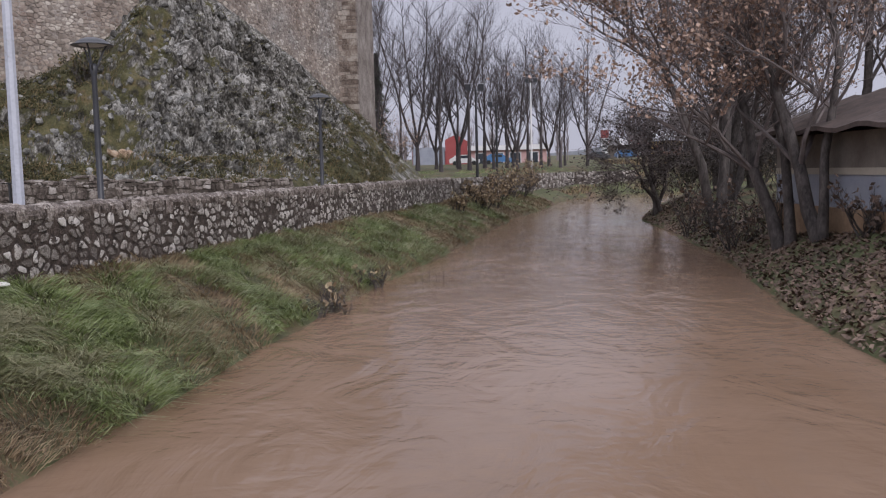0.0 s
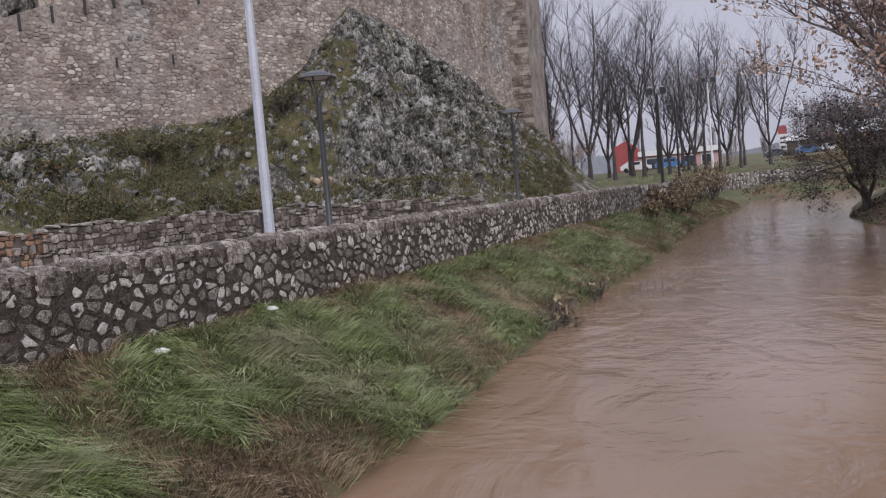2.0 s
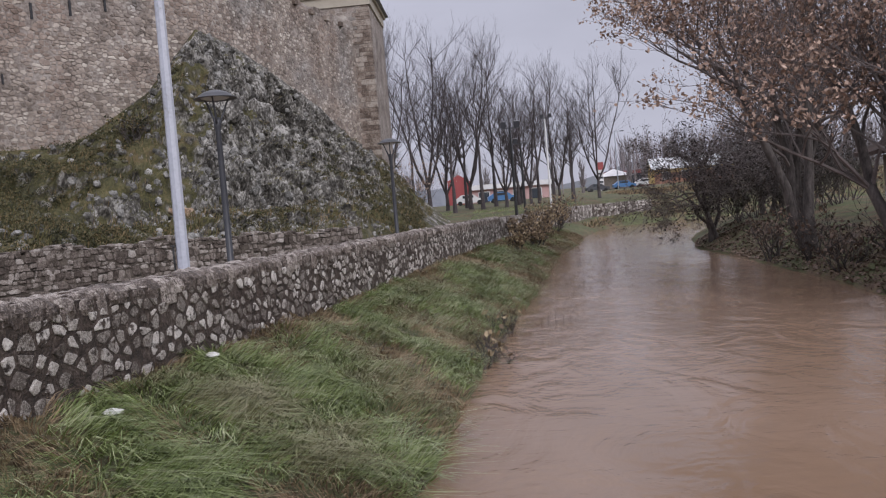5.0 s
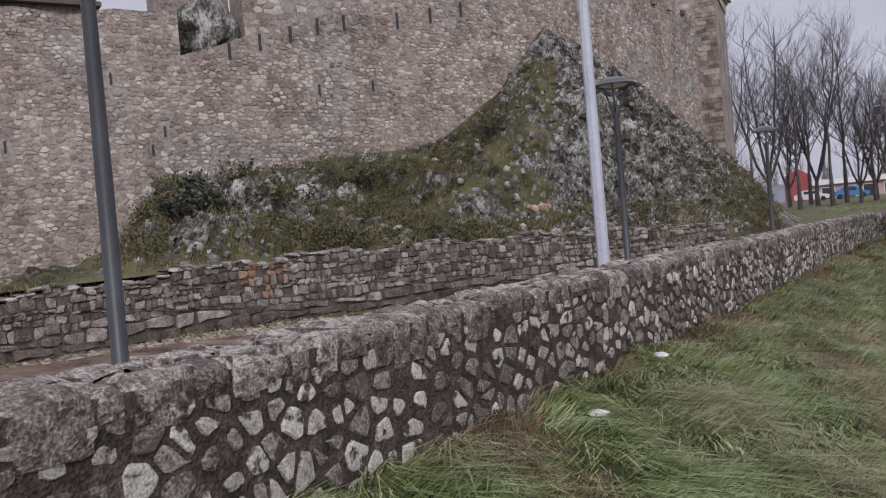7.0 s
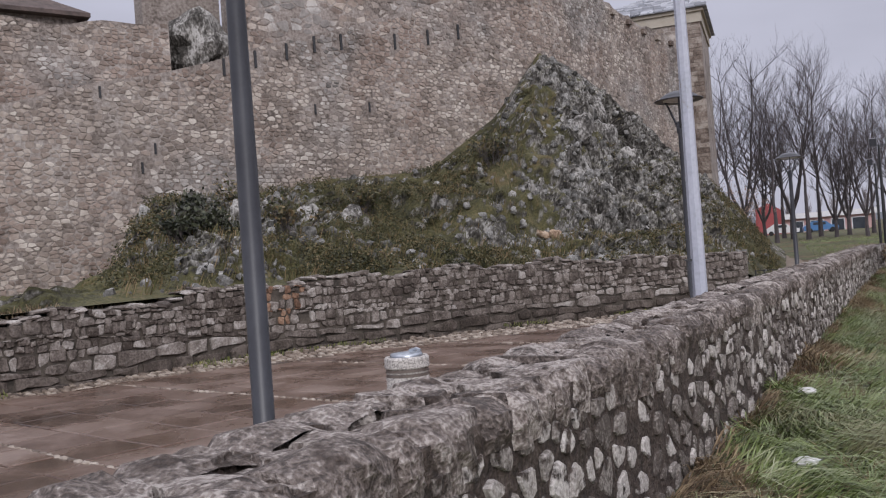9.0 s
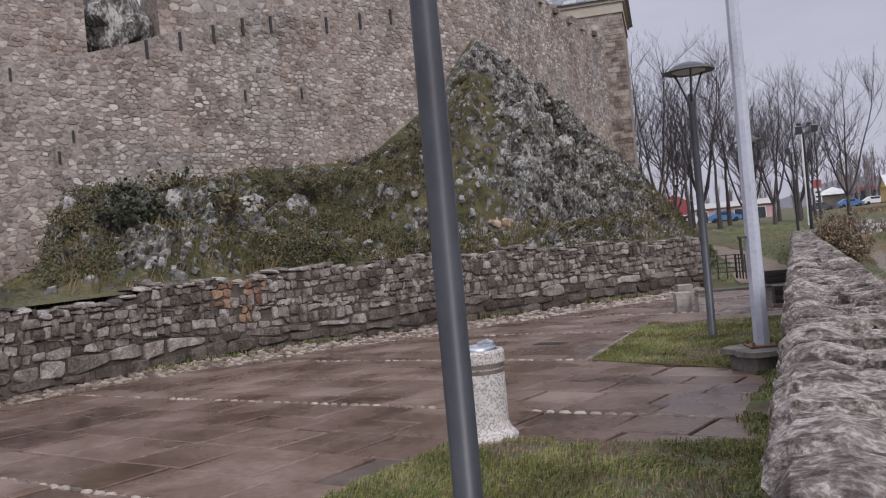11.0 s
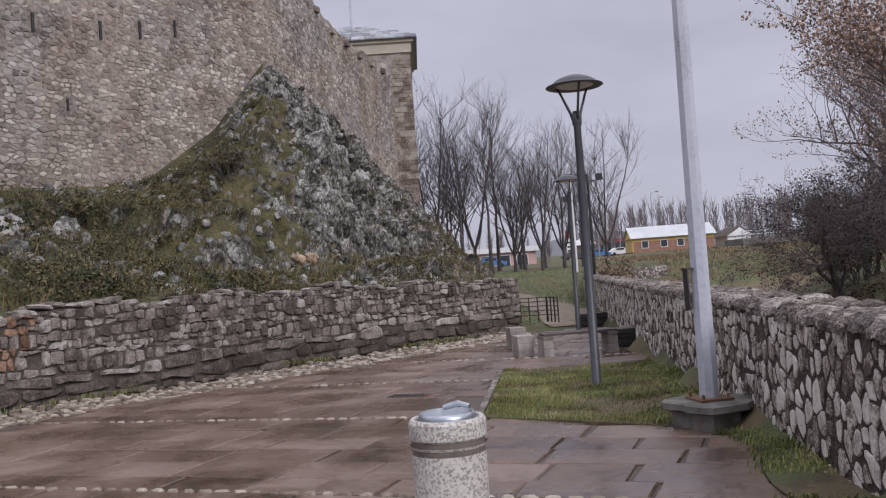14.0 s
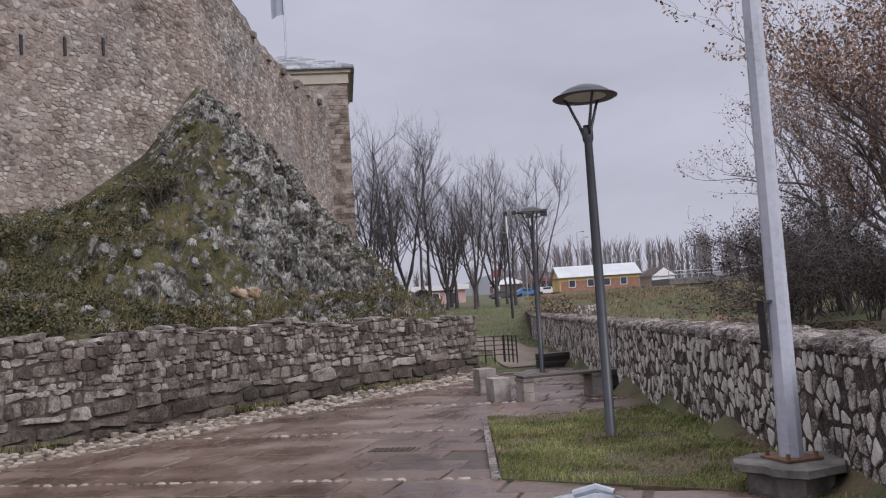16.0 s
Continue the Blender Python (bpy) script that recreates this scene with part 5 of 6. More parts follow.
# bench: stone blocks and a dark slatted seat
def bench(x, y, z, turn):
    t = thing("bench", x, y, z, turn, "stone-block bench with a dark wooden seat", "bench")
    for name, bx in (("end_block", 0.0), ("end_block", 1.32)):
        b = Build()
        b.box(bx - 0.10, -0.22, 0, bx + 0.10, 0.22, 0.18)
        b.box(bx - 0.095, -0.21, 0.186, bx + 0.095, 0.21, 0.36)
        b.box(bx - 0.105, -0.23, 0.364, bx + 0.105, 0.23, 0.42)
        b.make(name, M_BLOCK, t, "pale stacked stone block")
    for k in range(3):
        b = Build()
        b.box(-0.08, -0.2 + k * 0.14, 0.425, 1.42, -0.08 + k * 0.14, 0.465)
        b.make("slat", M_WOOD, t, "dark wet seat slat")
    return t


bench(-7.95, 23.1, -0.1, 8)
for x, y, h, w in ((-8.33, 23.7, 0.44, 0.32), (-8.25, 25.8, 0.48, 0.34)):
    t = thing("stone_block", x, y, -0.12, 8, "pale stacked stone seat block by the bench", "stone block", "stone seat blocks")
    for k in range(3):
        b = Build()
        b.box(-w / 2 - 0.01 * (k == 2), -0.25, k * h / 3 + 0.004, w / 2 + 0.01 * (k == 2), 0.25, (k + 1) * h / 3)
        b.make("course", M_BLOCK, t)


def planter(x, y, z, turn):
    t = thing("planter", x, y, z, turn, "dark wooden planter box standing by the parapet", "planter")
    for k in range(4):
        b = Build()
        b.box(-0.42, -0.24, 0.01 + k * 0.1, 0.42, 0.24, 0.1 + k * 0.1)
        b.make("plank", M_WOOD if k % 2 else M_BLACK, t)
    return t


planter(-5.98, 24.3, -0.12, 8)
planter(-5.4, 31.6, -0.15, 8)
b = Build()
b.lathe([(0.0, 0.0), (0.13, 0.0), (0.17, 0.07), (0.11, 0.14), (0.0, 0.16)], 9)
o = tagged(b.make("plastic_bag", M_REDCAN), "crumpled red plastic bag lying by the planter", "litter")
o.location = (-5.75, 23.6, -0.11)
o.rotation_euler = (0.1, 0, 0.4)
o.scale = (1.3, 0.8, 0.7)


def guard_rail(x, y, z, turn):
    t = thing("guard_rail", x, y, z, turn, "low black iron guard rail across the path", "railing")
    for k in range(4):
        b = Build()
        b.tube([(k * 0.27, 0, 0), (k * 0.27, 0, 0.78)], [0.022, 0.022], 8)
        b.make("post", M_BLACK, t)
    for h in (0.22, 0.36, 0.5, 0.64, 0.76):
        b = Build()
        b.tube([(0, 0, h), (0.81, 0, h)], [0.014, 0.014], 6)
        b.make("rail", M_BLACK, t)
    return t


guard_rail(-7.3, 33.2, 0.0, -6)
guard_rail(-6.47, 33.1, 0.0, -75)

# manhole grate in the paving
t = thing("drain_grate", -10.6, 18.3, float(paving_z(18.3)) + 0.005, -22, "dark iron drain grate set in the paving", "grate")
b = Build()
b.box(-0.3, -0.16, -0.02, 0.3, 0.16, 0.004)
b.make("grid_frame", M_RUST, t)
for k in range(8):
    b = Build()
    b.box(-0.27 + k * 0.07, -0.14, 0.005, -0.235 + k * 0.07, 0.14, 0.014)
    b.make("bar", M_BLACK, t)

# dirt path climbing to the park
b = Build()
pts = [(-5.6, 33.0, 0.9), (-5.3, 38.0, 0.9), (-5.2, 44.0, 0.85), (-5.6, 51.0, 0.8), (-6.8, 60.0, 0.9), (-8.0, 75.0, 1.0)]
v = []
for x, y, w in pts:
    for k in (-1, 1):
        v.append((x + k * w, y, height1(x + k * w, y) + 0.035))
n = len(pts)
dense = []
for i in range(40):
    yy = 33 + 42 * i / 39
    xx, ww = np.interp(yy, [q[1] for q in pts], [q[0] for q in pts]), np.interp(yy, [q[1] for q in pts], [q[2] for q in pts])
    for k in range(5):
        xk = xx + (k - 2) / 2 * ww * (1 + 0.12 * math.sin(yy * 1.3 + k))
        dense.append((xk, yy, height1(xk, yy) + 0.03))
b.add(dense, [(i * 5 + k, i * 5 + k + 1, i * 5 + k + 6, i * 5 + k + 5) for i in range(39) for k in range(4)])
tagged(b.make("path", M_PATH), "trodden earth path across the park lawn", "path", kind="structure")


def floodlight_mast(x, y, z, h, mat, label, heads):
    t = thing("floodlight_mast", x, y, z, 0, label, "mast")
    b = Build()
    b.lathe([(0.0, 0.0), (0.09, 0.0), (0.075, h * 0.6), (0.05, h), (0.0, h)], 10)
    b.make("shaft", mat, t)
    b = Build()
    b.box(-0.42, -0.05, h, 0.42, 0.05, h + 0.07)
    b.make("crossbar", M_GREY_PAINT, t)
    for k in range(heads):
        b = Build()
        x0 = -0.38 + k * 0.7 / max(1, heads - 1)
        b.box(x0 - 0.15, -0.12, h + 0.08, x0 + 0.15, 0.12, h + 0.42, pose(0, 0, 0, 12, 0, 0))
        b.make("lamp_head", M_GREY_PAINT, t, "grey floodlight head")
    return t


floodlight_mast(-1.6, 50.0, 0.45, 5.4, M_BLACK, "dark steel mast carrying two grey floodlights", 2)
floodlight_mast(-0.6, 62.0, 0.8, 5.0, M_BLACK, "slim dark park mast with a single head", 1)
floodlight_mast(2.2, 76.5, 1.2, 7.5, M_WHITEWALL, "pale concrete floodlight mast at the river bend", 2)


# ---------- trees ----------
def branch(b, start, way, length, radius, depth, r, spread, up, sides, kids, tips=None, bend=0.16):
    n = 4 if depth > 2 else 3
    pts, rad, d, p = [start], [radius], Vector(way).normalized(), Vector(start)
    for k in range(n):
        d = (d + Vector((r.uniform(-1, 1), r.uniform(-1, 1), r.uniform(-0.6, 0.9) + up)) * bend).normalized()
        p = p + d * (length / n)
        pts.append(p.copy())
        rad.append(radius * (1 - 0.62 * (k + 1) / n))
    b.tube(pts, rad, sides if depth > 2 else 3, caps=False)
    if depth <= 1:
        if tips is not None:
            tips.extend(pts[1:])
        return
    for k in range(kids[depth]):
        t = r.uniform(0.3, 1.0) if k else 1.0
        i = min(n - 1, int(t * n))
        f = t * n - i
        q = pts[i].lerp(pts[i + 1], min(1, f))
        side = Vector((r.uniform(-1, 1), r.uniform(-1, 1), r.uniform(-0.2, 0.7))).normalized()
        w = (d * (1 - spread) + side * spread + Vector((0, 0, up * 0.5))).normalized()
        branch(b, q, w, length * r.uniform(0.45, 0.72), max(0.006, rad[i] * r.uniform(0.5, 0.7)), depth - 1, r, spread, up, sides, kids, tips, bend)


def bare_tree(seed, h, fork):
    """Slender winter tree: one to four leaders that carry rising side branches."""
    r = random.Random(seed)
    trunk, crown = Build(), Build()
    base = h * (0.14 if fork else 0.22)
    leaders = 4 if fork else r.choice((1, 1, 2))
    trunk.tube([(0, 0, -0.3), (r.uniform(-0.06, 0.06), 0, base * 0.5), (0, 0, base)], [0.24, 0.18, 0.15], 7, caps=False)
    for q in range(leaders):
        w = 6.283 * q / leaders + r.uniform(-0.5, 0.5)
        out = h * (0.0 if leaders == 1 else r.uniform(0.03, 0.07) if not fork else r.uniform(0.14, 0.24))
        top = h * (1.0 if q == 0 else r.uniform(0.8, 0.98))
        pts, rad = [], []
        for k in range(9):
            t = k / 8
            d = out * t ** 0.7
            pts.append(Vector((d * math.cos(w) + r.uniform(-0.12, 0.12) * (0 < k), d * math.sin(w) + r.uniform(-0.12, 0.12) * (0 < k), base - 0.05 + (top - base) * t)))
            rad.append(0.125 * (1 - t) ** 0.85 * (1 if leaders < 3 else 0.85) + 0.014)
        trunk.tube(pts, rad, 6, caps=False)
        for k in range(22 if leaders < 3 else 15):
            t = r.uniform(0.18, 0.98)
            i = min(7, int(t * 8))
            p = pts[i].lerp(pts[i + 1], t * 8 - i)
            a = r.uniform(0, 6.283)
            branch(crown, p, (math.cos(a), math.sin(a), r.uniform(0.7, 1.6)), h * 0.27 * (1.12 - t * 0.6) * r.uniform(0.7, 1.2), max(0.03, rad[i] * 0.45), 3, r, 0.45, 0.18, 4, {3: 5, 2: 4}, None, 0.22)
    return trunk.mesh("trunk", M_FARBARK), crown.mesh("crown", M_FARBARK)


TREES = [bare_tree(200 + k, h, k in (0, 3)) for k, h in enumerate((14.5, 12.5, 13.5, 12.0, 11.0))]


def place_tree(x, y, k, turn, size, label="bare leafless park tree with dark fine twigs"):
    t = thing("tree", x, y, height1(x, y), turn, label, "tree", "bare park trees")
    for nm, me in zip(("trunk", "crown"), TREES[k]):
        o = new(nm, me)
        o.parent = t
    t.scale = (size, size, size)


ROW = [(-12.5, 84, 0.72), (-10.2, 88, 0.74), (-9.0, 92, 0.95), (-7.4, 96, 0.8), (-6.3, 88, 0.8), (-4.8, 94, 0.88), (-3.6, 90, 0.84), (-2.2, 97, 0.86), (-1.2, 91, 0.78), (0.2, 95, 0.86), (1.2, 89, 0.76), (2.4, 96, 0.8), (3.6, 91, 0.76), (4.7, 98, 0.8), (5.6, 92, 0.74), (8.6, 95, 0.78), (-14.5, 96, 0.95), (-5.5, 104, 0.85), (0.9, 105, 0.8), (6.8, 103, 0.7), (-17, 104, 1.0)]
for k, (x, y, s) in enumerate(ROW):
    place_tree(x, y, 0 if k in (2, 15) else k % 5, (k * 67) % 360, s * (1.3 if x < -2 else 1.17))


def leafy_tree(name, x, y, trunks, seed, size, leaves, leaf_mat, label, droop=0.0, leaf=0.09, twigs=True, kids=None):
    """A bank tree: leaning trunks, limbs, twigs and loose withered leaves."""
    r = random.Random(seed)
    z = height1(x, y)
    t = thing(name, x, y, z, 0, label, "tree")
    b, tips = Build(), []
    tr = Build()
    for (ax, ay, az), rad in trunks:
        base = Vector((r.uniform(-0.25, 0.25), r.uniform(-0.25, 0.25), -0.25))
        end = Vector((ax, ay, az))
        pts = [base.lerp(end, k / 5) + Vector((r.uniform(-0.1, 0.1), r.uniform(-0.1, 0.1), 0)) * (0 < k) for k in range(6)]
        tr.tube(pts, [rad * (1.0 - 0.09 * k) if k else rad * 1.3 for k in range(6)], 10, caps=False)
        way = (end - base).normalized()
        for k in range(8):
            q = pts[5] if k == 0 else pts[r.randrange(2, 6)]
            side = Vector((r.uniform(-1, 1), r.uniform(-1, 1), r.uniform(-0.1, 0.8) - droop)).normalized()
            branch(b, q, way * 0.45 + side * 0.8, size * r.uniform(0.55, 1.0), rad * 0.36, 4, r, 0.5, 0.06 - droop * 0.6, 5, kids or {4: 6, 3: 5, 2: 4}, tips, 0.3)
    tr.make("trunk", M_BARK, t, smooth=True)
    b.make("crown", M_TWIG, t, "grey-brown twiggy limbs")
    if leaves:
        lv = Build()
        vs, fs = [], []
        for k in range(leaves):
            p = tips[r.randrange(len(tips))]
            c = p + Vector((r.gauss(0, 0.10), r.gauss(0, 0.10), r.gauss(-0.04, 0.08)))
            a = Vector((r.uniform(-1, 1), r.uniform(-1, 1), r.uniform(-1, 1))).normalized() * leaf * r.uniform(0.6, 1.2)
            d = a.cross(Vector((r.uniform(-1, 1), r.uniform(-1, 1), r.uniform(-1, 1)))).normalized() * leaf * r.uniform(0.4, 0.7)
            i = len(vs)
            vs += [tuple(c - a), tuple(c + d), tuple(c + a), tuple(c - d)]
            fs.append((i, i + 1, i + 2, i + 3))
        lv.add(vs, fs)
        o = lv.make("foliage", leaf_mat, t, "thin withered brown leaves")
    return t


leafy_tree("tree", 6.45, 22.5, [((-1.0, 1.6, 4.9), 0.16), ((-0.1, 1.2, 5.8), 0.13)], 5, 3.6, 9000, M_LEAF, "leaning bank tree reaching over the river with russet leaves", leaf=0.07)
leafy_tree("tree", 6.8, 20.9, [((-0.7, 1.7, 4.4), 0.17), ((0.5, 0.6, 5.0), 0.12)], 6, 3.2, 1500, M_LEAF, "dark crooked twin-stemmed tree on the bank", leaf=0.07)
leafy_tree("tree", 6.9, 29.5, [((-1.9, 0.3, 5.2), 0.17), ((0.3, 0.6, 6.5), 0.18)], 8, 4.3, 15000, M_LEAF, "spreading bank tree still holding russet leaves", leaf=0.07)
leafy_tree("tree", 8.6, 36.0, [((-0.6, 0.2, 5.5), 0.2), ((0.8, 0.6, 6.0), 0.2), ((1.5, 0.4, 5.5), 0.15)], 9, 4.2, 5000, M_LEAF, "dark multi-stemmed bank tree with some russet leaves", leaf=0.07)
leafy_tree("tree", 12.5, 47.0, [((-0.5, 0.2, 6.0), 0.2), ((1.2, 0.4, 6.5), 0.18)], 12, 4.4, 5000, M_LEAF, "tall river-bank tree with russet leaves", leaf=0.08)
leafy_tree("tree", 10.8, 29.0, [((0.4, 0.5, 6.0), 0.18), ((1.6, 0.4, 5.5), 0.14)], 13, 3.8, 2500, M_LEAF, "grey bank tree behind the shed with sparse leaves", leaf=0.07)
leafy_tree("willow_thicket", 6.9, 41.6, [((-0.9, -0.3, 2.6), 0.12), ((-0.4, 0.3, 3.4), 0.12), ((0.6, 0.2, 3.2), 0.1), ((-1.2, 0.5, 2.1), 0.09)], 10, 2.3, 5000, M_DEADTWIG, "dark drooping thicket hanging into the flooded river", droop=0.45, leaf=0.06, kids={4: 7, 3: 6, 2: 4})
leafy_tree("willow_thicket", 10.8, 46.5, [((-0.8, -0.3, 3.0), 0.14), ((0.9, 0.3, 3.2), 0.12), ((0.2, 0.2, 3.4), 0.12)], 14, 2.6, 4000, M_DEADTWIG, "dark ivy-grown thicket beneath the bank trees", droop=0.2, leaf=0.07, kids={4: 7, 3: 6, 2: 4})


# ---------- buildings ----------
def window_set(t, spots, plane_y, w, h, sill_z):
    for x in spots:
        win = Build()
        win.box(x - w / 2, plane_y - 0.06, sill_z, x + w / 2, plane_y + 0.05, sill_z + h)
        o = win.make("window", M_WHITEWALL, t, "white-framed window")
        g = Build()
        g.box(x - w / 2 + 0.12, plane_y - 0.09, sill_z + 0.12, x + w / 2 - 0.12, plane_y - 0.05, sill_z + h - 0.12)
        g.make("pane", M_GLASS, o)


# shed on the far bank
shed = thing("shed", 7.3, 21.5, 0.15, 94.5, "low bank-side shed with blue-grey paint and a sagging tiled roof", "shed")
for z0, z1, mat, dy, nm, lb in ((-0.4, 0.38, M_OCHREWALL, 0.06, "plinth", "crumbling ochre plinth"), (0.38, 1.12, M_BLUEWALL, 0.0, "lower_panel", "blue-grey painted panel"), (1.12, 1.27, M_PLASTER, 0.03, "band", "pale horizontal band"), (1.27, 2.05, M_GREYWALL, 0.0, "upper_panel", "stained grey-brown upper wall")):
    b = Build()
    b.box(-9.0, -4.0, z0, 3.4, dy, z1)
    b.make(nm, mat, shed, lb)
b = Build()
v = []
for i in range(30):
    x = -9.4 + 13.2 * i / 29
    zz = 2.06 + 0.05 * math.sin(i * 1.3)
    v += [(x, 0.55, zz), (x, 0.55, zz + 0.10), (x, -2.2, zz + 1.1), (x, -4.4, zz + 0.1)]
b.add(v, [(4 * i + k, 4 * i + 4 + k, 4 * i + 5 + k, 4 * i + 1 + k) for i in range(29) for k in range(3)] + [(0, 1, 2, 3), (119, 118, 117, 116)])
b.make("roof", M_TILE, shed, "sagging dark tiled roof")
big = thing("house", 13.5, 21.0, 0.4, 94.5, "grey two-storey house behind the bank trees", "house")
b = Build()
b.box(-9, -6, 0, 8, 0, 5.2)
b.make("wall", M_GREYWALL, big)
b = Build()
b.add([(-9.6, 0.6, 5.2), (8.6, 0.6, 5.2), (8.6, -6.6, 5.2), (-9.6, -6.6, 5.2), (-9.6, -3, 7.0), (8.6, -3, 7.0)], [(0, 1, 5, 4), (2, 3, 4, 5), (1, 2, 5), (3, 0, 4), (3, 2, 1, 0)])
b.make("roof", M_TILE, big, "dark tiled gable roof")
window_set(big, (-6, -2, 2, 6), 0.05, 1.2, 1.3, 3.0)

# red and white store beyond the park
store = thing("store", -4.0, 130, 1.9, 0, "long low store with red gable, pink wall and white fascia", "store")
b = Build()
b.box(-9.5, 0, 0, 10, 12, 2.5)
b.make("wall", M_PINK, store)
b = Build()
b.box(-1.5, -0.6, 2.4, 10.5, 0, 3.1)
b.make("fascia", M_WHITEWALL, store, "long white fascia")
b = Build()
b.add([(-4.6, -0.8, 0), (-1.4, -0.8, 0), (-1.4, -0.8, 3.8), (-3.0, -0.8, 4.8), (-4.6, -0.8, 4.0), (-4.6, 6, 0), (-1.4, 6, 0), (-1.4, 6, 3.8), (-3.0, 6, 4.8), (-4.6, 6, 4.0)], [(0, 1, 2, 3, 4), (9, 8, 7, 6, 5), (0, 5, 6, 1), (1, 6, 7, 2), (2, 7, 8, 3), (3, 8, 9, 4), (4, 9, 5, 0)])
b.make("gable", M_RED, store, "bright red gable front")
b = Build()
b.box(-9.3, -0.5, 0, -4.7, 0, 3.0)
b.make("shutter", M_BLUEWALL, store, "pale blue-grey panel")
window_set(store, (0.5, 3, 5.5, 8), -0.02, 1.7, 1.7, 0.4)

kiosk = thing("kiosk", 29, 200, 3.4, 0, "red shop with wide glazing beside the road", "shop")
b = Build()
b.box(-4, 0, 0, 8, 8, 2.6)
b.make("wall", M_RED, kiosk)
b = Build()
b.box(-1.5, -0.12, 0.5, 7, 0, 2.1)
b.make("window", M_GLASS, kiosk, "wide dark shop window")
pav = thing("pavilion", 24.5, 195, 3.3, 0, "small grey pavilion with a white tent roof", "pavilion")
b = Build()
b.box(-2.2, -2, 0, 2.2, 2, 1.9)
b.make("wall", M_GREYWALL, pav)
b = Build()
b.add([(-2.6, -2.4, 1.9), (2.6, -2.4, 1.9), (2.6, 2.4, 1.9), (-2.6, 2.4, 1.9), (0, 0, 3.0)], [(0, 1, 4), (1, 2, 4), (2, 3, 4), (3, 0, 4), (3, 2, 1, 0)])
b.make("roof", M_WHITEWALL, pav, "white tent roof")
totem = thing("sign_pillar", 21.0, 190, 3.2, 0, "white roadside sign pillar with dark bars and a red top", "sign")
b = Build()
b.box(-0.45, -0.15, 0, 0.45, 0.15, 3.0)
b.make("panel", M_WHITEWALL, totem)
b = Build()
b.box(-0.55, -0.18, 3.0, 0.55, 0.18, 4.1)
b.make("top_panel", M_RED, totem)
for k in range(4):
    b = Build()
    b.box(-0.35, -0.18, 0.5 + k * 0.6, 0.35, -0.15, 0.75 + k * 0.6)
    b.make("lettering_bar", M_GLASS, totem)

for o in (kiosk, pav, totem):
    o.scale = (1.45, 1.45, 1.45)
yh = thing("house", 31.3, 150, 3.3, -4, "long single-storey yellow house with a pale metal roof", "house")
b = Build()
b.box(-6.6, 0, -1.2, 6.6, 7, 2.2)
b.make("wall", M_BRICK, yh)
b = Build()
b.box(-6.65, -0.05, 1.6, 6.65, 7.05, 2.3)
b.make("frieze", M_YELLOW, yh, "yellow rendered frieze")
b = Build()
b.add([(-6.7, -0.05, 0), (-6.7, 7.05, 0), (-6.7, 7.05, 2.3), (-6.7, 3.5, 4.1), (-6.7, -0.05, 2.3), (-6.5, -0.05, 0), (-6.5, 7.05, 0), (-6.5, 7.05, 2.3), (-6.5, 3.5, 4.1), (-6.5, -0.05, 2.3)], [(0, 4, 3, 2, 1), (5, 6, 7, 8, 9), (0, 5, 9, 4), (1, 2, 7, 6), (3, 4, 9, 8), (2, 3, 8, 7)])
b.make("gable", M_YELLOW, yh, "yellow gable end")
b = Build()
b.add([(-7.0, -0.7, 2.2), (7.0, -0.7, 2.2), (7.0, 3.5, 4.2), (-7.0, 3.5, 4.2), (7.0, 7.7, 2.2), (-7.0, 7.7, 2.2)], [(0, 1, 2, 3), (3, 2, 4, 5), (0, 5, 4, 1)])
b.make("roof", M_ROOF, yh, "pale grey metal roof")
window_set(yh, (-4.6, -1.5, 1.2, 4.0), -0.02, 1.2, 1.3, 0.5)

cot = thing("cottage", 43.0, 152, 3.7, 10, "small white cottage with a dark gable roof", "cottage")
b = Build()
b.box(-3, 0, -1.5, 3, 5, 1.6)
b.add([(-3.3, -0.43, 1.45), (3.3, -0.43, 1.45), (0, -0.43, 3.2), (-3.3, -0.3, 1.45), (3.3, -0.3, 1.45), (0, -0.3, 3.2)], [(0, 1, 2), (5, 4, 3), (0, 3, 4, 1), (1, 4, 5, 2), (2, 5, 3, 0)])
b.make("wall", M_WHITEWALL, cot)
b = Build()
b.add([(-3.5, -0.4, 1.5), (3.5, -0.4, 1.5), (3.5, 5.4, 1.5), (-3.5, 5.4, 1.5), (0, -0.4, 3.4), (0, 5.4, 3.4)], [(0, 4, 5, 3), (1, 2, 5, 4), (0, 1, 4), (2, 3, 5), (3, 2, 1, 0)])
b.make("roof", M_TILE, cot, "dark gable roof")

cot.scale = (0.72, 0.8, 0.8)

road_bridge = thing("road_bridge", 46, 118, 0.65, 2, "concrete road bridge with a steel railing over the river", "bridge")
b = Build()
b.box(-16, -2, 2.2, 60, 4, 3.0)
b.make("deck", M_DARK_CONC, road_bridge)
for x in (-10, 6, 24):
    b = Build()
    b.box(x - 0.6, -1.5, -2.2, x + 0.6, 3.5, 2.2)
    b.make("pier", M_DARK_CONC, road_bridge)
for k in range(38):
    b = Build()
    b.box(-16 + k * 2, -1.95, 3.0, -15.9 + k * 2, -1.85, 3.9)
    b.make("rail_post", M_STEEL, road_bridge)
for h in (3.45, 3.88):
    b = Build()
    b.box(-16, -1.95, h, 60, -1.87, h + 0.09)
    b.make("rail", M_STEEL, road_bridge)


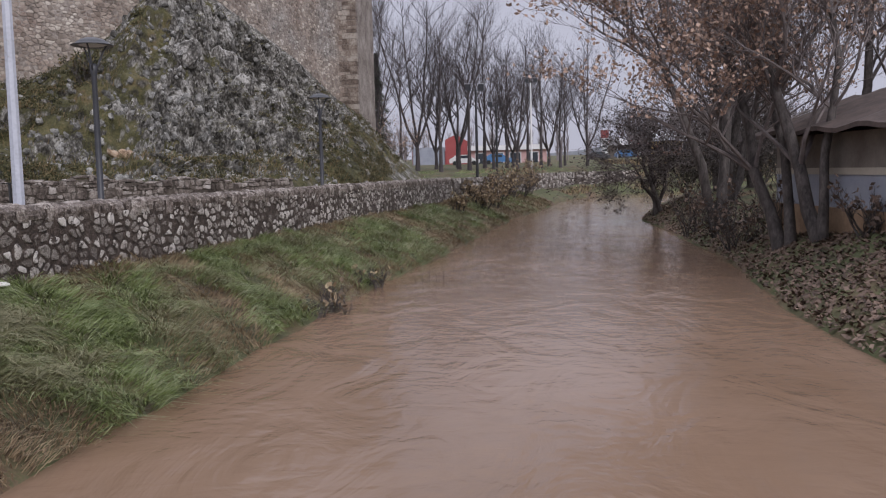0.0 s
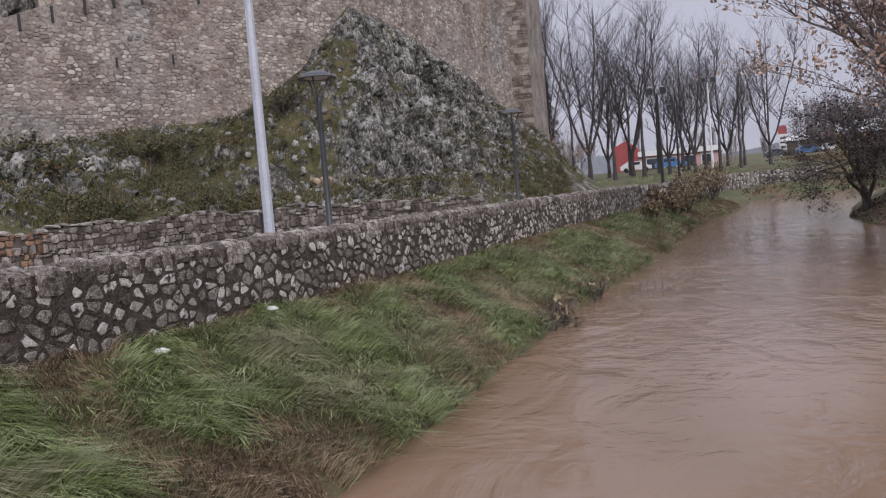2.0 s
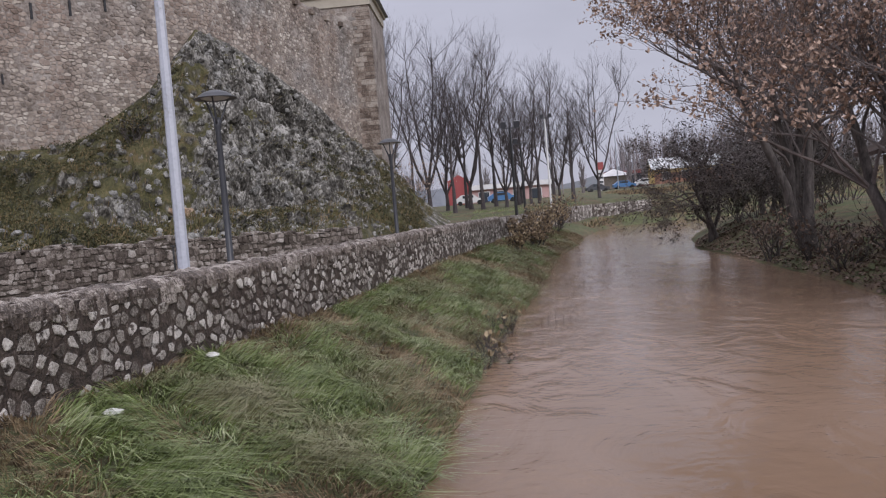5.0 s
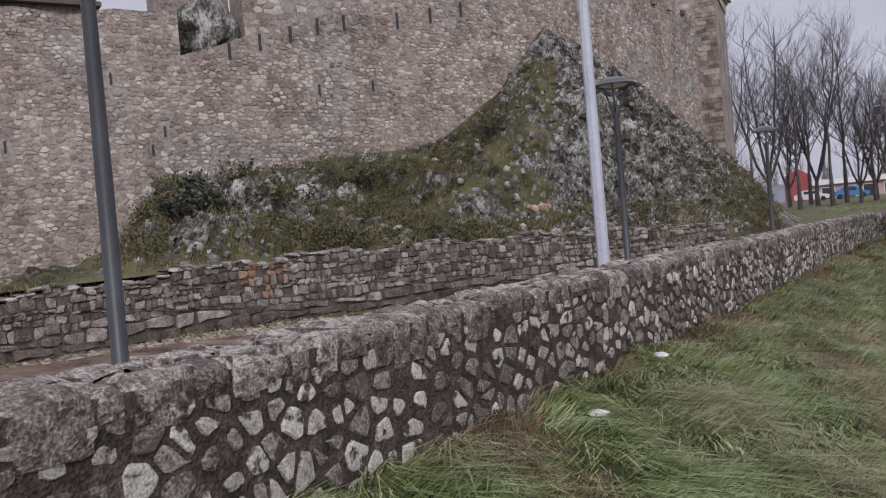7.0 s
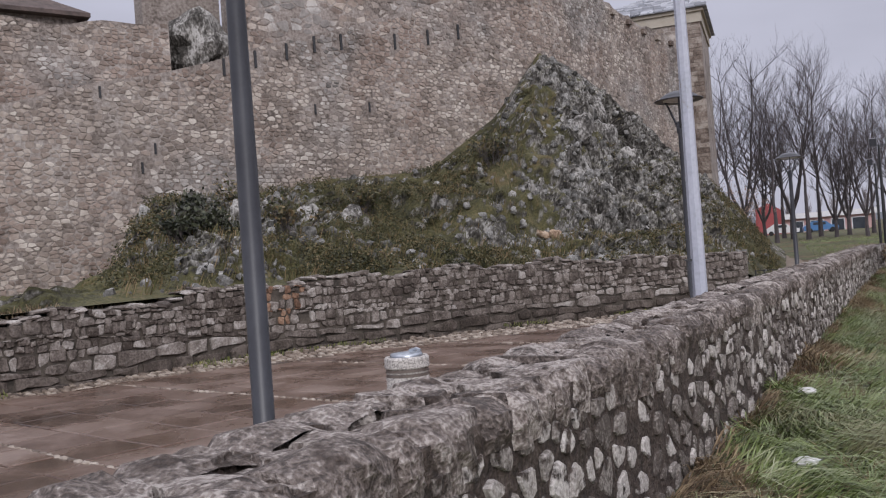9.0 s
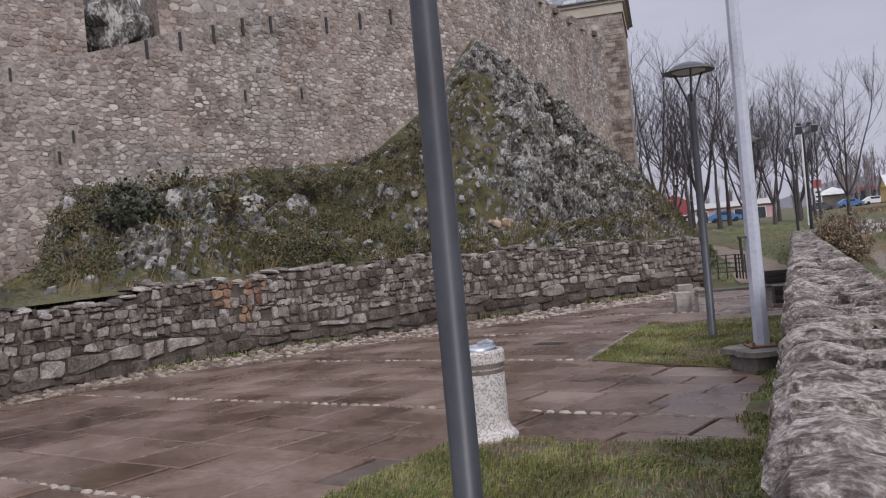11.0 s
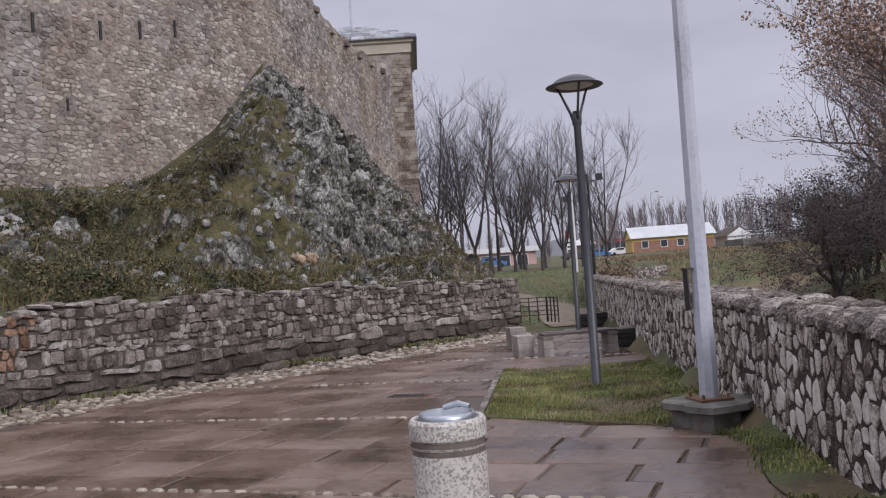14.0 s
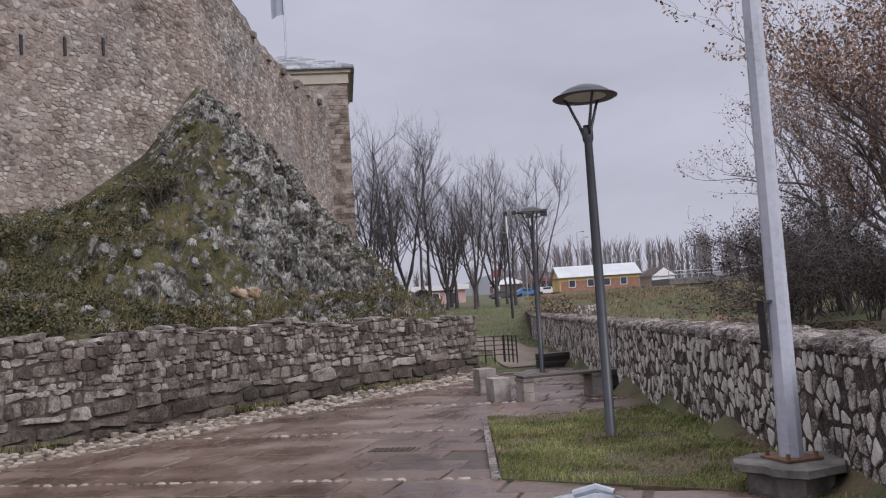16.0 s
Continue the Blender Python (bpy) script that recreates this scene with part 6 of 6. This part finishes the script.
def car(x, y, z, turn, mat, label):
    t = thing("car", x, y, z, turn, label, "car", "parked cars")
    b = Build()
    prof = [(-2.0, 0.3), (2.0, 0.3), (2.05, 0.75), (1.2, 0.9), (0.6, 1.4), (-1.0, 1.42), (-1.8, 0.95), (-2.05, 0.8)]
    b.add([(a, -0.8, c) for a, c in prof] + [(a, 0.8, c) for a, c in prof], [tuple(range(8)), tuple(range(15, 7, -1))] + [(k, 8 + k, 8 + (k + 1) % 8, (k + 1) % 8) for k in range(8)])
    b.make("body", mat, t)
    b = Build()
    b.box(-0.9, -0.83, 0.95, 0.55, 0.83, 1.3)
    b.make("window", M_GLASS, t)
    for a in (-1.3, 1.3):
        for c in (-0.75, 0.75):
            b = Build()
            b.tube([(a, c - 0.1, 0.3), (a, c + 0.1, 0.3)], [0.3, 0.3], 14)
            b.make("wheel", M_TYRE, t)


for k, (x, y, turn, mat, lb) in enumerate(((22.0, 165, 5, M_BLUE, "blue car parked by the road"), (26.5, 168, 3, M_WHITEWALL, "white car parked by the road"), (16.5, 160, 8, M_GREY_PAINT, "dark grey car parked by the road"), (-5.5, 122, 0, M_WHITEWALL, "white car parked before the store"), (-1.0, 123, 4, M_BLUE, "blue car parked before the store"))):
    car(x, y, height1(x, y), turn, mat, lb)

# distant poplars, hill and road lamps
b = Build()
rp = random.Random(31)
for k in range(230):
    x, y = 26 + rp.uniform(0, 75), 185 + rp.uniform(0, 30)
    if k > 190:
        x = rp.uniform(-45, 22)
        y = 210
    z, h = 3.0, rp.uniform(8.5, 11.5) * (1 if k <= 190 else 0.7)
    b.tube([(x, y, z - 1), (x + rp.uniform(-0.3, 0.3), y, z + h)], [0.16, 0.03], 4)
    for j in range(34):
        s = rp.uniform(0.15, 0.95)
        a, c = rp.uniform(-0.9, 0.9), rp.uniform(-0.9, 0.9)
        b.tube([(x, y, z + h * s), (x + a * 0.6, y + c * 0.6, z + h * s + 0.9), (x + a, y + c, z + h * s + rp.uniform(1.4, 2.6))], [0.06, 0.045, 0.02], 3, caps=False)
tagged(b.make("far_poplars", M_HAZEWOOD), "row of distant bare poplars, haze put into their colour", "trees", kind="stuff")
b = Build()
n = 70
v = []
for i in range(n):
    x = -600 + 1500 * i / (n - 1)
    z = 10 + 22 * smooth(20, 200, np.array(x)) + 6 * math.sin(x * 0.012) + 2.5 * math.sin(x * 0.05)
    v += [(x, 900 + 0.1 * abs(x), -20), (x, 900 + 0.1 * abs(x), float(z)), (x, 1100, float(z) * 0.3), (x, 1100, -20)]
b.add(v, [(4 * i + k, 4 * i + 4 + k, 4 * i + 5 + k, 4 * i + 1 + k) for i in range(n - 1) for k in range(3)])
tagged(b.make("backdrop", M_HILL), "distant hills with mist put into their colour", "hill", kind="structure")
for x, y, h in ((33.5, 170, 11.5), (36.5, 178, 11), (18, 145, 9)):
    t = thing("road_lamp", x, y, 2.8, 0, "tall thin grey road lamp in the distance", "street lamp", "road lamps")
    b = Build()
    b.tube([(0, 0, 0), (0, 0, h), (0.2, 0, h + 0.2), (0.9, 0, h + 0.25)], [0.1, 0.06, 0.05, 0.05], 6)
    b.make("post", M_STEEL, t)
    b = Build()
    b.box(0.8, -0.12, h + 0.2, 1.5, 0.12, h + 0.32)
    b.make("lamp_head", M_GREY_PAINT, t)

# evergreen behind the tower
t = thing("conifer", -13.0, 92, 1.3, 0, "dark green conifer beside the tower", "tree")
b = Build()
b.tube([(0, 0, -0.3), (0, 0, 12)], [0.2, 0.03], 7)
b.make("trunk", M_FARBARK, t)
b = Build()
rc = random.Random(3)
vs, fs = [], []
for k in range(4200):
    z = rc.uniform(1.5, 12.3)
    rr = (12.6 - z) * 0.24 * math.sqrt(rc.random()) * (0.75 + 0.25 * math.sin(z * 5))
    w = rc.uniform(0, 6.283)
    p = Vector((rr * math.cos(w), rr * math.sin(w), z))
    a = Vector((math.cos(w), math.sin(w), -0.5)) * 0.22
    d = Vector((-math.sin(w), math.cos(w), 0)) * 0.09
    i = len(vs)
    vs += [tuple(p - a), tuple(p + d), tuple(p + a), tuple(p - d)]
    fs.append((i, i + 1, i + 2, i + 3))
b.add(vs, fs)
b.make("crown", M_IVY, t)


# ---------- plants on banks, crag and lawns ----------
def blades(name, pts, lo, hi, width, mat, label, parent=None, lie=0.5, flow=0.0):
    """Many bent blades in one mesh. pts: (x, y, z)."""
    vs, fs = [], []
    mid = 0.62 if lie < 1 else 0.36
    for x, y, z in pts:
        h = R.uniform(lo, hi)
        w = R.gauss(flow + 2.4 * float(wobble(np.array(x), np.array(y), 0.42)), 0.4)
        lx, ly = math.cos(w) * h * lie * R.uniform(0.5, 1.4), math.sin(w) * h * lie * R.uniform(0.5, 1.4)
        a = R.uniform(0, 6.283)
        dx, dy = math.cos(a) * width, math.sin(a) * width
        i = len(vs)
        vs += [(x - dx, y - dy, z - 0.02), (x + dx, y + dy, z - 0.02), (x + lx * 0.4 + dx * 0.8, y + ly * 0.4 + dy * 0.8, z + h * mid), (x + lx * 0.4 - dx * 0.8, y + ly * 0.4 - dy * 0.8, z + h * mid), (x + lx * 1.25, y + ly * 1.25, z + h * max(0.12, 0.9 - 0.35 * lie))]
        fs += [(i, i + 1, i + 2, i + 3), (i + 3, i + 2, i + 4)]
    b = Build()
    b.add(vs, fs)
    ob = b.make(name, mat, parent)
    return tagged(ob, label, "grass", kind="stuff")


def scatter(n, x0, x1, y0, y1, keep, bias=1.0):
    u = rng.random(n) ** bias
    y = y0 + (y1 - y0) * u
    x = x0 + (x1 - x0) * rng.random(n)
    k = keep(x, y)
    x, y = x[k], y[k]
    return x, y


def wall_x(y):
    return np.interp(y, [q[1] for q in WALL_OUT], [q[0] for q in WALL_OUT])


def bank_x(y):
    return np.interp(y, [q[1] for q in BANK_L], [q[0] for q in BANK_L])


bank_keep = lambda x, y: (x > wall_x(y) + 0.03) & (x < bank_x(y) + 0.12 * wobble(x, y, 0.4) - 0.02)
x, y = scatter(380000, -8, 3, 3.9, 62, bank_keep, 2.3)
z = height(x, y)
brown = wobble(x, y, 1.9) + 0.6 * wobble(x + 5, y, 0.6) + 0.5 * rng.random(len(x)) + 0.5 * smooth(-1.2, -0.1, x - bank_x(y)) + 0.7 * smooth(0.45, 0.0, x - wall_x(y)) + 0.5 * smooth(20, 40, y)
sel = brown > 0.64 + 0.3 * (y < 6.5)
z = z + 0.10 * np.maximum(0, wobble(x + 3, y * 1.2, 0.24)) + 0.04 * wobble(x, y + 7, 0.11)
pale = ~sel & (wobble(x + 9, y - 4, 0.9) + 0.7 * wobble(x, y + 3, 0.35) + 0.5 * rng.random(len(x)) > 0.62)
blades("bleached_bank_grass", list(zip(x[pale], y[pale], z[pale])), 0.16, 0.42, 0.006, M_PALE_BLADE, "bleached yellow-green clumps in the bank grass", lie=1.75, flow=-0.9)
x, y, z, sel = x[~pale], y[~pale], z[~pale], sel[~pale]
blades("bank_grass", list(zip(x[~sel], y[~sel], z[~sel])), 0.14, 0.38, 0.0062, M_BLADE, "long wet matted green grass on the river bank", lie=1.7, flow=-0.9)
blades("withered_bank_grass", list(zip(x[sel], y[sel], z[sel])), 0.08, 0.2, 0.0065, M_STRAW, "withered brown grass among the green", lie=1.1, flow=-0.9)
for nm, poly, n in (("lawn_grass", GRASS_A, 34000), ("verge_grass", GRASS_B, 60000)):
    xs, ys = [q[0] for q in poly], [q[1] for q in poly]
    x, y = scatter(n, min(xs), max(xs), min(ys), max(ys), lambda a, c: inside(a, c, poly) & (wobble(a, c, 0.8) + 0.5 * wobble(a, c, 0.23) < 0.3))
    blades(nm, list(zip(x, y, paving_z(y) + 0.015)), 0.03, 0.085, 0.0045, M_LAWN_BLADE, "short trodden grass with yellowed patches", lie=0.6)
    x, y = scatter(n // 2, min(xs), max(xs), min(ys), max(ys), lambda a, c: inside(a, c, poly))
    blades(nm.replace("grass", "straw"), list(zip(x, y, paving_z(y) + 0.015)), 0.02, 0.06, 0.004, M_STRAW, "yellow withered blades in the trodden grass", lie=0.9)
pts = []
for q in range(14000):
    vv = va if R.random() < 0.7 else vb
    a = vv[R.randrange(len(vv))]
    x, y = a[0] + R.uniform(-0.1, 0.1), a[1] + R.uniform(-0.13, 0.13)
    if float(wobble(np.array(x), np.array(y), 0.5)) > -0.35:
        pts.append((x, y, a[2]))
blades("wall_foot_grass", pts, 0.02, 0.065, 0.006, M_LAWN_BLADE, "weeds along the foot of the parapet", lie=0.7)
pts = []
for p, w, s in along(RUBBLE, 0.012):
    if float(wobble(np.array(s), np.array(2.0), 1.3)) > 0.05:
        t = -0.12 - 0.42 * R.random() ** 1.5
        pts.append((p[0] - math.sin(w) * t, p[1] + math.cos(w) * t, float(paving_z(np.array(p[1]))) + 0.09 + 0.16 * (t + 0.3)))
top_pts = []
for p, w, s in along(RUBBLE, 0.006):
    if s < 10.5:
        t = R.uniform(0.42, 1.5)
        top_pts.append((p[0] - math.sin(w) * t, p[1] + math.cos(w) * t, float(rubble_top(0, 0, s)) - 0.12))
blades("terrace_top_grass", top_pts, 0.14, 0.34, 0.009, M_STRAW, "withered brown grass behind the rubble wall", lie=0.8)
blades("terrace_foot_grass", pts, 0.03, 0.10, 0.007, M_LAWN_BLADE, "yellow-green weeds along the foot of the rubble wall", lie=0.7)
x, y = scatter(26000, 4.2, 8.6, 6, 46, lambda a, c: (a > np.interp(c, [q[1] for q in BANK_R], [q[0] for q in BANK_R]) + 0.05), 1.4)
z = height(x, y)
vs, fs = [], []
for a, c, d in zip(x, y, z):
    w, s = R.uniform(0, 6.283), R.uniform(0.03, 0.07)
    t1, t2 = R.uniform(-0.03, 0.04), R.uniform(-0.03, 0.04)
    i = len(vs)
    vs += [(a + s * math.cos(w), c + s * math.sin(w), d + 0.03 + t1), (a - s * 0.6 * math.sin(w), c + s * 0.6 * math.cos(w), d + 0.02 + t2), (a - s * math.cos(w), c - s * math.sin(w), d + 0.03 - t1), (a + s * 0.6 * math.sin(w), c - s * 0.6 * math.cos(w), d + 0.02 - t2)]
    fs.append((i, i + 1, i + 2, i + 3))
b = Build()
b.add(vs, fs)
tagged(b.make("fallen_leaves", M_FALLEN), "carpet of fallen brown leaves on the bank", "leaves", kind="stuff")
x, y = scatter(16000, -9, 6, 34, 92, lambda a, c: (a < wall_x(c) - 0.7) & (a > -7.5 - 0.05 * (c - 34)) & (np.abs(a + 5.5) > 1.0), 1.3)
blades("park_grass", list(zip(x, y, height(x, y))), 0.06, 0.16, 0.012, M_BLADE, "short green park lawn", lie=0.6)

x, y = scatter(30000, 3, 44, 74, 125, lambda a, c: (height(a, c) > WATER_Z + 0.25) & (a > wall_x(np.minimum(c, 87)) + 0.8) & (wobble(a, c, 3.5) + 0.4 * wobble(a, c, 1.1) > -0.25), 1.2)
blades("embankment_grass", list(zip(x, y, height(x, y))), 0.2, 0.55, 0.03, M_STRAW, "rank brown grass on the far embankment", lie=0.8)
x, y = scatter(12000, 3, 44, 74, 125, lambda a, c: (height(a, c) > WATER_Z + 0.25) & (a > wall_x(np.minimum(c, 87)) + 0.8), 1.2)
blades("embankment_turf", list(zip(x, y, height(x, y))), 0.15, 0.4, 0.03, M_TURF, "dull green tufts on the far embankment", lie=0.8)


def leaf_cloud(vs, fs, c, rad, count, leaf, r):
    for k in range(count):
        d = Vector((r.gauss(0, 1), r.gauss(0, 1), r.gauss(0, 1))).normalized() * (r.random() ** 0.4)
        p = Vector(c) + Vector((d.x * rad[0], d.y * rad[1], d.z * rad[2]))
        a = Vector((r.uniform(-1, 1), r.uniform(-1, 1), r.uniform(-1, 1))).normalized() * leaf * r.uniform(0.6, 1.3)
        e = a.cross(Vector((r.uniform(-1, 1), r.uniform(-1, 1), r.uniform(-1, 1)))).normalized() * leaf * r.uniform(0.4, 0.8)
        i = len(vs)
        vs += [tuple(p - a), tuple(p + e), tuple(p + a), tuple(p - e)]
        fs.append((i, i + 1, i + 2, i + 3))


# low growth and stones over the crag
r = random.Random(77)
vs, fs, stones = [], [], []
tuft = []
for k in range(5600):
    v, u = r.uniform(1.5, 13.2), r.uniform(0.03, 0.97)
    p = crag_point(v, u)
    green = noise.noise(Vector((p.x * 0.25, p.y * 0.25, p.z * 0.25 + 7)))
    ridge = math.exp(-((v - 8.6) / 2.0) ** 2) * (u > 0.3) + 0.75 * math.exp(-((v - 2.9) / 0.7) ** 2)
    if green + r.uniform(-0.25, 0.25) - 0.75 * ridge > -0.10:
        s = r.uniform(0.12, 0.38) * (1.3 if v < 5 else 0.8)
        leaf_cloud(vs, fs, p + Vector((0.0, -0.05, 0.06)), (s, s, s * 0.6), int(34 + 90 * s), 0.036, r)
    elif r.random() < 0.30 + 0.25 * ridge:
        s = r.uniform(0.08, 0.30)
        m = Matrix.Translation(p) @ pose(0, 0, 0, r.uniform(-50, 30), r.uniform(-50, 50), r.uniform(-90, 90)) @ Matrix.Diagonal((s * r.uniform(0.5, 1.5), s * 0.8, s * r.uniform(0.7, 1.7), 1))
        stones.append((m, p.y))
b = Build()
b.add(vs, fs)
tagged(b.make("crag_scrub", M_SHRUB), "low green and brown scrub growing over the crag", "scrub", kind="stuff")
OUT = [stone_shape(120 + k, 5 + k % 3, 0.55 + 0.05 * (k % 4)) for k in range(9)]
lay(crag, "outcrop", stones, M_OUTCROP, 300, shapes=OUT, stuff_label="pale limestone outcrops")
x = rng.uniform(1.6, 13.5, 19000)
u = rng.uniform(0.02, 0.85, 19000)
tuft = [tuple(crag_point(a, c)) for a, c in zip(x, u) if not (7.0 < a < 11.6 and c > 0.3) and noise.noise(Vector((a * 1.6, c * 9, 2))) > -0.12]
blades("crag_grass", tuft, 0.16, 0.42, 0.011, M_TURF, "rough grass tufts on the crag", lie=0.8)


def bush(x, y, z, size, mat, label, seed, leaves=900, twig=True):
    rb = random.Random(seed)
    t = thing("shrub", x, y, z, 0, label, "shrub")
    b, tips = Build(), []
    for k in range(9):
        branch(b, Vector((rb.uniform(-0.2, 0.2), rb.uniform(-0.2, 0.2), -0.1)), (rb.uniform(-0.8, 0.8), rb.uniform(-0.8, 0.8), 1), size * rb.uniform(0.6, 1.0), 0.03, 3, rb, 0.5, 0.1, 4, {3: 8, 2: 6} if size > 1.75 else {3: 5, 2: 4}, tips, 0.25)
    b.make("crown", M_BARK, t)
    vs, fs = [], []
    for k in range(leaves):
        leaf_cloud(vs, fs, tips[rb.randrange(len(tips))], (0.1, 0.1, 0.1), 1, 0.07, rb)
    b = Build()
    b.add(vs, fs)
    b.make("foliage", mat, t)


for k, (v, u, s) in enumerate(((2.3, 0.3, 0.8), (2.5, 0.35, 0.8), (2.9, 0.6, 0.9), (3.4, 0.3, 0.9), (4.3, 0.55, 0.9), (6.2, 0.6, 1.0), (2.4, 0.45, 0.7), (2.6, 0.4, 0.7))):
    p = crag_point(v, u)
    bush(p.x, p.y, p.z - 0.05, s, M_IVY if k in (0, 1, 6, 7) else M_SHRUB, "dark tangled shrub clinging to the castle foot" if k in (0, 1, 6, 7) else "low green-brown shrub on the crag", 300 + k, 600 if k in (0, 1, 6, 7) else 450)
for k, (x, y, s) in enumerate(((8.6, 43.8, 2.3), (9.8, 45.6, 2.8), (11.3, 46.2, 3.0), (12.8, 47.4, 3.2), (14.4, 48.6, 3.2), (10.4, 43.0, 2.6), (12.0, 44.2, 2.8), (9.2, 39.6, 1.8), (16.2, 50.0, 3.2), (13.6, 45.0, 2.8))):
    bush(x, y, height1(x, y) - 0.1, s, M_DEADTWIG, "dense dark leafless thicket on the flooded bank", 400 + k, 700)
for k, (x, y, s) in enumerate(((1.0, 58.0, 1.7), (1.6, 61.5, 1.6), (0.4, 55.0, 1.3), (-0.6, 47.0, 0.9), (-1.2, 43.5, 0.8), (-0.9, 50.5, 1.1), (-2.1, 38.5, 0.6), (-0.3, 52.5, 1.2), (-1.8, 45.5, 0.9))):
    bush(x, y, height1(x, y), s, M_STRAW, "brown withered bush at the water's edge", 330 + k, 500)
for k, (x, y, s) in enumerate(((6.1, 25.6, 1.0), (6.3, 28.4, 1.2), (7.0, 24.2, 1.1), (6.2, 31.5, 1.2), (7.2, 19.4, 0.8))):
    bush(x, y, height1(x, y) - 0.02, s, M_FALLEN, "tangled brown brush on the leaf-strewn bank", 360 + k, 160)
for k, (x, y, s) in enumerate(((-3.3, 17.0, 0.55), (-3.45, 16.3, 0.4), (-3.0, 20.0, 0.4))):
    bush(x, y, height1(x, y) - 0.02, s, M_STRAW, "dead weed stalks leaning over the water", 340 + k, 26)
bush(-9.5, 78, 1.0, 4.2, M_LEAF, "bare reddish shrub beside the tower", 350, 900)
yr = thing("ochre_rock", -13.5, 31.5, 2.0, 35, "bare ochre and white broken rock face at the crag's foot", "rock")
ry = random.Random(8)
for k in range(16):
    sb = Build()
    v, f = OUT[k % 9]
    sz = ry.uniform(0.25, 0.55)
    sb.add(move(v, pose(ry.uniform(-0.55, 0.55), ry.uniform(-0.15, 0.25), ry.uniform(-0.45, 0.5), ry.uniform(-30, 30), ry.uniform(-60, 60), ry.uniform(-50, 50)) @ Matrix.Diagonal((sz, sz * 0.8, sz * ry.uniform(0.7, 1.3), 1))), f)
    sb.make("rock_face", M_OCHRE if k % 4 else M_OUTCROP, yr)
for k, (v, u, s) in enumerate(((2.9, 0.55, 0.9), (3.6, 0.5, 1.0), (4.1, 0.45, 0.8), (8.6, 0.85, 1.2), (8.9, 0.7, 1.3), (9.3, 0.6, 1.2), (9.9, 0.55, 1.1), (10.6, 0.6, 1.0), (8.2, 0.62, 1.0), (10.2, 0.4, 0.9))):
    p = crag_point(v, u)
    o = crag_boulder("crag_block", p.x, p.y, p.z - 0.2, s * 0.5, s * 0.45, s * 0.8, M_ROCK, 20 + k, crag)
    o.rotation_euler = (0.3 * math.sin(k), 0.3, k)

# reeds standing in the flood and scraps of litter
b = Build()
for k in range(5):
    b.tube([(k * 0.16, 0.05 * math.sin(k * 2), -0.3), (k * 0.16 + 0.03, 0, 0.16 + 0.06 * (k % 3))], [0.012, 0.008], 5)
o = tagged(b.make("twig_cluster", M_BARK), "dead twigs standing out of the flood water", "twigs")
o.location = (-2.2, 21.0, WATER_Z)
for k, (x, y, z) in enumerate(((-6.5, 11.77, 0.17), (-6.6, 9.23, -0.02), (-1.4, 37.0, -0.3))):
    o = crag_boulder("plastic_scrap", x, y, height1(x, y) + 0.15, 0.085, 0.06, 0.03, M_PLASTIC, 60 + k)
    tagged(o, "pale scrap of plastic litter in the grass", "litter", "scraps of litter")
